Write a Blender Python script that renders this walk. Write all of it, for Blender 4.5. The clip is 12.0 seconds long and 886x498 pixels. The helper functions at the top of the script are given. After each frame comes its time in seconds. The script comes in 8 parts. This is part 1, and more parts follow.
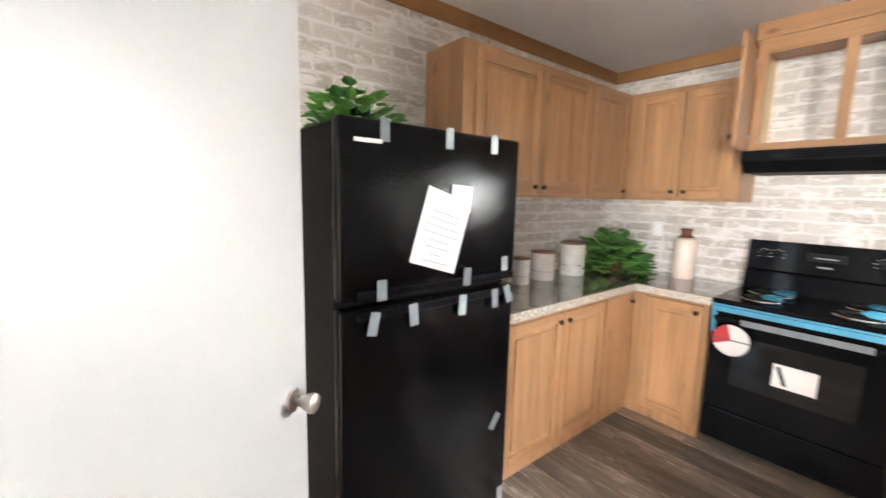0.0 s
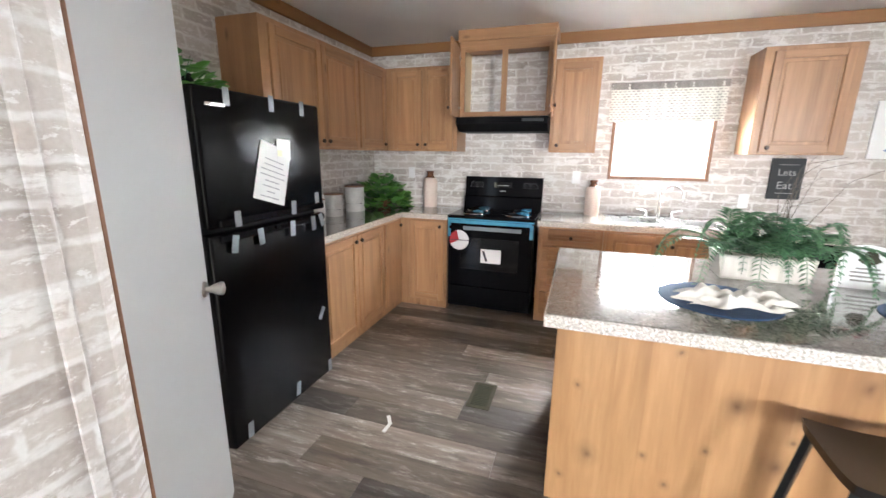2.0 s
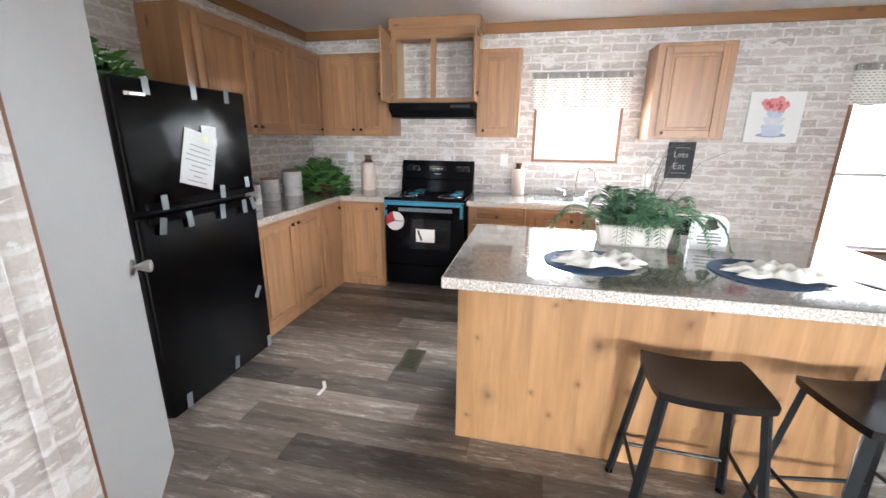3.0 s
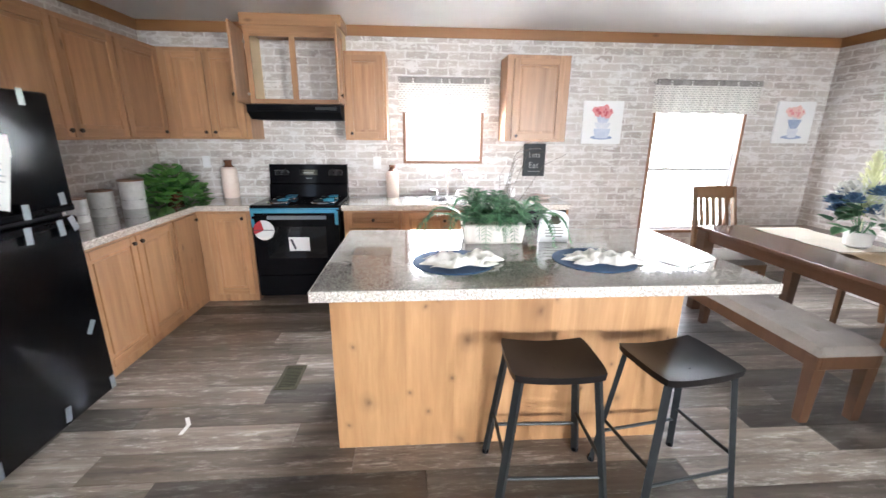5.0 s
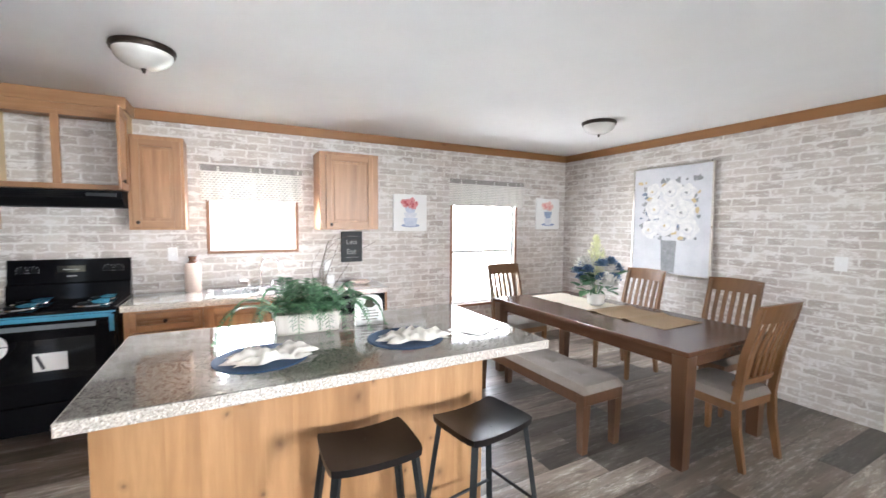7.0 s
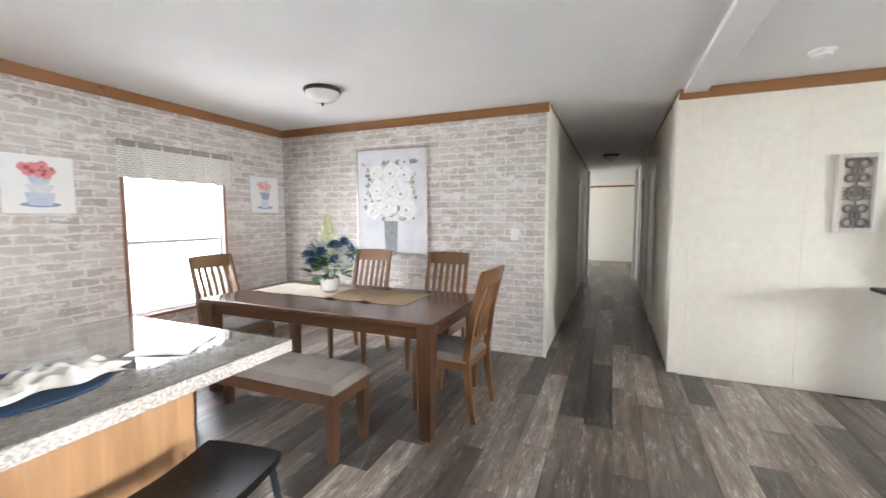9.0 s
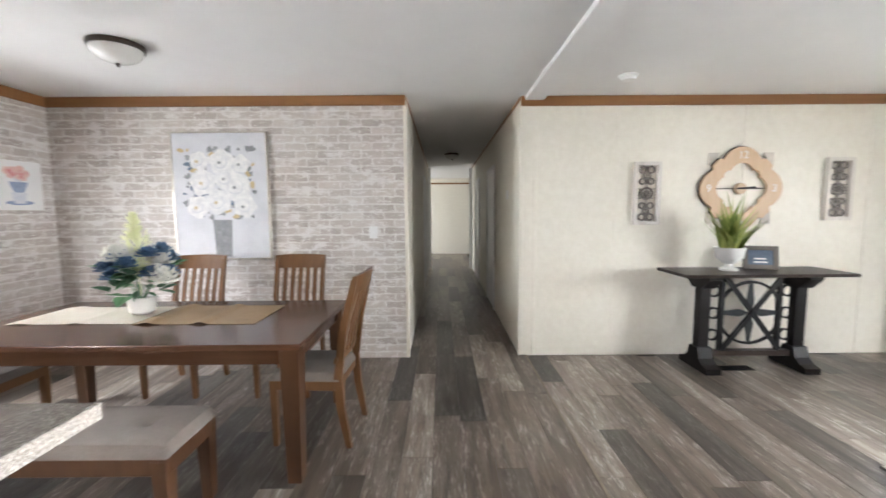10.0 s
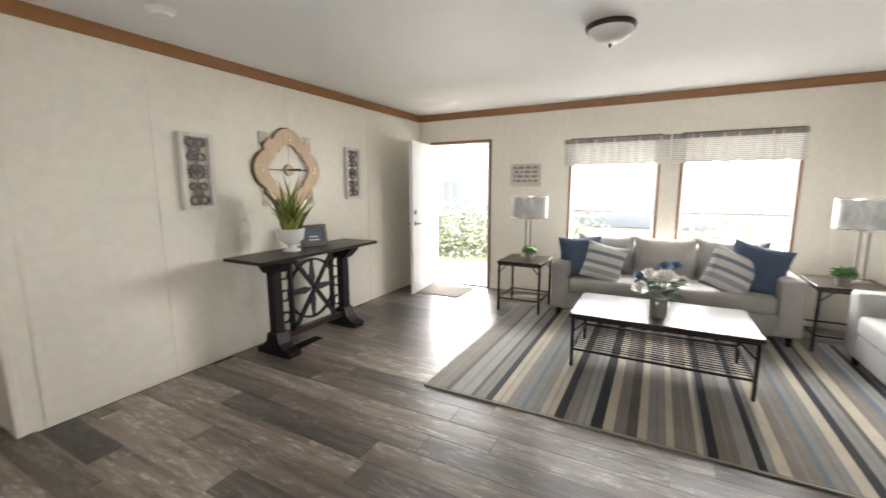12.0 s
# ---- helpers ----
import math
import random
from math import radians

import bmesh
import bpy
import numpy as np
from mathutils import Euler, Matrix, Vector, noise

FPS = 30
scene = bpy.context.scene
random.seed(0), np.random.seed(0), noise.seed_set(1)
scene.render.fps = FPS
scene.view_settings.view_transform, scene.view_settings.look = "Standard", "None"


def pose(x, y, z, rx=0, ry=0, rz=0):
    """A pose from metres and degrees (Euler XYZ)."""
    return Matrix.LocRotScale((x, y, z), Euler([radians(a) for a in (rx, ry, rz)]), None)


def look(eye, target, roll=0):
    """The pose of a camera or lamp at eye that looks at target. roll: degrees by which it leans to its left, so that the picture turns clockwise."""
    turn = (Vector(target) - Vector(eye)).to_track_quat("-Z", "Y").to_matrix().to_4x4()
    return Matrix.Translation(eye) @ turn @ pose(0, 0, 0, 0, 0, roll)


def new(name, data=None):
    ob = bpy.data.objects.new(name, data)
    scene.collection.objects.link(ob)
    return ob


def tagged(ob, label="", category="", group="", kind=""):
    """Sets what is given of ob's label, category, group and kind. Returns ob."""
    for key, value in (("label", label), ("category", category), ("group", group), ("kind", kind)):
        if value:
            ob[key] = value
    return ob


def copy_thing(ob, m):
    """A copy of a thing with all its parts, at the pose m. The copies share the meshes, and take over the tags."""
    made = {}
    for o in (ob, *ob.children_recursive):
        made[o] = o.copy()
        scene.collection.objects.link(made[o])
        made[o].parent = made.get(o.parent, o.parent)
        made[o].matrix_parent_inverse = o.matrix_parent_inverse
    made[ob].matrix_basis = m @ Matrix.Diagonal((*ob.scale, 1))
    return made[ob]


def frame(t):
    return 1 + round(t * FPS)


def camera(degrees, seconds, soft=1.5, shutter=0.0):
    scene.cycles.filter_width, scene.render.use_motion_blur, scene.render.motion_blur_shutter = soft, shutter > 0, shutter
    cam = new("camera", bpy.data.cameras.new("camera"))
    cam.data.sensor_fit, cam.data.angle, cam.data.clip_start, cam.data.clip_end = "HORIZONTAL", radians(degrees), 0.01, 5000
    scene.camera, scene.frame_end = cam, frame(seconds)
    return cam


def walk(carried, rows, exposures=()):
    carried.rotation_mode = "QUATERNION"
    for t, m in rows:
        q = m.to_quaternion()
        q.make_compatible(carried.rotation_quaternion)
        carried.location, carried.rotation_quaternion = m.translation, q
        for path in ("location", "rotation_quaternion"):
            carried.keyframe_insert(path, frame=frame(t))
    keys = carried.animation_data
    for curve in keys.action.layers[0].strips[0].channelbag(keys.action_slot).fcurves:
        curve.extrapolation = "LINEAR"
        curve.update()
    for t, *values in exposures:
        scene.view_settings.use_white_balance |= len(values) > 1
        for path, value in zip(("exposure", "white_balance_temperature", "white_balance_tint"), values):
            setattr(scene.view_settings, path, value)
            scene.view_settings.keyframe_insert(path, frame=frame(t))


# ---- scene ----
cam = camera(95.4, 12.0, shutter=0.3)
PATH = [
    (0, (0.175, 0.146, 1.47), (1.423, 1.685, 1.201), 1.4),
    (0.5, (0.024, 0.058, 1.479), (1.67, 1.155, 1.185), 1.1),
    (1, (-0.182, -0.087, 1.458), (1.572, 0.807, 1.106), 0.9),
    (1.5, (-0.418, -0.09, 1.441), (1.388, 0.664, 1.031), 0.9),
    (2, (-0.567, -0.151, 1.446), (1.281, 0.459, 0.984), 0.7),
    (2.5, (-0.669, -0.32, 1.439), (1.199, 0.186, 0.934), 0.6),
    (3, (-0.74, -0.412, 1.462), (1.144, -0.007, 0.927), 0.6),
    (5, (-0.744, -0.51, 1.513), (1.177, -0.646, 0.971), 0.5),
    (5.5, (-0.764, -0.55, 1.519), (1.137, -0.871, 0.986), 0.5),
    (6, (-0.797, -0.568, 1.531), (1.07, -1.088, 1.038), 0.4),
    (6.5, (-0.872, -0.579, 1.517), (0.951, -1.328, 1.177), 0.4),
    (6.7, (-0.863, -0.577, 1.537), (0.952, -1.386, 1.313), 0.6),
    (8.5, (-0.585, -0.68, 1.444), (0.494, -2.358, 1.299), -0.0),
    (9, (-0.425, -0.833, 1.416), (0.349, -2.67, 1.254), -0.1),
    (9.5, (-0.313, -0.968, 1.436), (0.126, -2.91, 1.249), -0.5),
    (10, (-0.161, -1.017, 1.432), (-0.167, -3.008, 1.244), -0.4),
    (10.5, (-0.177, -1.151, 1.428), (-0.687, -3.069, 1.178), -0.5),
    (11, (-0.203, -1.353, 1.441), (-1.273, -3.02, 1.164), -0.4),
    (11.5, (-0.188, -1.546, 1.449), (-1.639, -2.891, 1.154), -0.3),
    (12, (-0.175, -1.673, 1.465), (-1.919, -2.602, 1.157), -0.2),
]
walk(cam, [(t, look(eye, target, roll)) for t, eye, target, roll in PATH], [(0, 3.25, 6450, 10), (1, 2.85, 6250, 10), (2, 2.55, 6100, 10), (3, 2.5, 5950, 10), (5, 2.68, 5900, 10), (6.5, 2.55, 5950, 10), (8.5, 2.42, 6050, 10), (10, 2.37, 6100, 10), (11, 2.2, 6350, 10), (11.5, 2.05, 6450, 10), (12, 1.78, 6550, 10)])

# plan: kitchen wall at x = KX, cabinet end wall at y = LY, dining end wall at y = DY, living side wall at y = SY, front wall at x = FX
KX, LY, DY, SY, FX, TOP = 3.5, 2.0, -4.87, -4.92, -5.55, 2.5
HX0, HX1, HEND, NY, NX = -0.92, 0.17, -11.0, 0.705, -0.04

# ---- world and light ----
world = bpy.data.worlds.new("overcast_sky")
scene.world = world
world.use_nodes = True
wn = world.node_tree.nodes
sky = wn.new("ShaderNodeTexSky")
sky.sky_type, sky.sun_disc = "NISHITA", False
sky.sun_elevation, sky.sun_rotation = radians(49), radians(-17)
sky.air_density, sky.dust_density = 1.0, 4.0
world.node_tree.links.new(sky.outputs[0], wn["Background"].inputs[0])
wn["Background"].inputs[1].default_value = 0.15
sun_data = bpy.data.lights.new("sun", "SUN")
sun_data.energy, sun_data.angle, sun_data.color = 4.0, radians(4), (1.0, 0.96, 0.9)
sun = new("sun", sun_data)
sun.matrix_world = look((-6, 20, 24), (0, 0, 0))


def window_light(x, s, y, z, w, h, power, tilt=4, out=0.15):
    """An area lamp set outside an opening in a wall across x, for daylight; s points into the room."""
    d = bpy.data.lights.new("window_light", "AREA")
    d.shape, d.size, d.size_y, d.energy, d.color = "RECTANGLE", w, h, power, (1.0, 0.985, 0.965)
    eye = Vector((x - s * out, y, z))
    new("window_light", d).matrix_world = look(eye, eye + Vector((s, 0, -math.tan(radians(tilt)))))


# stand-in sky lamp at the sink window, aimed steeply at floor before the refrigerator
window_light(KX, -1, -0.80, 1.72, 1.2, 1.0, 96, 42, 0.36)
window_light(KX, -1, -3.49, 1.30, 1.60, 1.80, 32, 22, 0.46)
window_light(FX, 1, -2.25, 1.75, 1.5, 1.5, 70, 28, 0.9)
window_light(FX, 1, -0.88, 1.75, 1.5, 1.5, 70, 28, 0.9)
# added yard lamp stands in for sky, shining far in by the front door
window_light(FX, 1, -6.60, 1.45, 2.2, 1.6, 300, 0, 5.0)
# lamp at an unseen opening added in the bedroom wall, brightening the hall's end
window_light(3.2, -1, -12.9, 1.35, 1.5, 1.5, 28)


# ---- materials ----
def tree(name):
    m = bpy.data.materials.new(name)
    m.use_nodes = True
    return m, m.node_tree.nodes, m.node_tree.links, m.node_tree.nodes["Principled BSDF"]


def coords(n, l, scale=(1, 1, 1), rot=(0, 0, 0)):
    tc, mp = n.new("ShaderNodeTexCoord"), n.new("ShaderNodeMapping")
    l.new(tc.outputs["Object"], mp.inputs[0])
    mp.inputs["Scale"].default_value, mp.inputs["Rotation"].default_value = scale, [radians(a) for a in rot]
    return mp.outputs[0]


def noise_tex(n, l, vec, scale, detail=5.0, rough=0.6):
    t = n.new("ShaderNodeTexNoise")
    t.inputs["Scale"].default_value, t.inputs["Detail"].default_value, t.inputs["Roughness"].default_value = scale, detail, rough
    l.new(vec, t.inputs["Vector"])
    return t.outputs["Fac"]


def ramp(n, l, fac, stops):
    r = n.new("ShaderNodeValToRGB")
    while len(r.color_ramp.elements) < len(stops):
        r.color_ramp.elements.new(0.5)
    for e, (p, c) in zip(r.color_ramp.elements, stops):
        e.position, e.color = p, (*c, 1) if len(c) == 3 else c
    l.new(fac, r.inputs[0])
    return r.outputs[0]


def mix(n, l, fac, a, b, kind="MIX"):
    m = n.new("ShaderNodeMix")
    m.data_type, m.blend_type = "RGBA", kind
    for s, v in ((m.inputs[0], fac), (m.inputs[6], a), (m.inputs[7], b)):
        if isinstance(v, (int, float)):
            s.default_value = v
        elif isinstance(v, tuple):
            s.default_value = (*v, 1)
        else:
            l.new(v, s)
    return m.outputs[2]


def relief(n, l, bsdf, height, strength, distance=0.01):
    b = n.new("ShaderNodeBump")
    b.inputs["Strength"].default_value, b.inputs["Distance"].default_value = strength, distance
    l.new(height, b.inputs["Height"])
    l.new(b.outputs[0], bsdf.inputs["Normal"])


def plain(name, c1, c2=None, scale=8.0, rough=0.5, metal=0.0, bump=0.0, fine=60.0, stretch=(1, 1, 1), coat=0.0, spec=0.5):
    """Two-scale mottled surface."""
    m, n, l, b = tree(name)
    c2 = c2 or tuple(v * 0.85 for v in c1)
    vec = coords(n, l, stretch)
    f1, f2 = noise_tex(n, l, vec, scale), noise_tex(n, l, vec, fine, 3.0)
    base = ramp(n, l, f1, [(0.3, c2), (0.7, c1)])
    l.new(mix(n, l, 0.25, base, ramp(n, l, f2, [(0.3, c2), (0.7, c1)])), b.inputs["Base Color"])
    b.inputs["Metallic"].default_value, b.inputs["Coat Weight"].default_value = metal, coat
    b.inputs["Specular IOR Level"].default_value = spec
    l.new(ramp(n, l, f1, [(0.2, (max(rough - 0.06, 0.02),) * 3), (0.8, (min(rough + 0.06, 1),) * 3)]), b.inputs["Roughness"])
    if bump:
        relief(n, l, b, f2, bump, 0.004)
    return m


def wood(name, light, dark, axis="z", rough=0.42, knots=True, grain=22.0, shift=True, spec=0.5):
    """Grain that runs along one axis of the piece, with knots and a tone of its own for every piece."""
    m, n, l, b = tree(name)
    s = {"x": (0.07, 1, 1), "y": (1, 0.07, 1), "z": (1, 1, 0.07)}[axis]
    tc, mp = n.new("ShaderNodeTexCoord"), n.new("ShaderNodeMapping")
    add = n.new("ShaderNodeVectorMath")
    l.new(tc.outputs["Object"], add.inputs[0])
    info = n.new("ShaderNodeObjectInfo")
    sc = n.new("ShaderNodeMath")
    sc.operation, sc.inputs[1].default_value = "MULTIPLY", 37.0 if shift else 0.0
    l.new(info.outputs["Random"], sc.inputs[0])
    l.new(sc.outputs[0], add.inputs[1])
    l.new(add.outputs[0], mp.inputs[0])
    mp.inputs["Scale"].default_value = s
    f = noise_tex(n, l, mp.outputs[0], grain, 8.0, 0.65)
    broad = noise_tex(n, l, mp.outputs[0], 5.0, 2.0)
    col = ramp(n, l, f, [(0.25, dark), (0.5, tuple((a + c) / 2 for a, c in zip(light, dark))), (0.72, light)])
    col = mix(n, l, ramp(n, l, broad, [(0.35, (0, 0, 0)), (0.65, (0.5, 0.5, 0.5))]), col, light)
    if knots:
        v = n.new("ShaderNodeTexVoronoi")
        k = n.new("ShaderNodeMapping")
        l.new(add.outputs[0], k.inputs[0])
        k.inputs["Scale"].default_value = tuple(0.45 if t < 1 else 1 for t in s)
        v.inputs["Scale"].default_value = 5.4
        l.new(k.outputs[0], v.inputs["Vector"])
        col = mix(n, l, ramp(n, l, v.outputs["Distance"], [(0.0, (0.85,) * 3), (0.05, (0.5,) * 3), (0.11, (0, 0, 0))]), col, tuple(v * 0.45 for v in dark))
    tone = ramp(n, l, info.outputs["Random"], [(0.0, (0.88, 0.88, 0.88)), (1.0, (1.06, 1.04, 1.02))])
    l.new(mix(n, l, 1.0, col, tone, "MULTIPLY"), b.inputs["Base Color"])
    b.inputs["Roughness"].default_value, b.inputs["Specular IOR Level"].default_value = rough, spec
    relief(n, l, b, f, 0.12, 0.002)
    return m


def brick_paper(name, along):
    """Wall panels printed with whitewashed brick; the print runs along x or y."""
    m, n, l, b = tree(name)
    tc, sep, com = n.new("ShaderNodeTexCoord"), n.new("ShaderNodeSeparateXYZ"), n.new("ShaderNodeCombineXYZ")
    l.new(tc.outputs["Object"], sep.inputs[0])
    l.new(sep.outputs[along], com.inputs[0])
    l.new(sep.outputs[2], com.inputs[1])
    wob = n.new("ShaderNodeTexNoise")
    wob.inputs["Scale"].default_value = 14.0
    l.new(com.outputs[0], wob.inputs["Vector"])
    off = n.new("ShaderNodeVectorMath")
    off.operation = "MULTIPLY_ADD"
    l.new(wob.outputs["Color"], off.inputs[0])
    off.inputs[1].default_value = (0.05, 0.026, 0)
    l.new(com.outputs[0], off.inputs[2])
    t = n.new("ShaderNodeTexBrick")
    l.new(off.outputs[0], t.inputs["Vector"])
    for key, v in (("Scale", 1.0), ("Mortar Size", 0.011), ("Mortar Smooth", 0.7), ("Bias", 0.0), ("Brick Width", 0.205), ("Row Height", 0.072)):
        t.inputs[key].default_value = v
    t.inputs["Color1"].default_value = (0.57, 0.515, 0.47, 1)
    t.inputs["Color2"].default_value = (0.345, 0.295, 0.262, 1)
    t.inputs["Mortar"].default_value = (0.72, 0.70, 0.675, 1)
    flat = n.new("ShaderNodeMapping")
    l.new(off.outputs[0], flat.inputs[0])
    flat.inputs["Scale"].default_value = (0.55, 1.25, 1)
    wash = noise_tex(n, l, flat.outputs[0], 9.0, 9.0, 0.72)
    flecks = noise_tex(n, l, flat.outputs[0], 34.0, 6.0, 0.75)
    smear = noise_tex(n, l, flat.outputs[0], 17.0, 6.0, 0.7)
    aged = mix(n, l, ramp(n, l, smear, [(0.45, (0, 0, 0)), (0.62, (0.65,) * 3)]), t.outputs["Color"], (0.47, 0.415, 0.375))
    dark = noise_tex(n, l, com.outputs[0], 5.0, 8.0, 0.7)
    aged = mix(n, l, ramp(n, l, dark, [(0.54, (0, 0, 0)), (0.68, (0.5,) * 3)]), aged, (0.30, 0.25, 0.22))
    col = mix(n, l, ramp(n, l, wash, [(0.52, (0, 0, 0)), (0.59, (0.88,) * 3)]), aged, (0.73, 0.705, 0.68))
    col = mix(n, l, ramp(n, l, flecks, [(0.57, (0, 0, 0)), (0.61, (0.8,) * 3)]), col, (0.78, 0.765, 0.745))
    big = noise_tex(n, l, com.outputs[0], 2.2, 3.0)
    col = mix(n, l, ramp(n, l, big, [(0.42, (0, 0, 0)), (0.72, (0.30,) * 3)]), col, (0.72, 0.70, 0.68))
    fine = noise_tex(n, l, com.outputs[0], 80.0, 4.0)
    col = mix(n, l, 0.14, col, ramp(n, l, fine, [(0.3, (0.28, 0.24, 0.21)), (0.7, (0.86, 0.85, 0.83))]))
    l.new(col, b.inputs["Base Color"])
    b.inputs["Roughness"].default_value, b.inputs["Specular IOR Level"].default_value = 0.52, 0.36
    relief(n, l, b, wash, 0.12, 0.003)
    return m


def plank_wood(name, island=False):
    m, n, l, b = tree(name)
    src = n.new("ShaderNodeNewGeometry").outputs["Random Per Island"] if island else n.new("ShaderNodeObjectInfo").outputs["Random"]
    tc, add, mp, sc = n.new("ShaderNodeTexCoord"), n.new("ShaderNodeVectorMath"), n.new("ShaderNodeMapping"), n.new("ShaderNodeMath")
    sc.operation, sc.inputs[1].default_value = "MULTIPLY", 53.0
    l.new(src, sc.inputs[0])
    l.new(tc.outputs["Object"], add.inputs[0])
    l.new(sc.outputs[0], add.inputs[1])
    l.new(add.outputs[0], mp.inputs[0])
    mp.inputs["Scale"].default_value = (1, 0.06, 1)
    f = noise_tex(n, l, mp.outputs[0], 17.0, 8.0, 0.6)
    mq = n.new("ShaderNodeMapping")
    l.new(add.outputs[0], mq.inputs[0])
    mq.inputs["Scale"].default_value = (1, 0.16, 1)
    g = noise_tex(n, l, mq.outputs[0], 11.0, 8.0, 0.72)
    col = ramp(n, l, f, [(0.28, (0.095, 0.079, 0.066)), (0.45, (0.165, 0.138, 0.116)), (0.60, (0.225, 0.191, 0.163)), (0.76, (0.37, 0.34, 0.31))])
    col = mix(n, l, ramp(n, l, g, [(0.48, (0, 0, 0)), (0.62, (0.75,) * 3)]), col, (0.31, 0.285, 0.26))
    wear = noise_tex(n, l, mq.outputs[0], 46.0, 6.0, 0.8)
    spots = n.new("ShaderNodeMath")
    spots.operation = "MULTIPLY"
    l.new(ramp(n, l, wear, [(0.52, (0, 0, 0)), (0.60, (1, 1, 1))]), spots.inputs[0])
    l.new(ramp(n, l, g, [(0.44, (0, 0, 0)), (0.60, (0.8,) * 3)]), spots.inputs[1])
    col = mix(n, l, spots.outputs[0], col, (0.60, 0.58, 0.55))
    scuff = noise_tex(n, l, mq.outputs[0], 21.0, 7.0, 0.75)
    col = mix(n, l, ramp(n, l, scuff, [(0.54, (0, 0, 0)), (0.66, (0.7,) * 3)]), col, (0.075, 0.064, 0.055))
    tone = ramp(n, l, src, [(0.0, (0.27, 0.268, 0.266)), (0.20, (0.42, 0.412, 0.40)), (0.30, (0.63, 0.59, 0.55)), (0.70, (0.85, 0.80, 0.745)), (0.80, (1.0, 0.965, 0.925)), (1.0, (1.42, 1.385, 1.33))])
    l.new(mix(n, l, 1.0, col, tone, "MULTIPLY"), b.inputs["Base Color"])
    l.new(ramp(n, l, g, [(0.2, (0.28,) * 3), (0.8, (0.48,) * 3)]), b.inputs["Roughness"])
    b.inputs["Specular IOR Level"].default_value = 0.5
    relief(n, l, b, f, 0.16, 0.002)
    return m


def granite(name, gain=1.0):
    m, n, l, b = tree(name)
    vec = coords(n, l)
    v = n.new("ShaderNodeTexVoronoi")
    v.inputs["Scale"].default_value = 130.0
    l.new(vec, v.inputs["Vector"])
    f, g = noise_tex(n, l, vec, 110.0, 5.0, 0.7), noise_tex(n, l, vec, 7.0, 3.0)
    col = ramp(n, l, f, [(0.33, (0.09, 0.08, 0.07)), (0.44, (0.22, 0.198, 0.176)), (0.55, (0.31, 0.288, 0.262)), (0.66, (0.50, 0.48, 0.45))])
    col = mix(n, l, 0.35, col, v.outputs["Distance"], "OVERLAY")
    col = mix(n, l, ramp(n, l, g, [(0.4, (0, 0, 0)), (0.7, (0.35,) * 3)]), col, (0.30, 0.27, 0.24))
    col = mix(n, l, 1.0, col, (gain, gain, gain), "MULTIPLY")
    l.new(col, b.inputs["Base Color"])
    b.inputs["Roughness"].default_value, b.inputs["Coat Weight"].default_value, b.inputs["Coat Roughness"].default_value = 0.07, 0.7, 0.025
    return m


def fabric(name, c1, c2, scale=220.0, rough=0.95):
    m, n, l, b = tree(name)
    vec = coords(n, l)
    f, g = noise_tex(n, l, vec, scale, 2.0), noise_tex(n, l, vec, 6.0)
    col = mix(n, l, 0.5, ramp(n, l, f, [(0.35, c2), (0.65, c1)]), ramp(n, l, g, [(0.3, c2), (0.7, c1)]))
    l.new(col, b.inputs["Base Color"])
    b.inputs["Roughness"].default_value, b.inputs["Sheen Weight"].default_value = rough, 0.06
    relief(n, l, b, f, 0.3, 0.002)
    return m


def stripes(name, axis, stops, period=1.0, scale=None):
    """Bands of colour along one axis, one period of them in metres."""
    m, n, l, b = tree(name)
    tc, sep, d, fr = n.new("ShaderNodeTexCoord"), n.new("ShaderNodeSeparateXYZ"), n.new("ShaderNodeMath"), n.new("ShaderNodeMath")
    l.new(tc.outputs["Object"], sep.inputs[0])
    d.operation, d.inputs[1].default_value, fr.operation = "DIVIDE", period, "FRACT"
    l.new(sep.outputs[axis], d.inputs[0])
    l.new(d.outputs[0], fr.inputs[0])
    r = n.new("ShaderNodeValToRGB")
    r.color_ramp.interpolation = "CONSTANT"
    while len(r.color_ramp.elements) < len(stops):
        r.color_ramp.elements.new(0.5)
    for e, (p, c) in zip(r.color_ramp.elements, stops):
        e.position, e.color = p, (*c, 1)
    l.new(fr.outputs[0], r.inputs[0])
    vec = coords(n, l)
    f = noise_tex(n, l, vec, 170.0, 2.0)
    l.new(mix(n, l, 0.35, r.outputs[0], ramp(n, l, f, [(0.3, (0.06,) * 3), (0.7, (0.5, 0.48, 0.45))]), "SOFT_LIGHT"), b.inputs["Base Color"])
    b.inputs["Roughness"].default_value = 0.95
    relief(n, l, b, f, 0.4, 0.003)
    return m


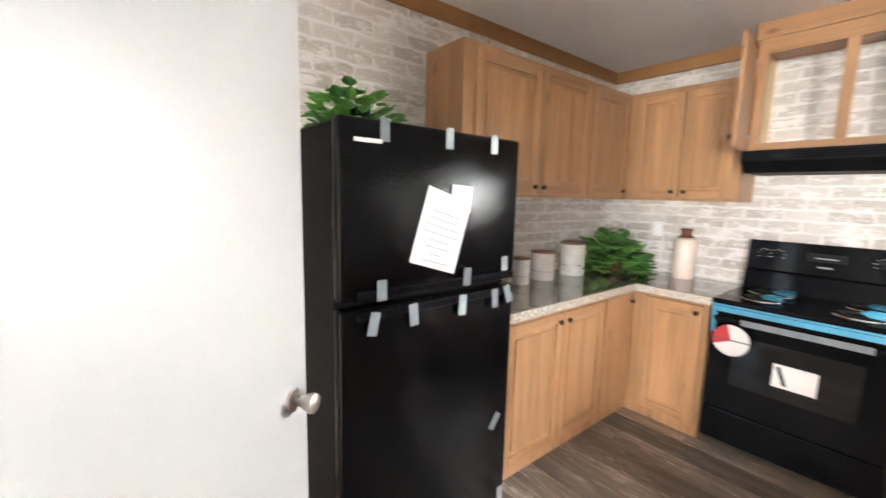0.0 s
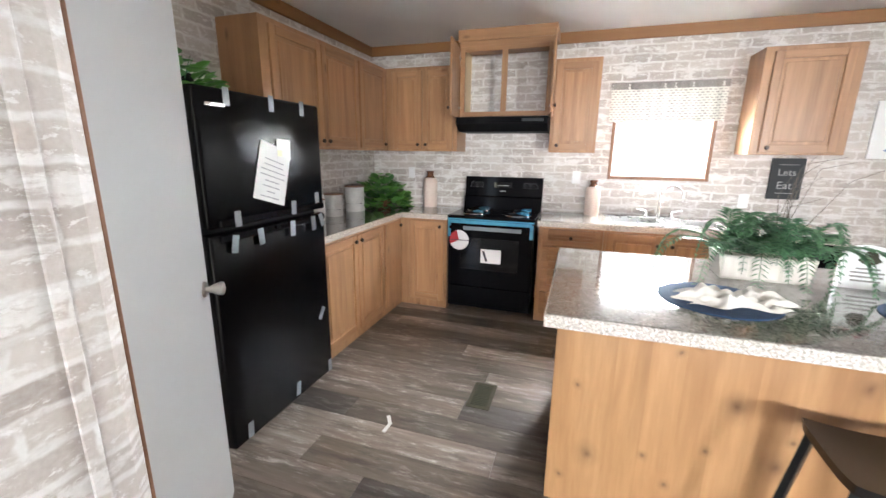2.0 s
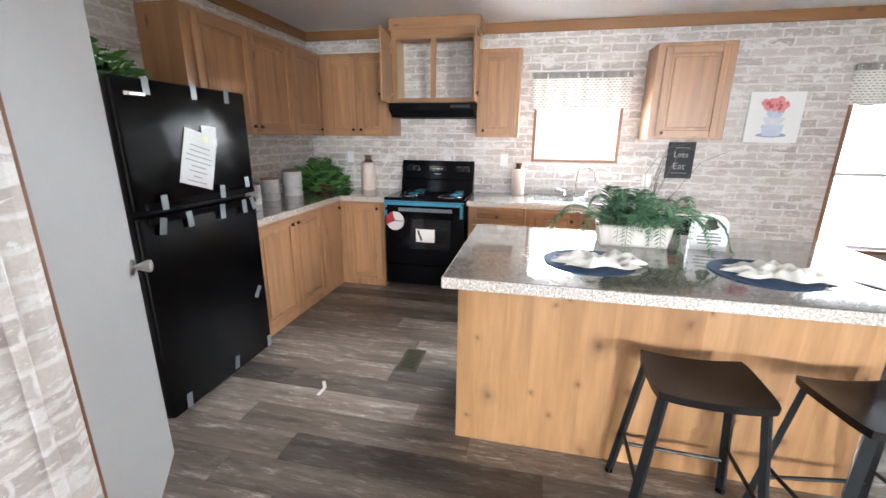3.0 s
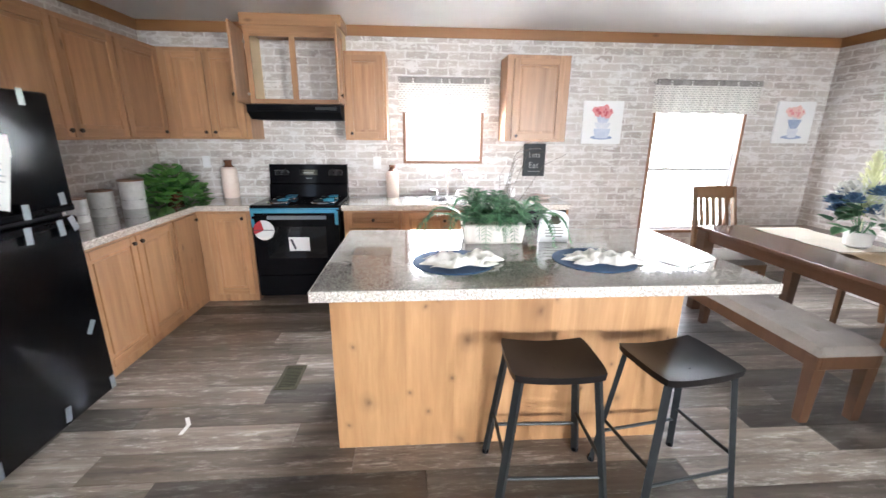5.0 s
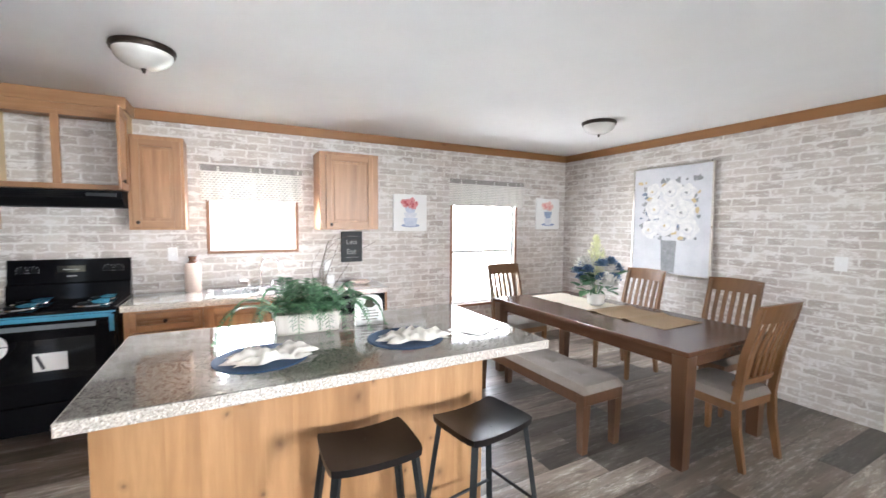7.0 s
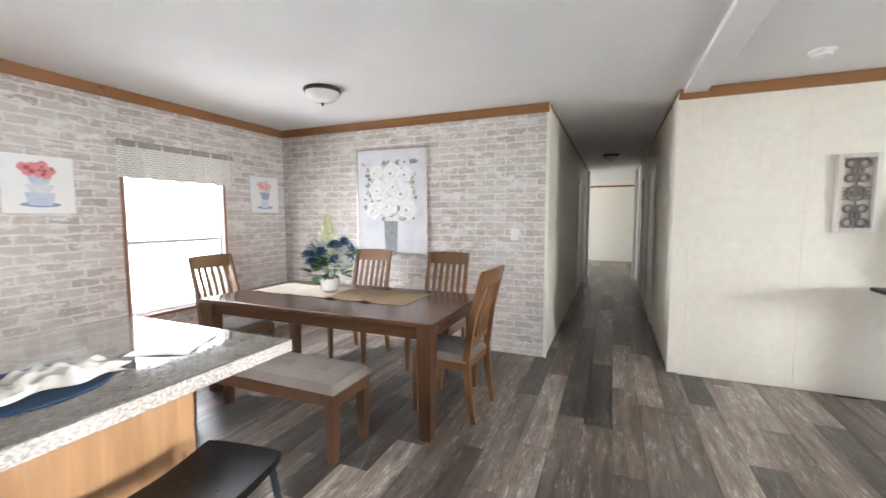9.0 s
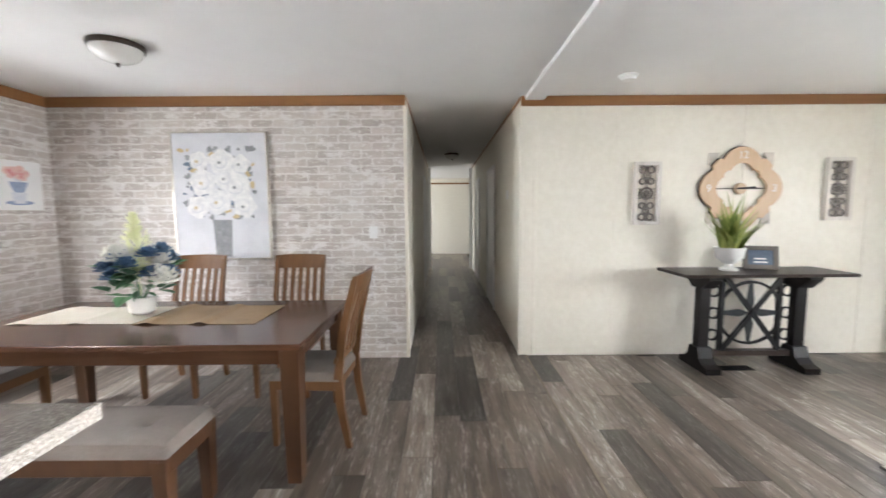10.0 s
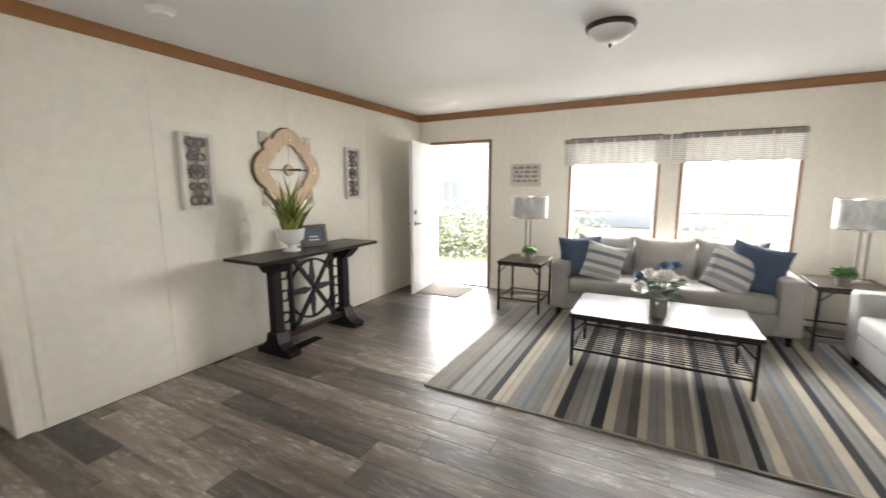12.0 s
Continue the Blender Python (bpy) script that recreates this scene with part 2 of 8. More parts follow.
def valance_cloth(name, along, k=1.0, thin=0.004):
    """Thin grey-and-white printed cloth that lets daylight through."""
    m, n, l, b = tree(name)
    tc, sep, com = n.new("ShaderNodeTexCoord"), n.new("ShaderNodeSeparateXYZ"), n.new("ShaderNodeCombineXYZ")
    l.new(tc.outputs["Object"], sep.inputs[0])
    l.new(sep.outputs[along], com.inputs[0])
    l.new(sep.outputs[2], com.inputs[1])
    t = n.new("ShaderNodeTexBrick")
    l.new(com.outputs[0], t.inputs["Vector"])
    for key, v in (("Scale", 1.0), ("Mortar Size", 0.006), ("Brick Width", 0.036), ("Row Height", 0.021)):
        t.inputs[key].default_value = v
    t.inputs["Color1"].default_value, t.inputs["Color2"].default_value, t.inputs["Mortar"].default_value = (0.50 * k, 0.485 * k, 0.45 * k, 1), (0.34 * k, 0.325 * k, 0.30 * k, 1), (0.72 * k, 0.70 * k, 0.65 * k, 1)
    l.new(t.outputs["Color"], b.inputs["Base Color"])
    b.inputs["Roughness"].default_value = 0.9
    tr, mx = n.new("ShaderNodeBsdfTranslucent"), n.new("ShaderNodeMixShader")
    l.new(t.outputs["Color"], tr.inputs[0])
    mx.inputs[0].default_value = thin
    l.new(b.outputs[0], mx.inputs[1])
    l.new(tr.outputs[0], mx.inputs[2])
    l.new(mx.outputs[0], n["Material Output"].inputs[0])
    return m


def glass(name, tint=(1, 1, 1), rough=0.0):
    m, n, l, b = tree(name)
    b.inputs["Base Color"].default_value = (*tint, 1)
    b.inputs["Transmission Weight"].default_value, b.inputs["Roughness"].default_value, b.inputs["IOR"].default_value = 1.0, rough, 1.45
    return m


def leafy(name, c1, c2):
    m, n, l, b = tree(name)
    g = n.new("ShaderNodeNewGeometry")
    l.new(ramp(n, l, g.outputs["Random Per Island"], [(0.0, c2), (1.0, c1)]), b.inputs["Base Color"])
    b.inputs["Roughness"].default_value, b.inputs["Subsurface Weight"].default_value = 0.45, 0.0
    return m


BRICK_X, BRICK_Y = brick_paper("brick_print_x", 0), brick_paper("brick_print_y", 1)
CREAM = plain("cream_vinyl", (0.80, 0.765, 0.68), (0.72, 0.68, 0.59), 18, 0.5, 0, 0.08, 90)
CEIL = plain("ceiling_paint", (0.80, 0.79, 0.785), (0.76, 0.75, 0.745), 3, 0.85, 0, 0.25, 140)
# white utility door; weaker light on it is put into a grey colour
LEAF_PAINT = plain("dimmed_white_door_paint", (0.38, 0.38, 0.375), (0.36, 0.36, 0.355), 2, 0.4, 0, 0.05, 40)
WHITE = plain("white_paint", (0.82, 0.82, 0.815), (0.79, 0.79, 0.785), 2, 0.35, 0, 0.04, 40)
VINYL = plain("white_vinyl", (0.80, 0.80, 0.79), (0.74, 0.74, 0.73), 4, 0.35)
TRIM_X = wood("trim_wood_x", (0.32, 0.155, 0.055), (0.21, 0.095, 0.03), "x", 0.45, True, 14, False)
TRIM_Y = wood("trim_wood_y", (0.32, 0.155, 0.055), (0.21, 0.095, 0.03), "y", 0.45, True, 14, False)
CASING = wood("casing_wood", (0.25, 0.118, 0.058), (0.17, 0.078, 0.038), "z", 0.45, False)
CAB = wood("cabinet_wood", (0.48, 0.270, 0.135), (0.235, 0.114, 0.053), "z", 0.36)
CAB_X = wood("cabinet_wood_x", (0.48, 0.270, 0.135), (0.235, 0.114, 0.053), "x", 0.36)
CAB_Y = wood("cabinet_wood_y", (0.48, 0.270, 0.135), (0.235, 0.114, 0.053), "y", 0.36)
PALE = wood("bare_pine", (0.72, 0.58, 0.36), (0.62, 0.47, 0.27), "z", 0.55, False)
PLANK, PLANK_REST = plank_wood("plank_floor"), plank_wood("plank_floor_far", True)
# one speckle at two gains: darker tops, paler edges
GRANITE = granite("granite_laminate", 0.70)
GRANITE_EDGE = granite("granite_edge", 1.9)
BLACK = plain("black_enamel", (0.006, 0.006, 0.007), (0.004, 0.004, 0.005), 60, 0.09, 0, 0.0, 90, spec=0.10)
BLACK_TEX = plain("black_pebbled_door", (0.003, 0.003, 0.0035), (0.002, 0.002, 0.0025), 90, 0.15, 0, 0.28, 110, spec=0.13)
BLACK_MATT = plain("black_matt", (0.007, 0.007, 0.008), (0.005, 0.005, 0.006), 60, 0.5, spec=0.06)
BLACK_GLASS = plain("black_glass", (0.006, 0.007, 0.008), (0.005, 0.005, 0.006), 4, 0.06)
STEEL = plain("steel", (0.62, 0.62, 0.61), (0.55, 0.55, 0.54), 12, 0.28, 1.0)
CHROME = plain("chrome", (0.8, 0.8, 0.8), (0.75, 0.75, 0.75), 8, 0.12, 1.0)
NICKEL = plain("nickel", (0.58, 0.55, 0.51), (0.52, 0.5, 0.47), 20, 0.3, 1.0)
BRONZE = plain("dark_bronze", (0.05, 0.035, 0.025), (0.035, 0.025, 0.02), 20, 0.38, 0.7)
IRON = plain("dark_iron", (0.010, 0.0095, 0.0095), (0.006, 0.006, 0.006), 20, 0.45, 0.0, spec=0.25)
GUNMETAL = plain("gunmetal", (0.032, 0.037, 0.039), (0.021, 0.024, 0.026), 20, 0.4, 0.3)
STOOL = wood("stool_seat", (0.011, 0.009, 0.0085), (0.006, 0.005, 0.005), "x", 0.34, False, spec=0.3)
TABLE = wood("table_wood_x", (0.092, 0.045, 0.026), (0.055, 0.027, 0.016), "x", 0.2, False)
TABLE_Z = wood("table_wood_z", (0.088, 0.041, 0.018), (0.048, 0.021, 0.010), "z", 0.34, False)
CHAIR = wood("chair_wood", (0.19, 0.092, 0.036), (0.11, 0.051, 0.019), "z", 0.34, False)
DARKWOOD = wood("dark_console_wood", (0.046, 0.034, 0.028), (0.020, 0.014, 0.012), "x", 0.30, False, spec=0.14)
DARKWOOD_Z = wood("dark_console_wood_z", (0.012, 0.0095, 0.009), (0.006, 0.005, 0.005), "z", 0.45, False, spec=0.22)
LINEN = fabric("beige_upholstery", (0.215, 0.185, 0.16), (0.135, 0.115, 0.098))
SOFA = fabric("grey_sofa_cloth", (0.35, 0.335, 0.315), (0.26, 0.25, 0.235))
SOFA_PALE = fabric("pale_armchair_cloth", (0.44, 0.44, 0.435), (0.36, 0.36, 0.355))
BLUE = fabric("navy_cushion_cloth", (0.068, 0.100, 0.155), (0.038, 0.06, 0.10))
NAVY = fabric("navy_woven_mat", (0.02, 0.065, 0.15), (0.012, 0.042, 0.10), 160)
NAPKIN = fabric("cream_cloth", (0.74, 0.71, 0.65), (0.66, 0.63, 0.57), 120)
BURLAP = fabric("tan_runner_cloth", (0.38, 0.265, 0.145), (0.27, 0.18, 0.095), 130)
BURLAP_PALE = fabric("pale_runner_cloth", (0.70, 0.64, 0.54), (0.58, 0.51, 0.41), 130)
CERAMIC = plain("white_ceramic", (0.80, 0.79, 0.77), (0.72, 0.71, 0.69), 10, 0.2)
CROCK = plain("weathered_white_tin", (0.80, 0.79, 0.765), (0.56, 0.55, 0.525), 11, 0.5, 0, 0.1)
STONEWARE = plain("cream_stoneware", (0.76, 0.64, 0.56), (0.66, 0.53, 0.45), 9, 0.35)
BROWN_GLAZE = plain("brown_glaze", (0.16, 0.065, 0.03), (0.09, 0.035, 0.018), 15, 0.25)
PAPER = plain("white_paper", (0.82, 0.82, 0.81), (0.78, 0.78, 0.77), 3, 0.7)
TAPE = plain("grey_tape", (0.20, 0.225, 0.245), (0.15, 0.17, 0.19), 30, 0.35)
SOFT_INK = plain("faded_ink", (0.42, 0.42, 0.44), (0.36, 0.36, 0.38), 30, 0.8)
INK = plain("dark_ink", (0.06, 0.06, 0.07), (0.05, 0.05, 0.06), 10, 0.7)
BLUE_FILM = plain("blue_film", (0.05, 0.24, 0.40), (0.09, 0.34, 0.50), 25, 0.25)
RED = plain("red_print", (0.55, 0.03, 0.04), (0.45, 0.02, 0.03), 10, 0.5)
GREEN_VENT = plain("olive_metal", (0.075, 0.072, 0.042), (0.05, 0.048, 0.03), 20, 0.5, 0.0, spec=0.25)
SLATE = plain("chalkboard", (0.035, 0.04, 0.045), (0.022, 0.026, 0.03), 9, 0.7)
CHALK = plain("chalk", (0.42, 0.43, 0.43), (0.26, 0.27, 0.27), 60, 0.9)
IVY = leafy("ivy_leaf", (0.15, 0.38, 0.065), (0.035, 0.125, 0.025))
FERN = leafy("fern_leaf", (0.13, 0.29, 0.135), (0.035, 0.11, 0.055))
GRASSY = leafy("grass_blade", (0.42, 0.45, 0.13), (0.15, 0.23, 0.045))
BLUE_PETAL = leafy("blue_petal", (0.11, 0.22, 0.37), (0.03, 0.065, 0.15))
WHITE_PETAL = leafy("white_petal", (0.86, 0.85, 0.80), (0.76, 0.75, 0.69))
YELLOW_PETAL = leafy("pale_yellow_plume", (0.88, 0.88, 0.62), (0.78, 0.80, 0.48))
WEATHERED = wood("whitewashed_wood", (0.66, 0.62, 0.56), (0.44, 0.39, 0.34), "x", 0.7, False)
CHALKY = wood("chalky_white_wood", (0.78, 0.75, 0.70), (0.56, 0.51, 0.46), "z", 0.75, False)
CLOCKWOOD = wood("natural_wood", (0.60, 0.44, 0.29), (0.50, 0.34, 0.21), "z", 0.5, False)
SHADE_CLEAR = glass("clear_glass_shade", (0.96, 0.97, 0.97), 0.02)
PANE = glass("window_glass")
FROST = plain("frosted_glass_bowl", (0.78, 0.77, 0.74), (0.72, 0.71, 0.68), 6, 0.22)
LEAD = plain("grey_plaque", (0.30, 0.28, 0.26), (0.2, 0.19, 0.18), 20, 0.6)
SUBFLOOR = plain("plank_joint", (0.03, 0.026, 0.023), (0.02, 0.018, 0.016), 10, 0.7)
# ground colour lightened to stand in for overexposed daylight outdoors
EARTH = plain("paled_grass_ground", (0.34, 0.35, 0.24), (0.44, 0.40, 0.31), 0.6, 0.95, 0, 0.3, 25)
CONCRETE = plain("concrete_step", (0.45, 0.44, 0.42), (0.36, 0.35, 0.33), 5, 0.85, 0, 0.2)
SIDING = plain("white_siding", (0.80, 0.80, 0.79), (0.75, 0.75, 0.74), 2, 0.6)
# roof painted pale in place of the washed-out daylight outside
ROOF = plain("paled_metal_roof", (0.55, 0.55, 0.55), (0.48, 0.48, 0.48), 3, 0.9)
DOORMAT = fabric("tan_doormat", (0.36, 0.31, 0.24), (0.27, 0.225, 0.17))


# ---- building tools ----
def box(bm, x0, y0, z0, x1, y1, z1, bevel=0.0, m=None, seg=1):
    got = bmesh.ops.create_cube(bm, size=1.0)["verts"]
    mat = Matrix.Translation(((x0 + x1) / 2, (y0 + y1) / 2, (z0 + z1) / 2)) @ Matrix.Diagonal((abs(x1 - x0), abs(y1 - y0), abs(z1 - z0), 1))
    bmesh.ops.transform(bm, matrix=mat, verts=got)
    if bevel:
        edges = list({e for v in got for e in v.link_edges})
        out = bmesh.ops.bevel(bm, geom=edges, offset=bevel, segments=seg, affect="EDGES", profile=0.5)
        got = list({v for f in out["faces"] for v in f.verts} | {v for v in got if v.is_valid})
    if m is not None:
        bmesh.ops.transform(bm, matrix=m, verts=got)
    return bm


def rod(bm, a, b, r0, r1=None, n=10, caps=True):
    a, b = Vector(a), Vector(b)
    got = bmesh.ops.create_cone(bm, cap_ends=caps, segments=n, radius1=r0, radius2=r0 if r1 is None else r1, depth=(b - a).length)["verts"]
    bmesh.ops.transform(bm, matrix=Matrix.Translation((a + b) / 2) @ (b - a).to_track_quat("Z", "Y").to_matrix().to_4x4(), verts=got)
    return bm


def bar(bm, a, b, w, d, up=(0, 0, 1)):
    """A squared bar from a to b, w wide and d deep."""
    a, b = Vector(a), Vector(b)
    z = (b - a).normalized()
    x = Vector(up).cross(z)
    x = x.normalized() if x.length > 1e-4 else Vector((1, 0, 0))
    y = z.cross(x)
    got = bmesh.ops.create_cube(bm, size=1.0)["verts"]
    rot = Matrix((x, y, z)).transposed().to_4x4()
    bmesh.ops.transform(bm, matrix=Matrix.Translation((a + b) / 2) @ rot @ Matrix.Diagonal((w, d, (b - a).length, 1)), verts=got)
    return bm


def pipe(bm, pts, r, n=8):
    for a, b in zip(pts, pts[1:]):
        rod(bm, a, b, r, r, n)
        got = bmesh.ops.create_uvsphere(bm, u_segments=n, v_segments=6, radius=r)["verts"]
        bmesh.ops.translate(bm, verts=got, vec=Vector(b))
    return bm


def lathe(bm, profile, n=24, at=(0, 0, 0)):
    rings = [[bm.verts.new((at[0] + r * math.cos(2 * math.pi * i / n), at[1] + r * math.sin(2 * math.pi * i / n), at[2] + z)) for i in range(n)] for r, z in profile]
    for p, q in zip(rings, rings[1:]):
        for i in range(n):
            bm.faces.new((p[i], p[(i + 1) % n], q[(i + 1) % n], q[i]))
    bm.faces.new(rings[0][::-1])
    bm.faces.new(rings[-1])
    return bm


def prism(bm, outline, z0, z1, m=None):
    """A flat outline given thickness."""
    lo, hi = [bm.verts.new((x, y, z0)) for x, y in outline], [bm.verts.new((x, y, z1)) for x, y in outline]
    bm.faces.new(lo[::-1]), bm.faces.new(hi)
    k = len(outline)
    for i in range(k):
        bm.faces.new((lo[i], lo[(i + 1) % k], hi[(i + 1) % k], hi[i]))
    if m is not None:
        bmesh.ops.transform(bm, matrix=m, verts=lo + hi)
    return bm


def ring(bm, outer, inner, z0, z1, m=None):
    """A flat band between two outlines of as many points."""
    k = len(outer)
    vs = [[bm.verts.new((x, y, z)) for x, y in line] for line in (outer, inner) for z in (z0, z1)]
    ol, oh, il, ih = vs
    for i in range(k):
        j = (i + 1) % k
        bm.faces.new((oh[i], oh[j], ih[j], ih[i]))
        bm.faces.new((ol[j], ol[i], il[i], il[j]))
        bm.faces.new((ol[i], ol[j], oh[j], oh[i]))
        bm.faces.new((il[j], il[i], ih[i], ih[j]))
    if m is not None:
        bmesh.ops.transform(bm, matrix=m, verts=[v for q in vs for v in q])
    return bm


def link(name, bm, material, smooth=False):
    bmesh.ops.recalc_face_normals(bm, faces=bm.faces)
    me = bpy.data.meshes.new(name)
    for f in bm.faces:
        f.smooth = smooth
    bm.to_mesh(me)
    bm.free()
    me.materials.append(material)
    if smooth:
        me.set_sharp_from_angle(angle=radians(40))
    return new(name, me)


def part(name, bm, material, parent, label="", smooth=False):
    ob = link(name, bm, material, smooth)
    ob.parent = parent
    if label:
        tagged(ob, label)
    return ob


def thing(name, m, label, category, group=""):
    ob = new(name)
    ob.empty_display_size = 0.1
    ob.matrix_basis = m
    return tagged(ob, label, category, group)


def solo(name, bm, material, label, category, group="", smooth=False, m=None):
    ob = link(name, bm, material, smooth)
    if m is not None:
        ob.matrix_basis = m
    return tagged(ob, label, category, group)


def fixed(name, bm, material, label, category="wall", smooth=False):
    return tagged(link(name, bm, material, smooth), label, category, kind="structure")


def one(*a, **k):
    return box(bmesh.new(), *a, **k)


def lettering(parent, text, m, size, material, name="numeral"):
    cu = bpy.data.curves.new(name, "FONT")
    cu.body, cu.size, cu.extrude, cu.align_x, cu.align_y = text, size, 0.0012, "CENTER", "CENTER"
    tmp = bpy.data.objects.new(name, cu)
    me = bpy.data.meshes.new_from_object(tmp)
    bpy.data.objects.remove(tmp)
    me.materials.clear()
    me.materials.append(material)
    ob = new(name, me)
    ob.parent, ob.matrix_basis = parent, m
    return ob


# ---- structure ----
def walled(name, material, label, boxes):
    bm = bmesh.new()
    for b in boxes:
        box(bm, *b)
    return fixed(name, bm, material, label)


W = 0.10
walled("wall_kitchen", BRICK_Y, "wall panelled in whitewashed brick print", [
    (KX, 1.0 * DY, -0.02, KX + W, -4.0, TOP), (KX, -4.0, -0.02, KX + W, -2.99, 0.49), (KX, -4.0, 2.02, KX + W, -2.99, TOP),
    (KX, -2.99, -0.02, KX + W, -1.20, TOP), (KX, -1.20, -0.02, KX + W, -0.40, 1.24), (KX, -1.20, 2.02, KX + W, -0.40, TOP), (KX, -0.40, -0.02, KX + W, LY + W, TOP)])
walled("wall_cabinets", BRICK_X, "wall panelled in whitewashed brick print behind the refrigerator", [(NX - W, LY, -0.02, KX, LY + W, TOP)])
walled("wall_dining", BRICK_X, "dining end wall in whitewashed brick print", [(HX1 + 0.004, DY - W, -0.02, KX + W, DY, TOP)])
walled("wall_entry_brick", BRICK_X, "near wall in whitewashed brick print beside the utility door", [(FX, NY, -0.02, NX - 0.035, NY + W, TOP)])
# bevel shaped so a narrow strip shows from the camera
bm = bmesh.new()
prism(bm, [(NX - 0.035, NY), (NX, NY + 0.022), (NX, NY + W), (NX - 0.035, NY + W)], -0.02, TOP)
fixed("wall_corner_strip", bm, BRICK_X, "corner strip in brick print, bevelled to fit the camera's view", "trim")
walled("wall_utility", BRICK_Y, "wall with the utility doorway", [(NX - W, NY + W + 0.72, -0.02, NX, LY, TOP), (NX - W, NY + W, 2.05, NX, NY + W + 0.72, TOP)])
walled("wall_living", CREAM, "living room wall in cream vinyl panels", [(FX - W, SY - W, -0.02, HX0 - 0.004, SY, TOP)])
walled("wall_front", CREAM, "front wall in cream vinyl panels", [
    (FX - W, SY, -0.02, FX, -4.70, TOP), (FX - W, -4.70, 2.07, FX, -3.80, TOP), (FX - W, -3.80, -0.02, FX, -2.70, TOP), (FX - W, -2.70, -0.02, FX, -1.68, 0.49),
    (FX - W, -2.70, 2.02, FX, -1.68, TOP), (FX - W, -1.68, -0.02, FX, -1.48, TOP), (FX - W, -1.48, -0.02, FX, -0.42, 0.49), (FX - W, -1.48, 2.02, FX, -0.42, TOP), (FX - W, -0.42, -0.02, FX, NY + W, TOP)])
walled("wall_hall_east", CREAM, "hall wall in cream vinyl panels", [(HX1, HEND, -0.02, HX1 + W, DY + 0.006 - W, TOP), (HX1 - 0.004, DY - W, -0.02, HX1 + 0.004, DY + 0.004, TOP)])
walled("wall_hall_west", CREAM, "hall wall in cream vinyl panels", [(HX0 - W, HEND, -0.02, HX0, SY - W, TOP), (HX0 - 0.004, SY - W, -0.02, HX0 + 0.004, SY + 0.003, TOP)])
# the opening in the far side wall is added, unseen, for the bedroom lamp
walled("wall_bedroom", CREAM, "cream bedroom walls at the hall's end with an added lamp opening", [
    (-3.2, -14.6, -0.02, 3.2, -14.5, TOP), (-3.3, -14.6, -0.02, -3.2, HEND, TOP), (3.2, -14.6, -0.02, 3.3, -13.6, TOP), (3.2, -13.6, -0.02, 3.3, -12.2, 0.6), (3.2, -13.6, 2.1, 3.3, -12.2, TOP), (3.2, -12.2, -0.02, 3.3, HEND, TOP), (-3.3, HEND - W, -0.02, HX0 - W, HEND, TOP), (HX1 + W, HEND - W, -0.02, 3.3, HEND, TOP)])
bm = one(FX - W, -14.6, TOP, KX + W, LY + W, TOP + 0.1)
fixed("ceiling", bm, CEIL, "flat white textured ceiling", "ceiling")
bm = one(-1.13, SY, TOP - 0.04, -0.95, NY, TOP - 0.001, 0.005)
fixed("ceiling_beam", bm, CEIL, "shallow white boxed seam along the ceiling", "beam")
bm = one(FX - W, -14.6, -0.12, KX + W, LY + W, -0.0085)
floor = fixed("floor", bm, SUBFLOOR, "grey-brown wood plank vinyl floor", "floor")


def trim(name, material, b, label="honey-stained crown board under the ceiling"):
    fixed(name, one(*b, bevel=0.003), material, label, "trim")


TZ = TOP - 0.092
trim("crown_trim_kitchen_a", TRIM_Y, (KX - 0.02, DY, TZ, KX, 0.12, TOP))
trim("crown_trim_kitchen_b", TRIM_Y, (KX - 0.02, 0.94, TZ, KX, LY, TOP))
trim("crown_trim_cabinets", TRIM_X, (NX, LY - 0.02, TZ, KX - 0.02, LY, TOP))
trim("crown_trim_dining", TRIM_X, (HX1 - 0.004, DY + 0.001, TZ, KX - 0.02, DY + 0.02, TOP))
trim("crown_trim_living", TRIM_X, (FX, SY + 0.001, TZ, HX0 + 0.004, SY + 0.02, TOP - 0.001))
trim("crown_trim_front", TRIM_Y, (FX, SY + 0.02, TZ, FX + 0.02, NY - 0.02, TOP))
trim("crown_trim_entry", TRIM_X, (FX, NY - 0.02, TZ, NX, NY - 0.001, TOP))
for y in (-14.48,):
    trim("crown_trim_bedroom", TRIM_X, (-3.2, y - 0.02, TZ - 0.1, 3.2, y, TZ - 0.05))
for x0, x1 in ((HX0 + 0.001, HX0 + 0.014), (HX1 - 0.014, HX1 - 0.001)):
    trim("hall_ceiling_trim", TRIM_Y, (x0, HEND, TOP - 0.03, x1, SY - 0.01, TOP - 0.001), "thin dark batten at the hall ceiling")


def batten(name, material, b, label):
    fixed(name, one(*b, bevel=0.002), material, label, "trim")


for x in (-1.06, -1.84, -3.06, -4.28):
    batten("wall_batten", CREAM, (x - 0.017, SY, 0.0, x + 0.017, SY + 0.006, TZ), "cream seam batten on the panel wall")
for y in (-3.6, -0.1):
    batten("wall_batten", CREAM, (FX, y - 0.017, 2.08 if y < -3 else 0.0, FX + 0.006, y + 0.017, TZ), "cream seam batten on the panel wall")
for x in (0.95,):
    batten("wall_batten", BRICK_X, (x - 0.015, DY, 0.0, x + 0.015, DY + 0.004, TZ), "brick-print seam batten")
for x in (NX - 0.10, NX - 1.3):
    batten("wall_batten", BRICK_X, (x - 0.015, NY - 0.006, 0.0, x + 0.015, NY, TZ), "brick-print seam batten")
batten("corner_bead", CREAM, (HX1 - 0.012, DY - 0.02, 0.0, HX1 + 0.02, DY + 0.008, TZ), "cream corner moulding")
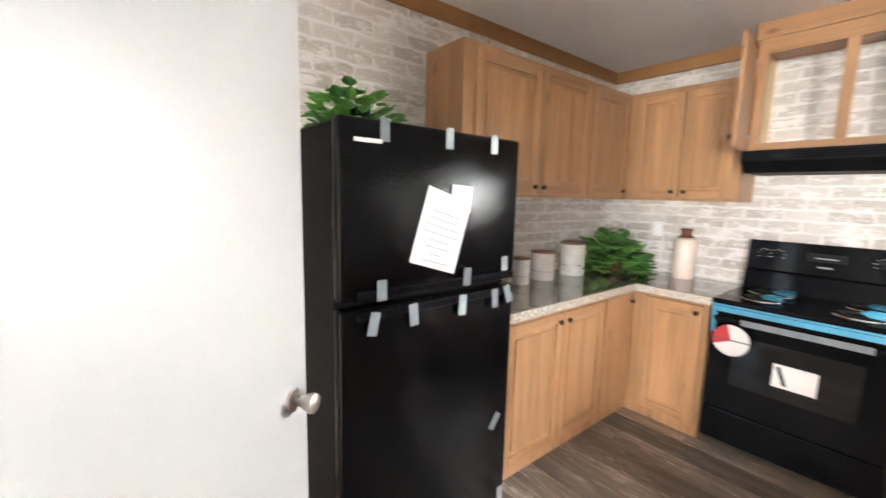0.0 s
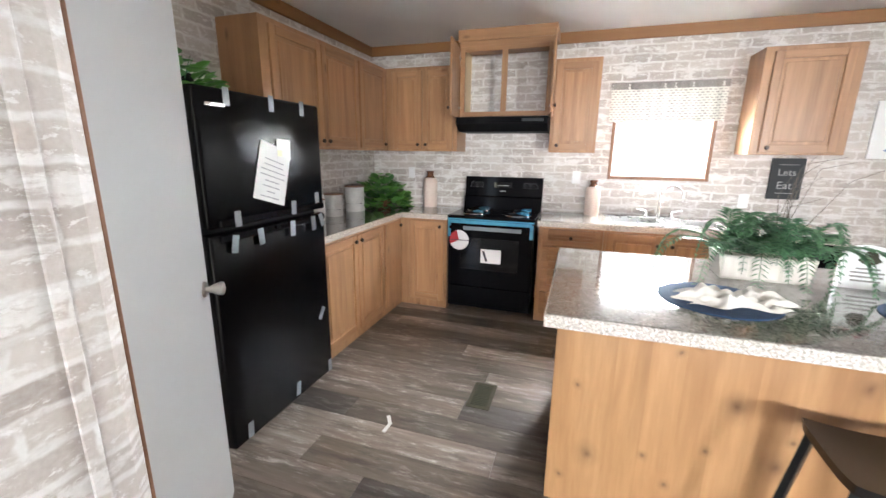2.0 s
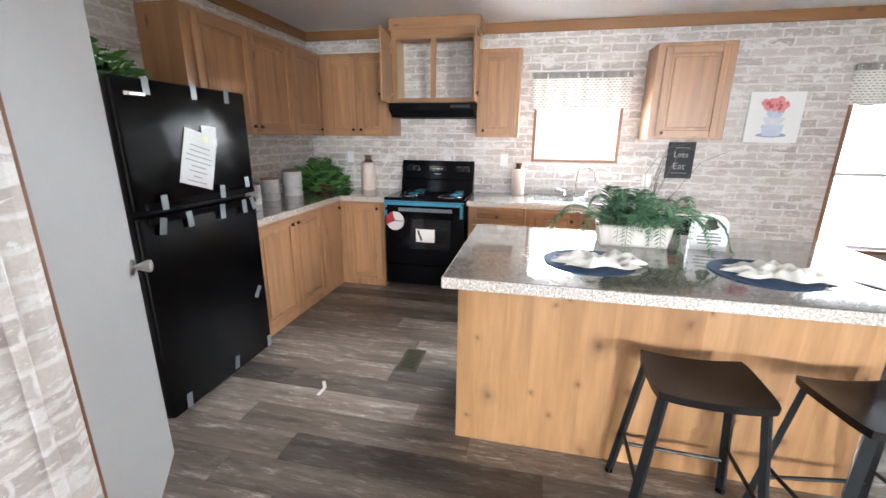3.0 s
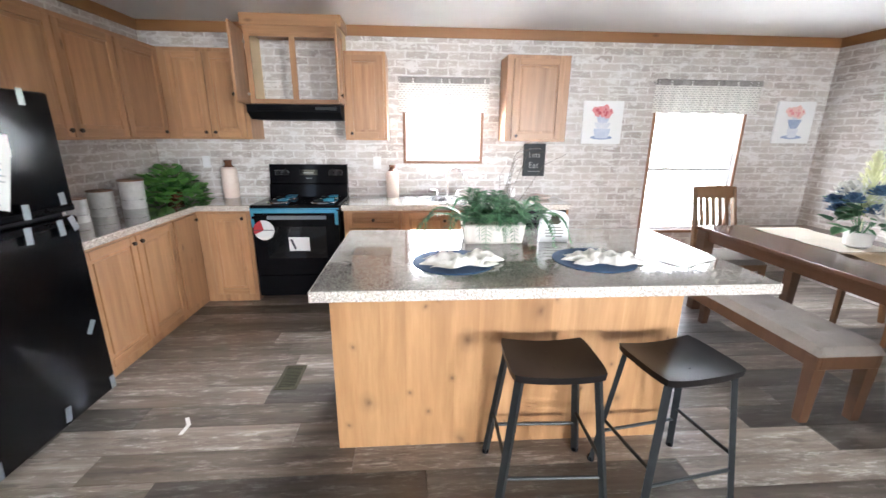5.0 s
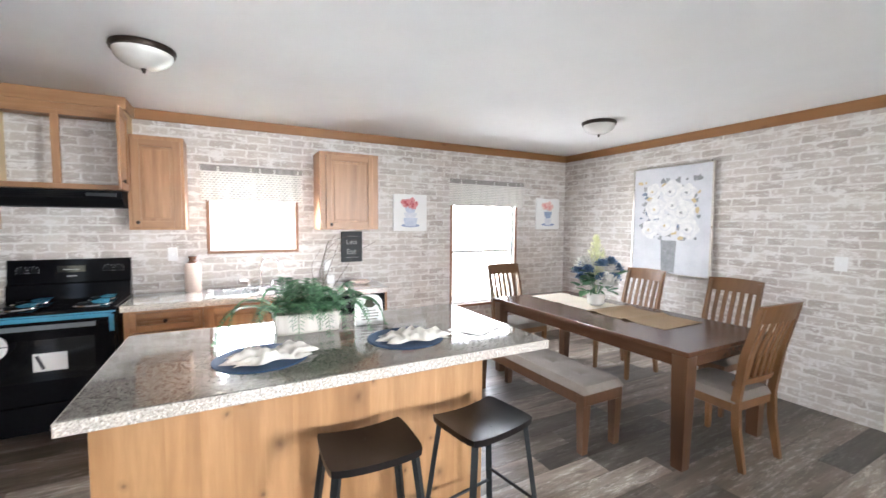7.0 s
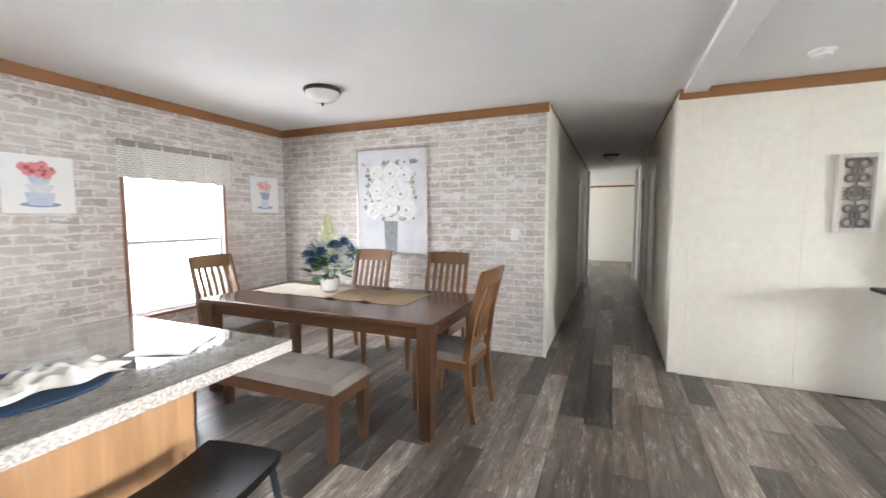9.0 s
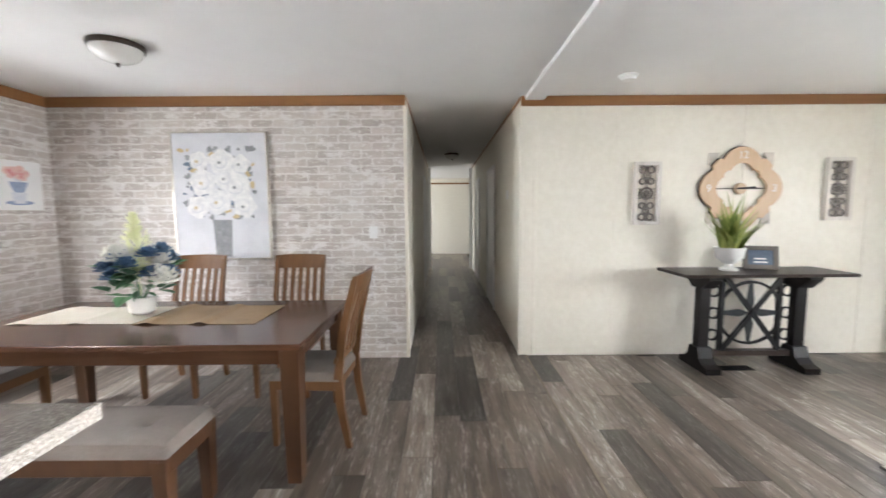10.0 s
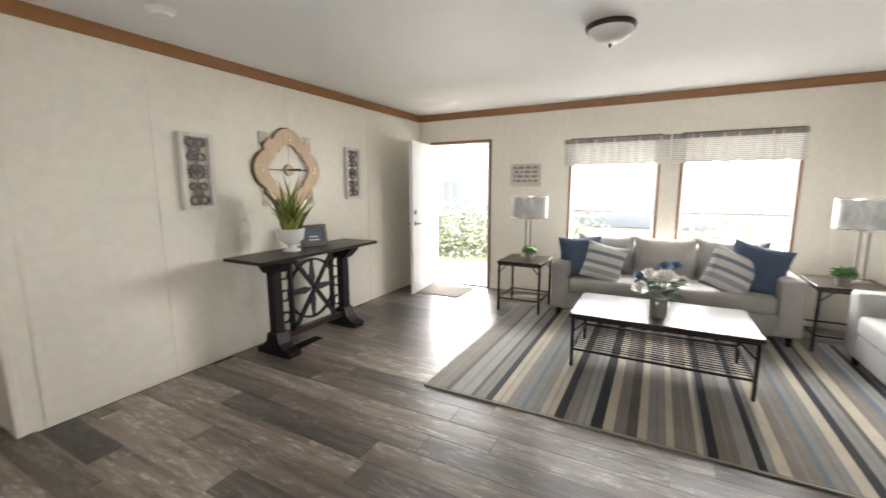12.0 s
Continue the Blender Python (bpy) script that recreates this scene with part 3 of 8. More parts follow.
batten("corner_bead", CREAM, (HX0 - 0.03, SY - 0.02, 0.0, HX0 + 0.008, SY + 0.008, TZ), "cream corner moulding")
batten("floor_seam", TABLE_Z, (-0.999, SY, -0.002, -0.981, NY, 0.003), "pale joint strip along the floor")
bpy.data.objects["floor_seam"].data.materials[0] = plain("joint_strip", (0.30, 0.25, 0.19), (0.20, 0.165, 0.13), 12, 0.5)
# hall side doors and end casing
for x, s, y0, y1 in ((HX1, -1, -9.3, -8.5), (HX0, 1, -9.9, -9.1), (HX0, 1, -7.6, -6.8), (HX1, -1, -10.85, -10.05)):
    d = thing("hall_door", pose(0, 0, 0), "closed white door in a white casing along the hall", "door", "doors along the hall")
    bm = bmesh.new()
    box(bm, x, y0 - 0.06, 0, x + s * 0.02, y0, 2.08, 0.003), box(bm, x, y1, 0, x + s * 0.02, y1 + 0.06, 2.08, 0.003), box(bm, x, y0, 2.02, x + s * 0.02, y1, 2.08, 0.003)
    part("door_casing", bm, WHITE, d)
    part("door_leaf", one(x, y0, 0.01, x + s * 0.008, y1, 2.02), WHITE, d)
bm = bmesh.new()
box(bm, HX0, HEND - 0.01, 0, HX0 + 0.07, HEND + 0.02, TOP - 0.03, 0.003), box(bm, HX1 - 0.07, HEND - 0.01, 0, HX1, HEND + 0.02, TOP - 0.03, 0.003)
fixed("hall_end_casing", bm, WHITE, "white casing round the bedroom opening", "trim")


# ---- windows and doors ----
def window(name, x, s, y0, y1, z0, z1, rail, casing, label):
    """A sash window in a wall across x; s points into the room."""
    w = tagged(new(name), label, "window", kind="structure")
    bm = bmesh.new()
    f = 0.035
    xa, xb = x - s * 0.075, x - s * 0.03
    for b in ((y0, z0, y0 + f, z1), (y1 - f, z0, y1, z1), (y0 + f, z0, y1 - f, z0 + f), (y0 + f, z1 - f, y1 - f, z1)):
        box(bm, xa, b[0], b[1], xb, b[2], b[3], 0.004)
    if rail:
        box(bm, xa, y0 + f, rail - 0.018, xb, y1 - f, rail + 0.018, 0.004)
    part("window_frame", bm, VINYL, w, "white vinyl sash")
    for a, b in (((z0 + f, rail - 0.018), (rail + 0.018, z1 - f)) if rail else ((z0 + f, z1 - f),)):
        p = part("pane", one(x - s * 0.055, y0 + f, a, x - s * 0.051, y1 - f, b), PANE, w)
        p.visible_shadow = False
    bm = bmesh.new()
    c = 0.028
    for b in ((y0 - c, z0 - c, y0, z1 + c), (y1, z0 - c, y1 + c, z1 + c), (y0, z0 - c, y1, z0), (y0, z1, y1, z1 + c)):
        box(bm, x, b[0], b[1], x + s * 0.012, b[2], b[3], 0.002)
    part("window_casing", bm, casing, w, "thin reddish-brown wood casing")
    bm = bmesh.new()
    for b in ((y0 - 0.0, z0, y0 + 0.004, z1), (y1 - 0.004, z0, y1, z1), (y0, z0, y1, z0 + 0.004)):
        box(bm, x - s * 0.03, b[0], b[1], x, b[2], b[3])
    part("window_sill", bm, VINYL, w)
    return w


window("window_1", KX, -1, -1.18, -0.425, 1.262, 2.02, None, CASING, "bright kitchen window over the sink")
window("window_2", KX, -1, -3.975, -3.01, 0.51, 2.02, 1.18, CASING, "tall bright sash window in the dining wall")
window("window_3", FX, 1, -2.68, -1.71, 0.51, 2.02, 1.15, CASING, "tall bright sash window behind the sofa")
window("window_4", FX, 1, -1.46, -0.44, 0.51, 2.02, 1.15, CASING, "tall bright sash window behind the sofa")
VAL_Y, VAL_DARK = valance_cloth("valance_cloth", 1), valance_cloth("taupe_valance_cloth", 1, 1.0, 0.018)
# darker cloth paints in the missing backlight along the valance tops
HEM_SHADE = fabric("valance_hem_shade", (0.38, 0.36, 0.34), (0.24, 0.22, 0.205), 90)


def valance(x, s, y0, y1, z0, z1, label, group):
    v = thing("valance", pose(x, 0, 0), label, "curtain", group)
    bm, n = bmesh.new(), int((y1 - y0) / 0.012)
    rows = []
    for k in range(7):
        z = z1 + (z0 - z1) * k / 6
        row = []
        for i in range(n + 1):
            y = y0 + (y1 - y0) * i / n
            amp = 0.004 + 0.010 * k / 6
            row.append(bm.verts.new((s * (0.035 + amp * math.sin(y * 62 + 1.3 * math.sin(y * 9))), y, z + (0.006 * math.sin(y * 31) if k == 6 else 0))))
        rows.append(row)
    for p, q in zip(rows, rows[1:]):
        for i in range(n):
            bm.faces.new((p[i], p[i + 1], q[i + 1], q[i]))
    part("cloth", bm, VAL_DARK if s > 0 else VAL_Y, v, smooth=True)
    # gathered top strip, darkened in colour where no daylight comes through
    bm, n = bmesh.new(), int((y1 - y0) / 0.01)
    rows = [[bm.verts.new((s * (0.0335 + dx + 0.0045 * math.sin(y0 * 60 + i * 0.9)), y0 + (y1 - y0) * i / n, z)) for i in range(n + 1)] for dx, z in ((0, z1 - 0.042), (0.007, z1 - 0.042), (0.009, z1 - 0.02), (0.006, z1 + 0.010), (0, z1 + 0.014))]
    for p, q in zip(rows, rows[1:]):
        for i in range(n):
            bm.faces.new((p[i], p[i + 1], q[i + 1], q[i]))
    part("rod_pocket", bm, HEM_SHADE, v, "gathered top hem, missing backlight put into its darker cloth", True)
    bm = one(s * 0.012, y0 - 0.005, z1 - 0.03, s * 0.03, y1 + 0.005, z1 - 0.012, 0.003)
    box(bm, 0, y0, z1 - 0.03, s * 0.03, y0 + 0.01, z1 - 0.012)
    box(bm, 0, y1 - 0.01, z1 - 0.03, s * 0.03, y1, z1 - 0.012)
    part("curtain_rod", bm, VINYL, v)


valance(KX, -1, -1.25, -0.36, 1.73, 2.045, "short grey-and-white checked valance over the sink window", "valances")
valance(KX, -1, -4.09, -2.95, 1.75, 2.065, "short grey-and-white checked valance over the dining window", "valances")
valance(FX, 1, -2.77, -1.60, 1.715, 2.02, "short grey patterned valance over the sofa window", "valances")
valance(FX, 1, -1.585, -0.40, 1.715, 2.02, "short grey patterned valance over the sofa window", "valances")

# utility door, ajar
d = tagged(new("door_1"), "plain white utility door standing ajar with a nickel knob", "door", kind="structure")
d.matrix_basis = pose(NX + 0.01, NY + 0.035, 0, 0, 0, 36)
LEAF = 0.70
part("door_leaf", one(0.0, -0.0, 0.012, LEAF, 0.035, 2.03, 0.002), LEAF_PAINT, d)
kn = bmesh.new()
for s, y in ((-1, 0.0), (1, 0.035)):
    rod(kn, (LEAF - 0.06, y, 0.95), (LEAF - 0.06, y + s * 0.008, 0.95), 0.031, 0.028, 20)
    rod(kn, (LEAF - 0.06, y, 0.95), (LEAF - 0.06, y + s * 0.035, 0.95), 0.011, 0.011, 14)
    tulip = lathe(bmesh.new(), [(0.012, 0.0), (0.013, 0.012), (0.021, 0.03), (0.0255, 0.044), (0.024, 0.052), (0.012, 0.057)], 22)
    bmesh.ops.transform(tulip, matrix=Matrix.Translation((LEAF - 0.06, y + s * 0.012, 0.95)) @ Matrix.Rotation(-s * math.pi / 2, 4, "X"), verts=tulip.verts)
    me = bpy.data.meshes.new("tulip")
    tulip.to_mesh(me)
    tulip.free()
    kn.from_mesh(me)
    bpy.data.meshes.remove(me)
part("door_knob", kn, NICKEL, d, "brushed nickel knob", True)
part("hinge_edge", one(-0.012, -0.004, 0.01, -0.001, 0.036, 2.04), CASING, d)
bm = bmesh.new()
box(bm, NX, NY + 0.022, 0, NX + 0.010, NY + 0.034, 2.1, 0.002), box(bm, NX, NY + W + 0.72, 0, NX + 0.012, NY + W + 0.77, 2.1, 0.002)
fixed("utility_casing", bm, CASING, "brown wood casing of the utility doorway", "trim")

# front door, open
d = tagged(new("door_2"), "white front door standing open with a nickel lever", "door", kind="structure")
d.matrix_basis = pose(FX + 0.01, -4.69, 0, 0, 0, 8)
part("door_leaf", one(0.0, -0.0, 0.015, 0.86, 0.042, 2.05, 0.003), WHITE, d)
bm = bmesh.new()
rod(bm, (0.79, 0.042, 0.97), (0.79, 0.05, 0.97), 0.032, 0.03, 20), rod(bm, (0.79, 0.05, 0.97), (0.79, 0.095, 0.97), 0.011, 0.011, 12), rod(bm, (0.795, 0.09, 0.97), (0.69, 0.09, 0.97), 0.01, 0.008, 12)
rod(bm, (0.79, 0.042, 1.12), (0.79, 0.06, 1.12), 0.03, 0.027, 20)
rod(bm, (0.79, 0.0, 0.97), (0.79, -0.05, 0.97), 0.011, 0.011, 12), rod(bm, (0.795, -0.05, 0.97), (0.69, -0.05, 0.97), 0.01, 0.008, 12)
part("door_handle", bm, plain("satin_nickel", (0.30, 0.285, 0.27), (0.24, 0.23, 0.215), 20, 0.4, 0.9), d, "nickel lever and deadbolt", True)
bm = bmesh.new()
for b in ((-4.735, 0, -4.70, 2.105), (-3.80, 0, -3.765, 2.105), (-4.70, 2.07, -3.80, 2.105)):
    box(bm, FX, b[0], b[1], FX + 0.014, b[2], b[3], 0.003)
part("door_casing", bm, CASING, d, "brown wood casing")
for o in d.children:
    if o.name.startswith("door_casing"):
        o.matrix_parent_inverse = d.matrix_basis.inverted()
bm = bmesh.new()
for b in ((-4.70, 0.02, -4.68, 2.07), (-3.82, 0.02, -3.80, 2.07), (-4.68, 2.05, -3.82, 2.07)):
    box(bm, FX - W, b[0], b[1], FX, b[2], b[3], 0.003)
box(bm, FX - W - 0.03, -4.70, -0.005, FX, -3.80, 0.02, 0.004)
fixed("front_door_jamb", bm, VINYL, "white jamb and sill of the front door", "trim")


# ---- kitchen cabinets ----
def knob(bm, x, y, z, nrm):
    a = Vector((x, y, z))
    nrm = Vector(nrm)
    rod(bm, a, a + nrm * 0.016, 0.005, 0.005, 10)
    rod(bm, a + nrm * 0.012, a + nrm * 0.024, 0.015, 0.013, 14)


def panel_door(parent, axis, face, a0, a1, z0, z1, s, knob_at=None, material=None, name="door", flat=False):
    """A raised-panel door on a front across x or y; s points out of the cabinet. knob_at: (along, height)."""
    bm = bmesh.new()
    t, fr = 0.019, min(0.055, (a1 - a0) * 0.22, (z1 - z0) * 0.3)

    def put(u0, v0, u1, v1, d0, d1, bev=0.003):
        if axis == "x":
            box(bm, face + s * d0, u0, v0, face + s * d1, u1, v1, bev)
        else:
            box(bm, u0, face + s * d0, v0, u1, face + s * d1, v1, bev)
    g = 0.003
    u0, u1, v0, v1 = a0 + g, a1 - g, z0 + g, z1 - g
    if flat:
        put(u0, v0, u1, v1, 0, t)
        ob = part(name, bm, material or CAB, parent)
    else:
        put(u0 + fr, v0 + fr, u1 - fr, v1 - fr, 0, 0.007, 0)
        ob = part(name, bm, material or CAB, parent)
        flatwood = material or (CAB_Y if axis == "x" else CAB_X)
        for kind, q, w_ in (("stile", (u0, v0, u0 + fr, v1), material or CAB), ("stile", (u1 - fr, v0, u1, v1), material or CAB), ("rail", (u0 + fr, v0, u1 - fr, v0 + fr), flatwood), ("rail", (u0 + fr, v1 - fr, u1 - fr, v1), flatwood)):
            bm = bmesh.new()
            put(*q, 0, t)
            part(kind, bm, w_, ob)
        bm = bmesh.new()
        put(u0 + fr + 0.022, v0 + fr + 0.022, u1 - fr - 0.022, v1 - fr - 0.022, 0.0072, 0.014, 0.005)
        part("raised_panel", bm, material or CAB, ob)
    if knob_at:
        bm = bmesh.new()
        u, v = knob_at
        knob(bm, *((face + s * t, u, v) if axis == "x" else (u, face + s * t, v)), (s, 0, 0) if axis == "x" else (0, s, 0))
        part("knob", bm, BRONZE, ob, "dark bronze knob", True)
    return ob


ZU0, ZU1 = 1.465, 2.225


def upper(label, b, material=CAB):
    c = thing("wall_cabinet", pose(0, 0, 0), label, "cabinet", "wall cabinets")
    part("body", one(*b, bevel=0.002), material, c)
    return c


UF = 1.69
c = upper("honey-stained two-door wall cabinet beside the refrigerator", (1.53, UF, ZU0, 2.64, LY, ZU1))
panel_door(c, "y", UF, 1.60, 2.12, ZU0 + 0.015, ZU1 - 0.03, -1, (2.08, ZU0 + 0.06))
panel_door(c, "y", UF, 2.12, 2.64, ZU0 + 0.015, ZU1 - 0.03, -1, (2.16, ZU0 + 0.06))
c = upper("honey-stained corner wall cabinet", (2.645, UF, ZU0, KX, LY, ZU1))
panel_door(c, "y", UF, 2.66, 3.16, ZU0 + 0.015, ZU1 - 0.03, -1, (3.10, ZU0 + 0.06))
UX = 3.19
c = upper("honey-stained two-door wall cabinet beside the range hood", (UX, 0.965, ZU0, KX, UF - 0.002, ZU1))
panel_door(c, "x", UX, 1.31, 1.62, ZU0 + 0.015, ZU1 - 0.03, -1, (1.35, ZU0 + 0.06))
panel_door(c, "x", UX, 1.00, 1.31, ZU0 + 0.015, ZU1 - 0.03, -1, (1.27, ZU0 + 0.06))
c = upper("honey-stained single-door wall cabinet beside the sink window and hood", (UX, -0.26, ZU0, KX, 0.125, ZU1))
panel_door(c, "x", UX, -0.24, 0.10, ZU0 + 0.015, ZU1 - 0.03, -1, (0.06, ZU0 + 0.06))
c = upper("honey-stained single-door wall cabinet beside the sink window", (UX, -1.955, ZU0, KX, -1.365, ZU1))
panel_door(c, "x", UX, -1.90, -1.42, ZU0 + 0.015, ZU1 - 0.03, -1, (-1.47, ZU0 + 0.05))
# open cabinet over the hood: no back, its doors standing open
c = thing("wall_cabinet", pose(0, 0, 0), "honey-stained cabinet over the hood with both doors standing open", "cabinet", "wall cabinets")
HY0, HY1, HZ0, HZ1 = 0.13, 0.94, 1.775, TOP
part("side_panel", one(UX, HY0, HZ0, KX, HY0 + 0.018, HZ1), PALE, c)
part("side_panel", one(UX, HY1 - 0.018, HZ0, KX, HY1, HZ1), PALE, c)
part("bottom_panel", one(UX, HY0 + 0.018, HZ0, KX, HY1 - 0.018, HZ0 + 0.018), CAB_Y, c)
fx = UX - 0.019
for y0, y1, z0, z1 in ((HY0, HY0 + 0.045, HZ0, 2.36), (HY1 - 0.045, HY1, HZ0, 2.36), (0.515, 0.565, HZ0 + 0.04, 2.32)):
    part("stile", one(fx, y0, z0, UX, y1, z1, 0.002), CAB, c)
for z0, z1 in ((HZ0, HZ0 + 0.04), (2.32, 2.36)):
    part("rail", one(fx, HY0 + 0.045, z0, UX, HY1 - 0.045, z1, 0.002), CAB_Y, c)
bm = one(fx - 0.012, HY0 - 0.02, 2.405, KX, HY1 + 0.02, TOP - 0.002, 0.003)
box(bm, fx, HY0, 2.36, KX, HY1, 2.405)
part("top_board", bm, CAB_Y, c)
for y, turn, k in ((HY1 + 0.004, 1, "door"), (HY0 - 0.004, -1, "door")):
    ob = panel_door(c, "y", 0, 0, 0.39, 0, 0.60, -turn, None)
    ob.matrix_basis = pose(fx, y, 1.76, 0, 0, 180 + (7 if turn > 0 else 3))
    bm = bmesh.new()
    knob(bm, 0.35, -turn * 0.019, 0.06, (0, -turn, 0))
    part("knob", bm, BRONZE, ob, "dark bronze knob", True)
    for z in (0.08, 0.5):
        part("hinge", one(0.0, -0.012 if turn < 0 else 0.0, z, 0.05, 0.0 if turn < 0 else 0.012, z + 0.02, 0.002), NICKEL, ob, "steel hinge")

h = thing("range_hood", pose(0, 0, 0), "slim black range hood under the open cabinet", "range hood")
bm = bmesh.new()
prism(bm, [(KX - 0.45, 1.70), (KX - 0.45, 1.762), (KX - 0.001, 1.774), (KX - 0.001, 1.64), (KX - 0.36, 1.64)], HY0 + 0.005, HY1 - 0.005, Matrix(((1, 0, 0, 0), (0, 0, 1, 0), (0, 1, 0, 0), (0, 0, 0, 1))))
part("hood_body", bm, BLACK_MATT, h)
bm = bmesh.new()
for k in range(3):
    box(bm, KX - 0.456, HY0 + 0.10, 1.715 + k * 0.013, KX - 0.448, HY1 - 0.10, 1.722 + k * 0.013)
part("vent_slot", bm, BLACK, h)
part("switch_plate", one(KX - 0.457, HY0 + 0.04, 1.718, KX - 0.449, HY0 + 0.22, 1.745, 0.002), GUNMETAL, h, "grey switch plate")

BF, ZB, ZC = 1.42, 0.86, 0.905
BX = 2.90


def base(label, b, material=CAB):
    c = thing("base_cabinet", pose(0, 0, 0), label, "cabinet", "base cabinets")
    part("body", one(*b, bevel=0.002), material, c)
    return c


c = base("honey-stained two-door base cabinet beside the refrigerator", (1.56, BF, 0.0, 2.52, LY, ZB))
panel_door(c, "y", BF, 1.60, 2.07, 0.07, ZB - 0.02, -1, (2.03, ZB - 0.07))
panel_door(c, "y", BF, 2.07, 2.51, 0.07, ZB - 0.02, -1, (2.11, ZB - 0.07))
c = base("honey-stained corner base cabinet", (2.525, BF, 0.0, KX, LY, ZB))
panel_door(c, "y", BF, 2.53, 2.87, 0.07, ZB - 0.02, -1, (2.83, ZB - 0.07), flat=True)
c = base("honey-stained single-door base cabinet beside the range", (BX, 0.955, 0.0, KX, BF - 0.002, ZB))
panel_door(c, "x", BX, 0.98, 1.33, 0.07, ZB - 0.02, -1, (1.02, ZB - 0.07))
c = base("honey-stained base cabinet with a stack of drawers", (BX, -0.38, 0.0, KX, 0.135, ZB))
for z0, z1 in ((0.70, 0.84), (0.50, 0.69), (0.29, 0.49), (0.07, 0.28)):
    panel_door(c, "x", BX, -0.36, 0.10, z0, z1, -1, (-0.13, (z0 + z1) / 2), CAB_Y, "drawer")
c = base("honey-stained sink base cabinet with two doors", (BX, -1.28, 0.0, KX, -0.383, 0.72))
part("front_rail", one(BX, -1.28, 0.72, BX + 0.02, -0.383, ZB), CAB_Y, c)
panel_door(c, "x", BX, -0.82, -0.40, 0.07, ZB - 0.02, -1, (-0.78, ZB - 0.10))
panel_door(c, "x", BX, -1.26, -0.84, 0.07, ZB - 0.02, -1, (-0.88, ZB - 0.10))
d = thing("dishwasher", pose(0, 0, 0), "black built-in dishwasher under the worktop", "dishwasher")
part("wooden_side", one(BX, -1.945, 0, KX, -1.925, ZB, 0.002), CAB, d, "honey-stained end panel")
part("tub", one(BX + 0.05, -1.92, 0.0, KX, -1.285, ZB), BLACK_MATT, d)
part("door", one(BX - 0.01, -1.917, 0.10, BX + 0.045, -1.288, 0.72, 0.006), BLACK, d)
part("control_panel", one(BX - 0.02, -1.917, 0.725, BX + 0.045, -1.288, 0.855, 0.006), BLACK, d)
part("handle", one(BX - 0.045, -1.80, 0.74, BX - 0.022, -1.40, 0.765, 0.004), GUNMETAL, d)

# worktops with a light speckled edge
w = thing("worktop", pose(0, 0, 0), "glossy grey speckled laminate worktop along the cabinet corner", "worktop")
bm = bmesh.new()
prism(bm, [(1.565, LY - 0.001), (1.565, BF - 0.018), (BX - 0.018, BF - 0.018), (BX - 0.018, 0.945), (KX - 0.001, 0.945), (KX - 0.001, LY - 0.001)], ZB + 0.001, ZC)
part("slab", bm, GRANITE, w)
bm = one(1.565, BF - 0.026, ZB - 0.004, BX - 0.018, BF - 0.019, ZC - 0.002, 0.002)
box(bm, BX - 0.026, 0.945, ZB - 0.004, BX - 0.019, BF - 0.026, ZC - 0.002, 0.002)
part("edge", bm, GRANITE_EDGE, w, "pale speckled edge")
SKX0, SKX1, SKY0, SKY1 = 2.985, 3.40, -1.26, -0.42
w = thing("worktop", pose(0, 0, 0), "glossy grey speckled laminate worktop round the sink", "worktop")
bm = bmesh.new()
YA, YB = -1.96, 0.15
for b in ((BX - 0.018, YA, KX - 0.001, SKY0), (BX - 0.018, SKY1, KX - 0.001, YB), (BX - 0.018, SKY0, SKX0, SKY1), (SKX1, SKY0, KX - 0.001, SKY1)):
    box(bm, b[0], b[1], ZB + 0.001, b[2], b[3], ZC)
bmesh.ops.remove_doubles(bm, verts=bm.verts, dist=0.0005)
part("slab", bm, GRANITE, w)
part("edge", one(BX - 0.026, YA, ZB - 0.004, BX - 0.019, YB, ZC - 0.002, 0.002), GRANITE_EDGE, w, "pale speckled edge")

s = thing("kitchen_sink", pose(0, 0, 0), "double-bowl stainless steel drop-in sink", "sink")
bm = bmesh.new()
mid = (SKY0 + SKY1) / 2
r = 0.025
for b in ((SKX0 - r, SKY0 - r, SKX0 + 0.02, SKY1 + r), (SKX1 - 0.05, SKY0 - r, SKX1 + r, SKY1 + r), (SKX0 + 0.02, SKY0 - r, SKX1 - 0.05, SKY0 + 0.02), (SKX0 + 0.02, SKY1 - 0.02, SKX1 - 0.05, SKY1 + r), (SKX0 + 0.02, mid - 0.018, SKX1 - 0.05, mid + 0.018)):
    box(bm, b[0], b[1], ZC, b[2], b[3], ZC + 0.008, 0.003)
part("rim", bm, STEEL, s)
for y0, y1 in ((SKY0 + 0.018, mid - 0.016), (mid + 0.016, SKY1 - 0.018)):
    bm = bmesh.new()
    x0, x1, z0 = SKX0 + 0.018, SKX1 - 0.048, ZC - 0.16
    box(bm, x0, y0, z0 - 0.004, x1, y1, z0), box(bm, x0, y0, z0, x0 + 0.004, y1, ZC + 0.002), box(bm, x1 - 0.004, y0, z0, x1, y1, ZC + 0.002)
    box(bm, x0, y0, z0, x1, y0 + 0.004, ZC + 0.002), box(bm, x0, y1 - 0.004, z0, x1, y1, ZC + 0.002)
    bowl = part("bowl", bm, STEEL, s)
    bm = bmesh.new()
    rod(bm, ((x0 + x1) / 2, (y0 + y1) / 2, z0), ((x0 + x1) / 2, (y0 + y1) / 2, z0 + 0.006), 0.045, 0.04, 20)
    part("drain", bm, CHROME, bowl)
f = thing("faucet", pose(3.375, -0.84, ZC + 0.008), "chrome gooseneck faucet with two lever handles", "faucet")
bm = bmesh.new()
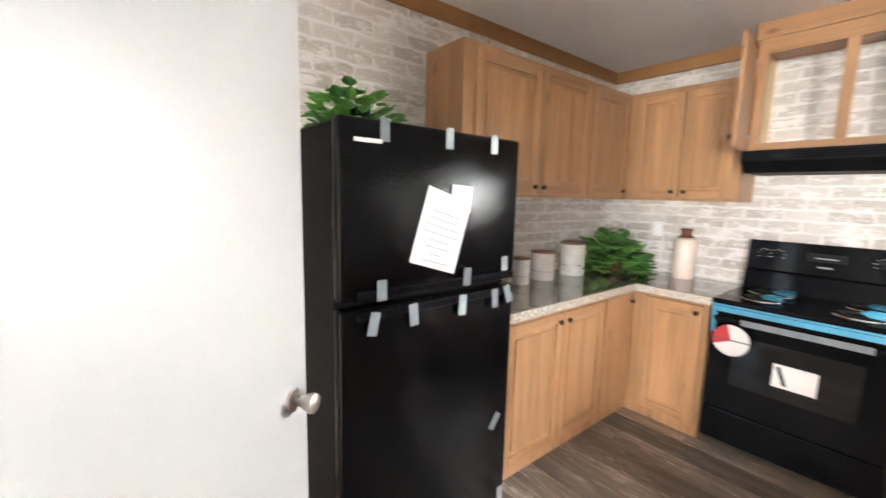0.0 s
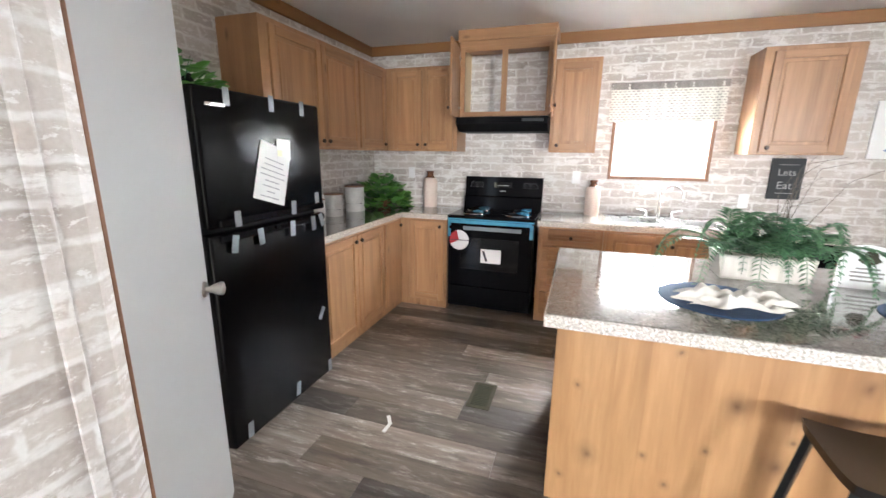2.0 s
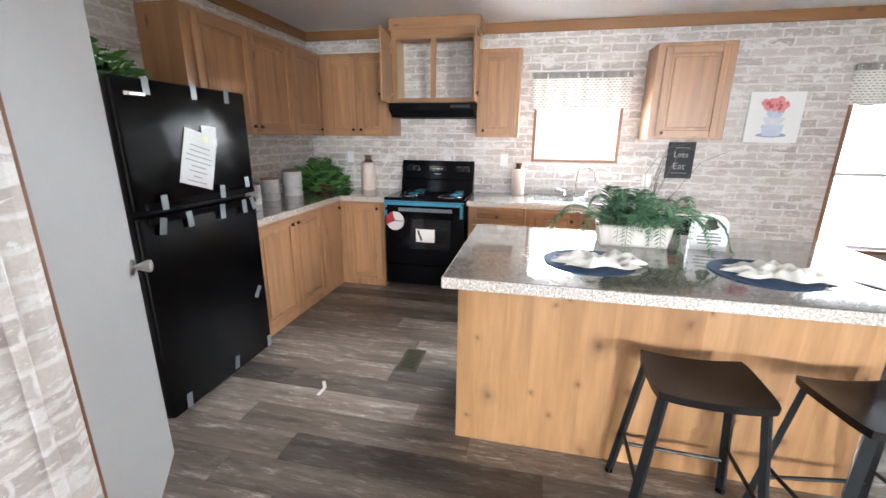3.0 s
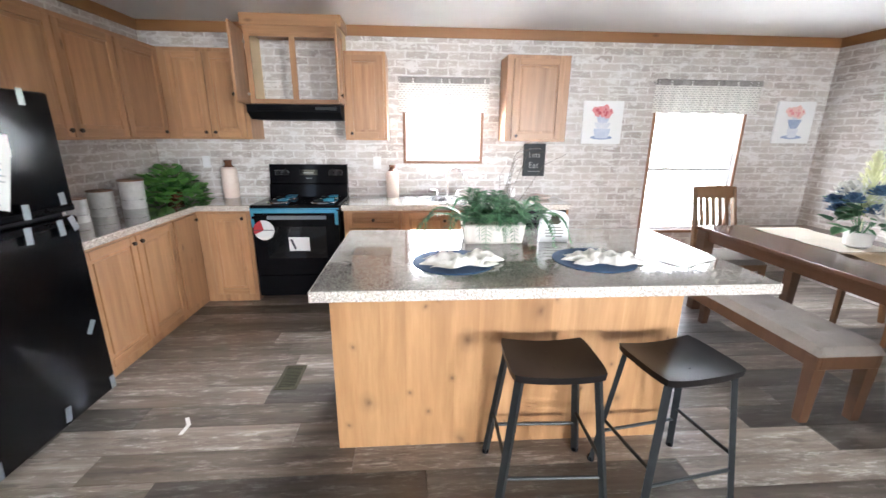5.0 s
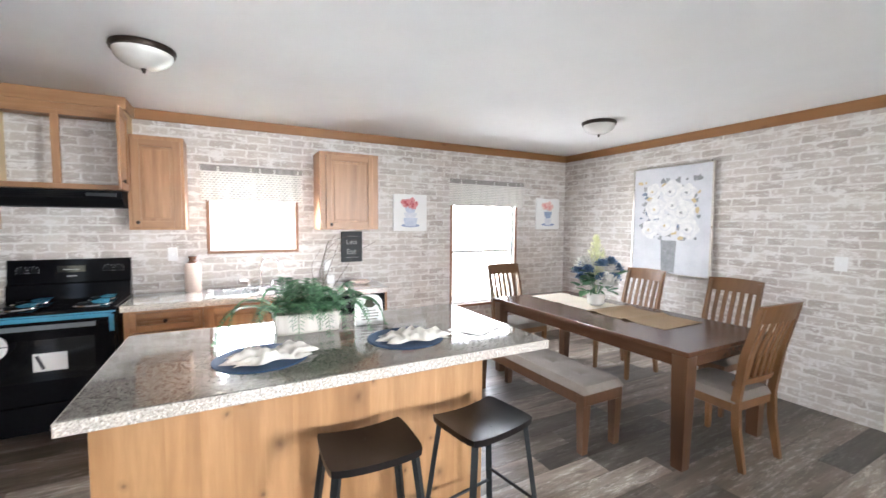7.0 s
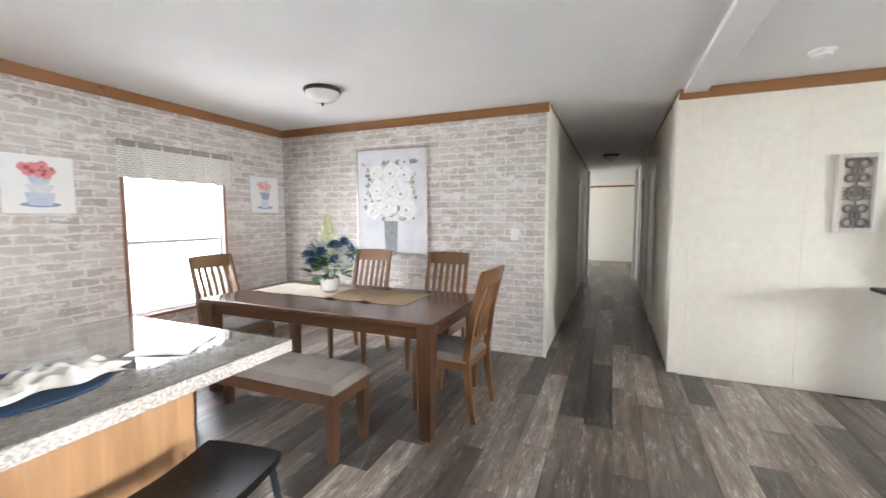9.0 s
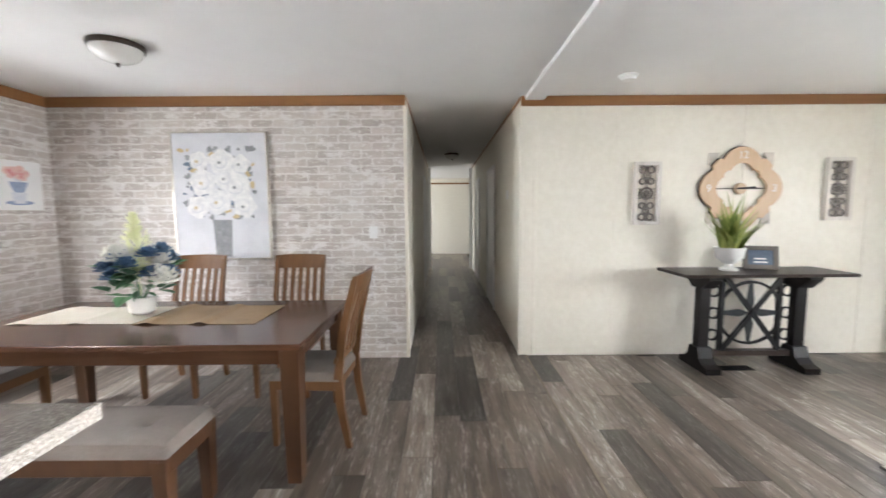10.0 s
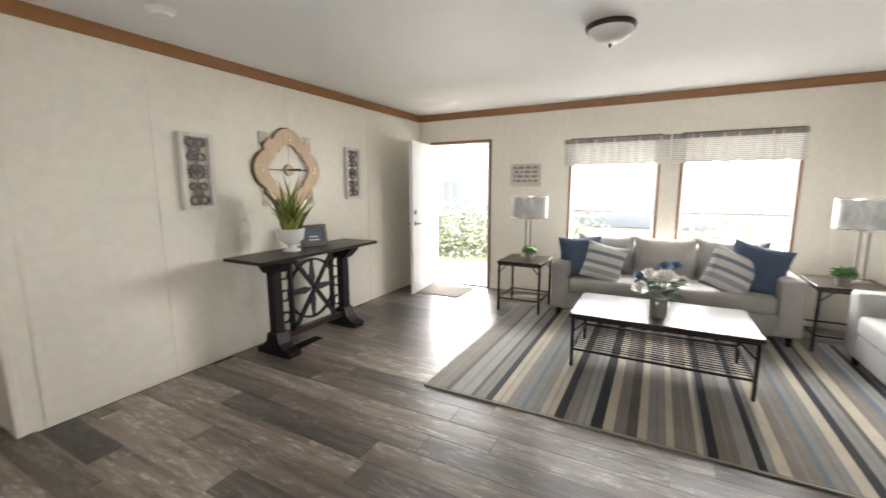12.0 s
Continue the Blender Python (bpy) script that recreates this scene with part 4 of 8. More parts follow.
box(bm, -0.028, -0.13, 0, 0.028, 0.13, 0.018, 0.006, None, 2)
part("deck_plate", bm, CHROME, f)
bm = bmesh.new()
pipe(bm, [(0, 0, 0.015), (0, 0, 0.20)] + [(-0.040 * (1 - math.cos(a)), -0.080 * (1 - math.cos(a)), 0.20 + 0.09 * math.sin(a)) for a in [i * math.pi / 10 for i in range(1, 11)]] + [(-0.080, -0.160, 0.165)], 0.010, 12)
rod(bm, (0, 0, 0.015), (0, 0, 0.055), 0.02, 0.014, 16)
part("spout", bm, CHROME, f, smooth=True)
for y, t in ((-0.10, -1), (0.10, 1)):
    bm = bmesh.new()
    rod(bm, (0, y, 0.015), (0, y, 0.055), 0.02, 0.016, 16), rod(bm, (0, y, 0.058), (-0.01, y + t * 0.08, 0.075), 0.010, 0.007, 10)
    part("lever", bm, CHROME, f, smooth=True)

# ---- refrigerator ----
RX0, RX1, RY, RZ, RS = 0.70, 1.515, 1.36, 1.70, 1.105
f = thing("refrigerator", pose(0, 0, 0), "black top-freezer refrigerator with strips of shipping tape", "refrigerator")
part("body", one(RX0 + 0.004, RY + 0.003, 0.03, RX1 - 0.004, LY - 0.03, RZ - 0.01, 0.006), BLACK_MATT, f)
fz = part("freezer_door", one(RX0, RY - 0.06, RS + 0.012, RX1, RY, RZ, 0.014, None, 3), BLACK_TEX, f, smooth=True)
fd = part("fridge_door", one(RX0, RY - 0.06, 0.04, RX1, RY, RS - 0.012, 0.014, None, 3), BLACK_TEX, f, smooth=True)
bm = one(RX0 + 0.05, RY - 0.078, RS + 0.014, RX1 - 0.02, RY - 0.055, RS + 0.05, 0.008, None, 2)
part("door_handle", bm, BLACK, fz, "moulded grip along the door's edge")
bm = one(RX0 + 0.05, RY - 0.078, RS - 0.055, RX1 - 0.02, RY - 0.055, RS - 0.018, 0.008, None, 2)
part("door_handle", bm, BLACK, fd, "moulded grip along the door's edge")
part("nameplate", one(RX0 + 0.05, RY - 0.0625, RZ - 0.075, RX0 + 0.15, RY - 0.06, RZ - 0.062), STEEL, fz, "small silver nameplate")
bm = bmesh.new()
for x in (RX0 + 0.06, RX1 - 0.06):
    rod(bm, (x, RY + 0.03, 0.0), (x, RY + 0.03, 0.032), 0.02, 0.02, 10), rod(bm, (x, LY - 0.1, 0.0), (x, LY - 0.1, 0.032), 0.02, 0.02, 10)
part("foot", bm, BLACK_MATT, f)


def tape(parent, x, z, w, h, tilt=0):
    bm = one(-w / 2, -0.0012, -h / 2, w / 2, 0.0, h / 2)
    bmesh.ops.transform(bm, matrix=pose(x, RY - 0.0612 if abs(z - RS) > 0.07 else RY - 0.0792, z, 0, tilt, 0), verts=bm.verts)
    part("tape_strip", bm, TAPE, parent, "grey shipping tape")


for x, z in ((RX0 + 0.16, RZ - 0.03), (RX0 + 0.43, RZ - 0.03), (RX0 + 0.66, RZ - 0.03)):
    tape(fz, x, z, 0.035, 0.075)
for x, z, t in ((RX0 + 0.14, RS + 0.045, 0), (RX0 + 0.52, RS + 0.05, 3), (RX0 + 0.75, RS + 0.075, -4)):
    tape(fz, x, z, 0.036, 0.07, t)
for x, z, t in ((RX0 + 0.11, RS - 0.065, 12), (RX0 + 0.27, RS - 0.06, -5), (RX0 + 0.50, RS - 0.06, 3), (RX0 + 0.68, RS - 0.06, -3), (RX0 + 0.76, RS - 0.05, -20), (RX0 + 0.73, 0.47, 35), (RX0 + 0.47, 0.10, 10), (RX0 + 0.10, 0.09, 4), (RX1 - 0.03, 0.085, 0)):
    tape(fd, x, z, 0.036, 0.08, t)
n = thing("notice", pose(1.10, RY - 0.064, 1.335, 0, 17, 0), "white printed notice taped askew to the freezer", "paper")
part("sheet", one(-0.108, -0.0012, -0.14, 0.108, 0, 0.14), PAPER, n)
rows = ["AFTER WATER", "CONNECTIONS", "RUN WATER HOSE", "BEFORE TURNING", "WATER ON", "REMOVE ALL", "WATER", "CONNECTIONS"]
bm = bmesh.new()
for k, t in enumerate(rows):
    hw = 0.006 * len(t)
    box(bm, -hw, -0.0016, 0.062 - k * 0.026, hw, -0.0012, 0.067 - k * 0.026)
part("print", bm, SOFT_INK, n, "rows of small grey print")
# tape over the notice; its reflected light is painted as plain white
n = thing("card", pose(1.19, RY - 0.066, 1.455, 0, 3, 0), "small square of tape over the notice, its reflection put into white", "paper")
part("sheet", one(-0.05, -0.0012, -0.05, 0.05, 0, 0.05), PAPER, n)
part("print", one(-0.045, -0.002, -0.035, -0.015, -0.0012, -0.005), YELLOW_PETAL, n, "yellow printed block")

# ---- range ----
GY0, GY1, GX = 0.168, 0.932, 2.86
g = thing("electric_range", pose(0, 0, 0), "black electric coil range with blue protective film", "range")
part("body", one(GX + 0.03, GY0, 0.05, KX - 0.03, GY1, 0.885, 0.004), BLACK, g)
part("cooktop", one(GX - 0.005, GY0 - 0.004, 0.885, KX - 0.03, GY1 + 0.004, 0.912, 0.006), BLACK, g)
bg = bmesh.new()
prism(bg, [(KX - 0.12, 0.912), (KX - 0.10, 1.03), (KX - 0.075, 1.04), (KX - 0.055, 1.225), (KX - 0.02, 1.225), (KX - 0.02, 0.912)], GY0, GY1, Matrix(((1, 0, 0, 0), (0, 0, 1, 0), (0, 1, 0, 0), (0, 0, 0, 1))))
bk = part("backguard", bg, BLACK, g)
for y in (0.25, 0.32, 0.78, 0.85):
    bm = bmesh.new()
    rod(bm, (KX - 0.066, y, 1.14), (KX - 0.092, y, 1.137), 0.022, 0.018, 18)
    box(bm, KX - 0.102, y - 0.004, 1.12, KX - 0.09, y + 0.004, 1.156)
    part("knob", bm, BLACK_MATT, bk)
    bm = bmesh.new()
    for a in range(7):
        t = radians(-120 + a * 40)
        box(bm, KX - 0.0675, y + 0.033 * math.sin(t) - 0.003, 1.14 + 0.033 * math.cos(t) - 0.003, KX - 0.064, y + 0.033 * math.sin(t) + 0.003, 1.14 + 0.033 * math.cos(t) + 0.003)
    part("dial_marks", bm, CHALK, bk, "pale dial marks")
bm = one(KX - 0.072, 0.46, 1.12, KX - 0.062, 0.64, 1.175, 0.002)
part("clock_panel", bm, BLACK_GLASS, bk)
bm = one(KX - 0.0735, 0.52, 1.085, KX - 0.066, 0.58, 1.093)
box(bm, KX - 0.0735, 0.50, 1.14, KX - 0.071, 0.60, 1.146)
part("lettering", bm, CHALK, bk, "small pale lettering")
for y, x, rad in ((0.34, 3.05, 0.10), (0.75, 3.05, 0.085), (0.34, 3.29, 0.08), (0.75, 3.29, 0.10)):
    bm = bmesh.new()
    lathe(bm, [(rad + 0.016, 0.0), (rad + 0.014, 0.005), (rad + 0.004, 0.002), (0.01, -0.0)], 28, (x, y, 0.912))
    bn = part("drip_pan", bm, CHROME, g, "chrome drip pan", True)
    bm = bmesh.new()
    turns = [(x + (0.02 + (rad - 0.025) * i / 60) * math.cos(i * 0.42), y + (0.02 + (rad - 0.025) * i / 60) * math.sin(i * 0.42), 0.924) for i in range(61)]
    for a, b in zip(turns, turns[1:]):
        rod(bm, a, b, 0.0045, 0.0045, 6)
    part("coil", bm, BLACK_MATT, bn, "black coil element")
    bm = bmesh.new()
    rng = random.Random(int(x * 100 + y * 10))
    pts = [(x - rad + rng.uniform(-0.02, 0.02), y - rad - 0.02), (x + rad, y - rad + rng.uniform(-0.03, 0.02)), (x + rad + 0.01, y - rad * 0.2), (x, y + 0.1 * rad), (x - rad * 0.9, y - 0.3 * rad)]
    prism(bm, pts, 0.9295, 0.9315)
    part("film", bm, BLUE_FILM, g, "loose blue protective film")
od = part("oven_door", one(GX - 0.02, GY0 + 0.004, 0.27, GX + 0.028, GY1 - 0.004, 0.872, 0.008, None, 2), BLACK, g)
part("oven_window", one(GX - 0.0225, GY0 + 0.12, 0.43, GX - 0.019, GY1 - 0.12, 0.72, 0.001), BLACK_GLASS, od)
bm = bmesh.new()
box(bm, GX - 0.075, GY0 + 0.03, 0.80, GX - 0.05, GY1 - 0.03, 0.828, 0.008, None, 2), box(bm, GX - 0.06, GY0 + 0.05, 0.80, GX - 0.018, GY0 + 0.085, 0.825, 0.004), box(bm, GX - 0.06, GY1 - 0.085, 0.80, GX - 0.018, GY1 - 0.05, 0.825, 0.004)
part("handle", bm, BLACK, od, smooth=False)
bm = bmesh.new()
box(bm, GX - 0.024, GY0 + 0.02, 0.845, GX - 0.0195, GY1 - 0.004, 0.873), box(bm, GX - 0.024, GY1 - 0.03, 0.72, GX - 0.0195, GY1 - 0.004, 0.845), box(bm, GX - 0.024, GY0 + 0.006, 0.74, GX - 0.0195, GY0 + 0.035, 0.86), box(bm, GX - 0.022, GY0, 0.876, GX - 0.006, GY1, 0.886)
part("film", bm, BLUE_FILM, od, "blue protective film round the door")
bm = one(GX - 0.077, GY0 + 0.10, 0.798, GX - 0.0745, GY1 - 0.16, 0.83)
part("wrap", bm, TAPE, od, "clear film over the handle")
bm = bmesh.new()
rod(bm, (GX - 0.080, 0.805, 0.705), (GX - 0.082, 0.805, 0.705), 0.088, 0.088, 32)
part("round_label", bm, PAPER, od, "round white and red label")
bm = bmesh.new()
prism(bm, [(0, 0)] + [(0.088 * math.cos(a), 0.088 * math.sin(a)) for a in [radians(105 + i * 10) for i in range(11)]], -0.001, 0.001, Matrix(((0, 0, -1, GX - 0.083), (-1, 0, 0, 0.805), (0, 1, 0, 0.705), (0, 0, 0, 1))))
for v in bm.verts:
    v.co.y = 0.805 + abs(v.co.y - 0.805)
part("label_wedge", bm, RED, od, "red wedge of the label")
bm = one(GX - 0.0845, 0.72, 0.703, GX - 0.083, 0.89, 0.709)
part("label_print", bm, INK, od)
bm = one(GX - 0.0245, 0.44, 0.50, GX - 0.0228, 0.62, 0.625)
part("energy_label", bm, PAPER, od, "white paper label with a black arrow")
bm = bmesh.new()
bar(bm, (GX - 0.0252, 0.565, 0.515), (GX - 0.0252, 0.60, 0.61), 0.02, 0.001, (1, 0, 0))
part("label_arrow", bm, INK, od)
part("storage_drawer", one(GX - 0.012, GY0 + 0.004, 0.07, GX + 0.028, GY1 - 0.004, 0.262, 0.008, None, 2), BLACK, g)

# ---- island ----
def knotty(name):
    """Knotty pine veneer: staves of differing tone, wavy grain, scattered dark knots."""
    m, n, l, b = tree(name)
    tc, sep = n.new("ShaderNodeTexCoord"), n.new("ShaderNodeSeparateXYZ")
    l.new(tc.outputs["Object"], sep.inputs[0])
    com, div, cell = n.new("ShaderNodeCombineXYZ"), n.new("ShaderNodeMath"), n.new("ShaderNodeTexWhiteNoise")
    div.operation, div.inputs[1].default_value = "DIVIDE", 0.115
    l.new(sep.outputs[1], div.inputs[0])
    fl = n.new("ShaderNodeMath")
    fl.operation = "FLOOR"
    l.new(div.outputs[0], fl.inputs[0])
    cell.noise_dimensions = "1D"
    l.new(fl.outputs[0], cell.inputs["W"])
    l.new(cell.outputs["Value"], com.inputs[0])
    l.new(sep.outputs[1], com.inputs[1])
    l.new(sep.outputs[2], com.inputs[2])
    mp = n.new("ShaderNodeMapping")
    l.new(com.outputs[0], mp.inputs[0])
    mp.inputs["Scale"].default_value = (9, 1, 0.10)
    broad, grain = noise_tex(n, l, mp.outputs[0], 8.0, 4.0, 0.55), noise_tex(n, l, mp.outputs[0], 34.0, 7.0, 0.65)
    col = ramp(n, l, broad, [(0.30, (0.34, 0.178, 0.078)), (0.50, (0.46, 0.260, 0.122)), (0.68, (0.55, 0.328, 0.162))])
    col = mix(n, l, ramp(n, l, grain, [(0.40, (0.35,) * 3), (0.62, (0, 0, 0))]), col, (0.33, 0.165, 0.068))
    col = mix(n, l, 1.0, col, ramp(n, l, cell.outputs["Value"], [(0.0, (0.90, 0.88, 0.85)), (1.0, (1.08, 1.08, 1.08))]), "MULTIPLY")
    wob = n.new("ShaderNodeTexNoise")
    wob.inputs["Scale"].default_value = 9.0
    l.new(tc.outputs["Object"], wob.inputs["Vector"])
    off = n.new("ShaderNodeVectorMath")
    off.operation = "MULTIPLY_ADD"
    l.new(wob.outputs["Color"], off.inputs[0])
    off.inputs[1].default_value = (0.04, 0.05, 0)
    face = n.new("ShaderNodeCombineXYZ")
    l.new(sep.outputs[1], face.inputs[0])
    l.new(sep.outputs[2], face.inputs[1])
    l.new(face.outputs[0], off.inputs[2])
    for scale, squeeze, size, shade in ((2.3, 0.75, 0.055, 0.85), (3.7, 0.85, 0.036, 0.9)):
        kn, vo = n.new("ShaderNodeMapping"), n.new("ShaderNodeTexVoronoi")
        l.new(off.outputs[0], kn.inputs[0])
        kn.inputs["Scale"].default_value = (1, squeeze, 1)
        vo.voronoi_dimensions = "2D"
        vo.inputs["Scale"].default_value = scale
        l.new(kn.outputs[0], vo.inputs["Vector"])
        col = mix(n, l, ramp(n, l, vo.outputs["Distance"], [(0.0, (shade,) * 3), (size * 0.6, (shade * 0.6,) * 3), (size * 1.2, (0.22,) * 3), (size * 2.6, (0, 0, 0))]), col, (0.115, 0.052, 0.024))
    l.new(col, b.inputs["Base Color"])
    b.inputs["Roughness"].default_value = 0.34
    relief(n, l, b, grain, 0.08, 0.002)
    return m


KNOTTY = knotty("knotty_panel")
IX0, IX1, IY0, IY1, IZ = 0.80, 1.90, -2.11, -0.075, 0.905
i = thing("kitchen_island", pose(0, 0, 0), "honey knotty-pine kitchen island panelled on the stool side", "kitchen island")
BXF, BXB, BY0, BY1 = 0.96, 1.80, -1.785, -0.12
part("body", one(BXF + 0.012, BY0 + 0.012, 0.0, BXB, BY1 - 0.012, IZ - 0.05), CAB, i)
part("front_panel", one(BXF, BY0, 0.0, BXF + 0.012, BY1, IZ - 0.048, 0.002), KNOTTY, i)
part("side_panel", one(BXF + 0.0125, BY0, 0.0, BXB, BY0 + 0.0115, IZ - 0.048, 0.002), CAB, i)
part("side_panel", one(BXF + 0.0125, BY1 - 0.0115, 0.0, BXB, BY1, IZ - 0.048, 0.002), CAB, i)
panel_door(i, "x", BXB, -0.95, -0.16, 0.08, 0.84, 1, (-0.90, 0.78))
panel_door(i, "x", BXB, -1.75, -0.96, 0.08, 0.84, 1, (-1.01, 0.78))
w = thing("island_top", pose(0, 0, 0), "glossy grey speckled laminate island top", "worktop")
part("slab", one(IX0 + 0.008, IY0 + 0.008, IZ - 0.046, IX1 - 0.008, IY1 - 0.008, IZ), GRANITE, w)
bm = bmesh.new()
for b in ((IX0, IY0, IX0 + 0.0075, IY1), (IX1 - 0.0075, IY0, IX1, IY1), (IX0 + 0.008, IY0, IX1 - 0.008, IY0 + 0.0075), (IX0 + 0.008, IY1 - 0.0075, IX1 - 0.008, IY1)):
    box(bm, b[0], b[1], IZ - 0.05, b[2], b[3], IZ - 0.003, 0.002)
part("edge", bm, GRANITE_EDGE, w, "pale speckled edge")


# ---- stools ----
def stool(m):
    s = thing("bar_stool", m, "backless counter stool with a dark scooped seat on grey metal legs", "stool", "stools at the island")
    hx, hy, zs = 0.155, 0.19, 0.625
    bm = bmesh.new()
    nx, ny = 8, 12
    def hgt(u, v):
        return zs + 0.016 * v * v - 0.010 * (1 - u * u) * (1 - v * v)
    def xy(u, v):
        k = 1 - 0.06 * (abs(u * v) ** 4)
        return hx * u * k * (1 - 0.05 * (1 - v * v)), hy * v * k
    tops = [[bm.verts.new((*xy(-1 + 2 * a / nx, -1 + 2 * b / ny), hgt(-1 + 2 * a / nx, -1 + 2 * b / ny))) for b in range(ny + 1)] for a in range(nx + 1)]
    lows = [[bm.verts.new((v.co.x * 0.985, v.co.y * 0.985, v.co.z - 0.03)) for v in r] for r in tops]
    for a in range(nx):
        for b in range(ny):
            bm.faces.new((tops[a][b], tops[a + 1][b], tops[a + 1][b + 1], tops[a][b + 1]))
            bm.faces.new((lows[a][b + 1], lows[a + 1][b + 1], lows[a + 1][b], lows[a][b]))
    rim = [(a, 0) for a in range(nx)] + [(nx, b) for b in range(ny)] + [(a, ny) for a in range(nx, 0, -1)] + [(0, b) for b in range(ny, 0, -1)]
    for (a, b), (c, e) in zip(rim, rim[1:] + rim[:1]):
        bm.faces.new((tops[a][b], lows[a][b], lows[c][e], tops[c][e]))
    seat = part("seat", bm, STOOL, s, smooth=True)
    for u in (-0.06, 0.06):
        for v in (-0.07, 0.0, 0.07):
            bm = bmesh.new()
            rod(bm, (u, v, zs - 0.012), (u, v, zs - 0.0065), 0.005, 0.004, 8)
            part("screw", bm, GUNMETAL, seat)
    tops_, feet = [], []
    for sx in (-1, 1):
        for sy in (-1, 1):
            a, b = Vector((sx * 0.125, sy * 0.155, zs - 0.022)), Vector((sx * 0.175, sy * 0.225, 0.0))
            bm = bmesh.new()
            bar(bm, a, b, 0.030, 0.022, (sx, sy, 0))
            leg = part("leg", bm, GUNMETAL, s)
            bm = bmesh.new()
            rod(bm, (b.x, b.y, 0), (b.x, b.y, 0.02), 0.017, 0.016, 10)
            part("foot_cap", bm, BLACK_MATT, leg)
    def at(sx, sy, z):
        t = (zs - 0.022 - z) / (zs - 0.022)
        return (sx * (0.125 + 0.05 * t), sy * (0.155 + 0.07 * t), z)
    for p, q, z in (((-1, -1), (-1, 1), 0.17), ((1, -1), (1, 1), 0.17), ((-1, -1), (1, -1), 0.24), ((-1, 1), (1, 1), 0.24)):
        bm = bmesh.new()
        rod(bm, at(*p, z), at(*q, z), 0.008, 0.008, 8)
        part("footrest", bm, GUNMETAL, s)
    return s


s1 = stool(pose(0.715, -1.065, 0, 0, 0, -2))
copy_thing(s1, pose(0.68, -1.60, 0, 0, 0, 9))


# ---- dining ----
TX0, TX1, TY0, TY1, TZT = 0.56, 2.60, -4.03, -3.0, 0.765
t = thing("dining_table", pose(0, 0, 0), "dark-topped rectangular dining table with square tapered legs", "table")
part("tabletop", one(TX0, TY0, TZT - 0.032, TX1, TY1, TZT, 0.005, None, 2), TABLE, t)
bm = bmesh.new()
for b in ((TX0 + 0.07, TY0 + 0.045, TX1 - 0.07, TY0 + 0.07), (TX0 + 0.07, TY1 - 0.07, TX1 - 0.07, TY1 - 0.045), (TX0 + 0.045, TY0 + 0.07, TX0 + 0.07, TY1 - 0.07), (TX1 - 0.07, TY0 + 0.07, TX1 - 0.045, TY1 - 0.07)):
    box(bm, b[0], b[1], TZT - 0.12, b[2], b[3], TZT - 0.032, 0.002)
part("apron", bm, TABLE, t)


def taper_leg(bm, x, y, z, top, foot, dx=0, dy=0):
    lo, hi = [(x + dx + sx * foot, y + dy + sy * foot, 0) for sx, sy in ((-1, -1), (1, -1), (1, 1), (-1, 1))], [(x + sx * top, y + sy * top, z) for sx, sy in ((-1, -1), (1, -1), (1, 1), (-1, 1))]
    lo, hi = [bm.verts.new(p) for p in lo], [bm.verts.new(p) for p in hi]
    bm.faces.new(lo[::-1]), bm.faces.new(hi)
    for k in range(4):
        bm.faces.new((lo[k], lo[(k + 1) % 4], hi[(k + 1) % 4], hi[k]))
    return bm


for x in (TX0 + 0.065, TX1 - 0.065):
    for y in (TY0 + 0.065, TY1 - 0.065):
        part("leg", taper_leg(bmesh.new(), x, y, TZT - 0.033, 0.05, 0.037), TABLE_Z, t)
b = thing("dining_bench", pose(1.63, -2.79, 0), "wooden dining bench with a buttoned beige upholstered seat", "bench")
bm = bmesh.new()
L, D2 = 0.64, 0.185
for q in ((-L, -D2, L, -D2 + 0.025), (-L, D2 - 0.025, L, D2), (-L, -D2 + 0.025, -L + 0.025, D2 - 0.025), (L - 0.025, -D2 + 0.025, L, D2 - 0.025)):
    box(bm, q[0], q[1], 0.335, q[2], q[3], 0.415, 0.003)
part("seat_frame", bm, TABLE_Z, b)
for x in (-L + 0.035, L - 0.035):
    for y in (-D2 + 0.032, D2 - 0.032):
        part("leg", taper_leg(bmesh.new(), x, y, 0.40, 0.034, 0.024), TABLE_Z, b)
bm = bmesh.new()
nx, ny = 56, 18
buttons = [(-0.44, 0), (-0.15, 0), (0.15, 0), (0.44, 0)]
grid = []
for a in range(nx + 1):
    row = []
    for c in range(ny + 1):
        u, v = -1 + 2 * a / nx, -1 + 2 * c / ny
        x, y = u * (L + 0.008), v * (D2 + 0.008)
        z = 0.416 + 0.062 * (1 - abs(u) ** 24) ** 0.4 * (1 - abs(v) ** 10) ** 0.4
        for bx, by in buttons:
            z -= 0.02 * math.exp(-((x - bx) ** 2 + (y - by) ** 2) / 0.0016)
        row.append(bm.verts.new((x, y, z)))
    grid.append(row)
for a in range(nx):
    for c in range(ny):
        bm.faces.new((grid[a][c], grid[a + 1][c], grid[a + 1][c + 1], grid[a][c + 1]))
cush = part("seat_cushion", bm, LINEN, b, "beige tufted upholstery", True)
bm = bmesh.new()
for bx, by in buttons:
    got = bmesh.ops.create_uvsphere(bm, u_segments=12, v_segments=8, radius=0.012)["verts"]
    bmesh.ops.transform(bm, matrix=Matrix.Translation((bx, by, 0.460)) @ Matrix.Diagonal((1, 1, 0.5, 1)), verts=got)
part("button", bm, LINEN, cush, smooth=True)


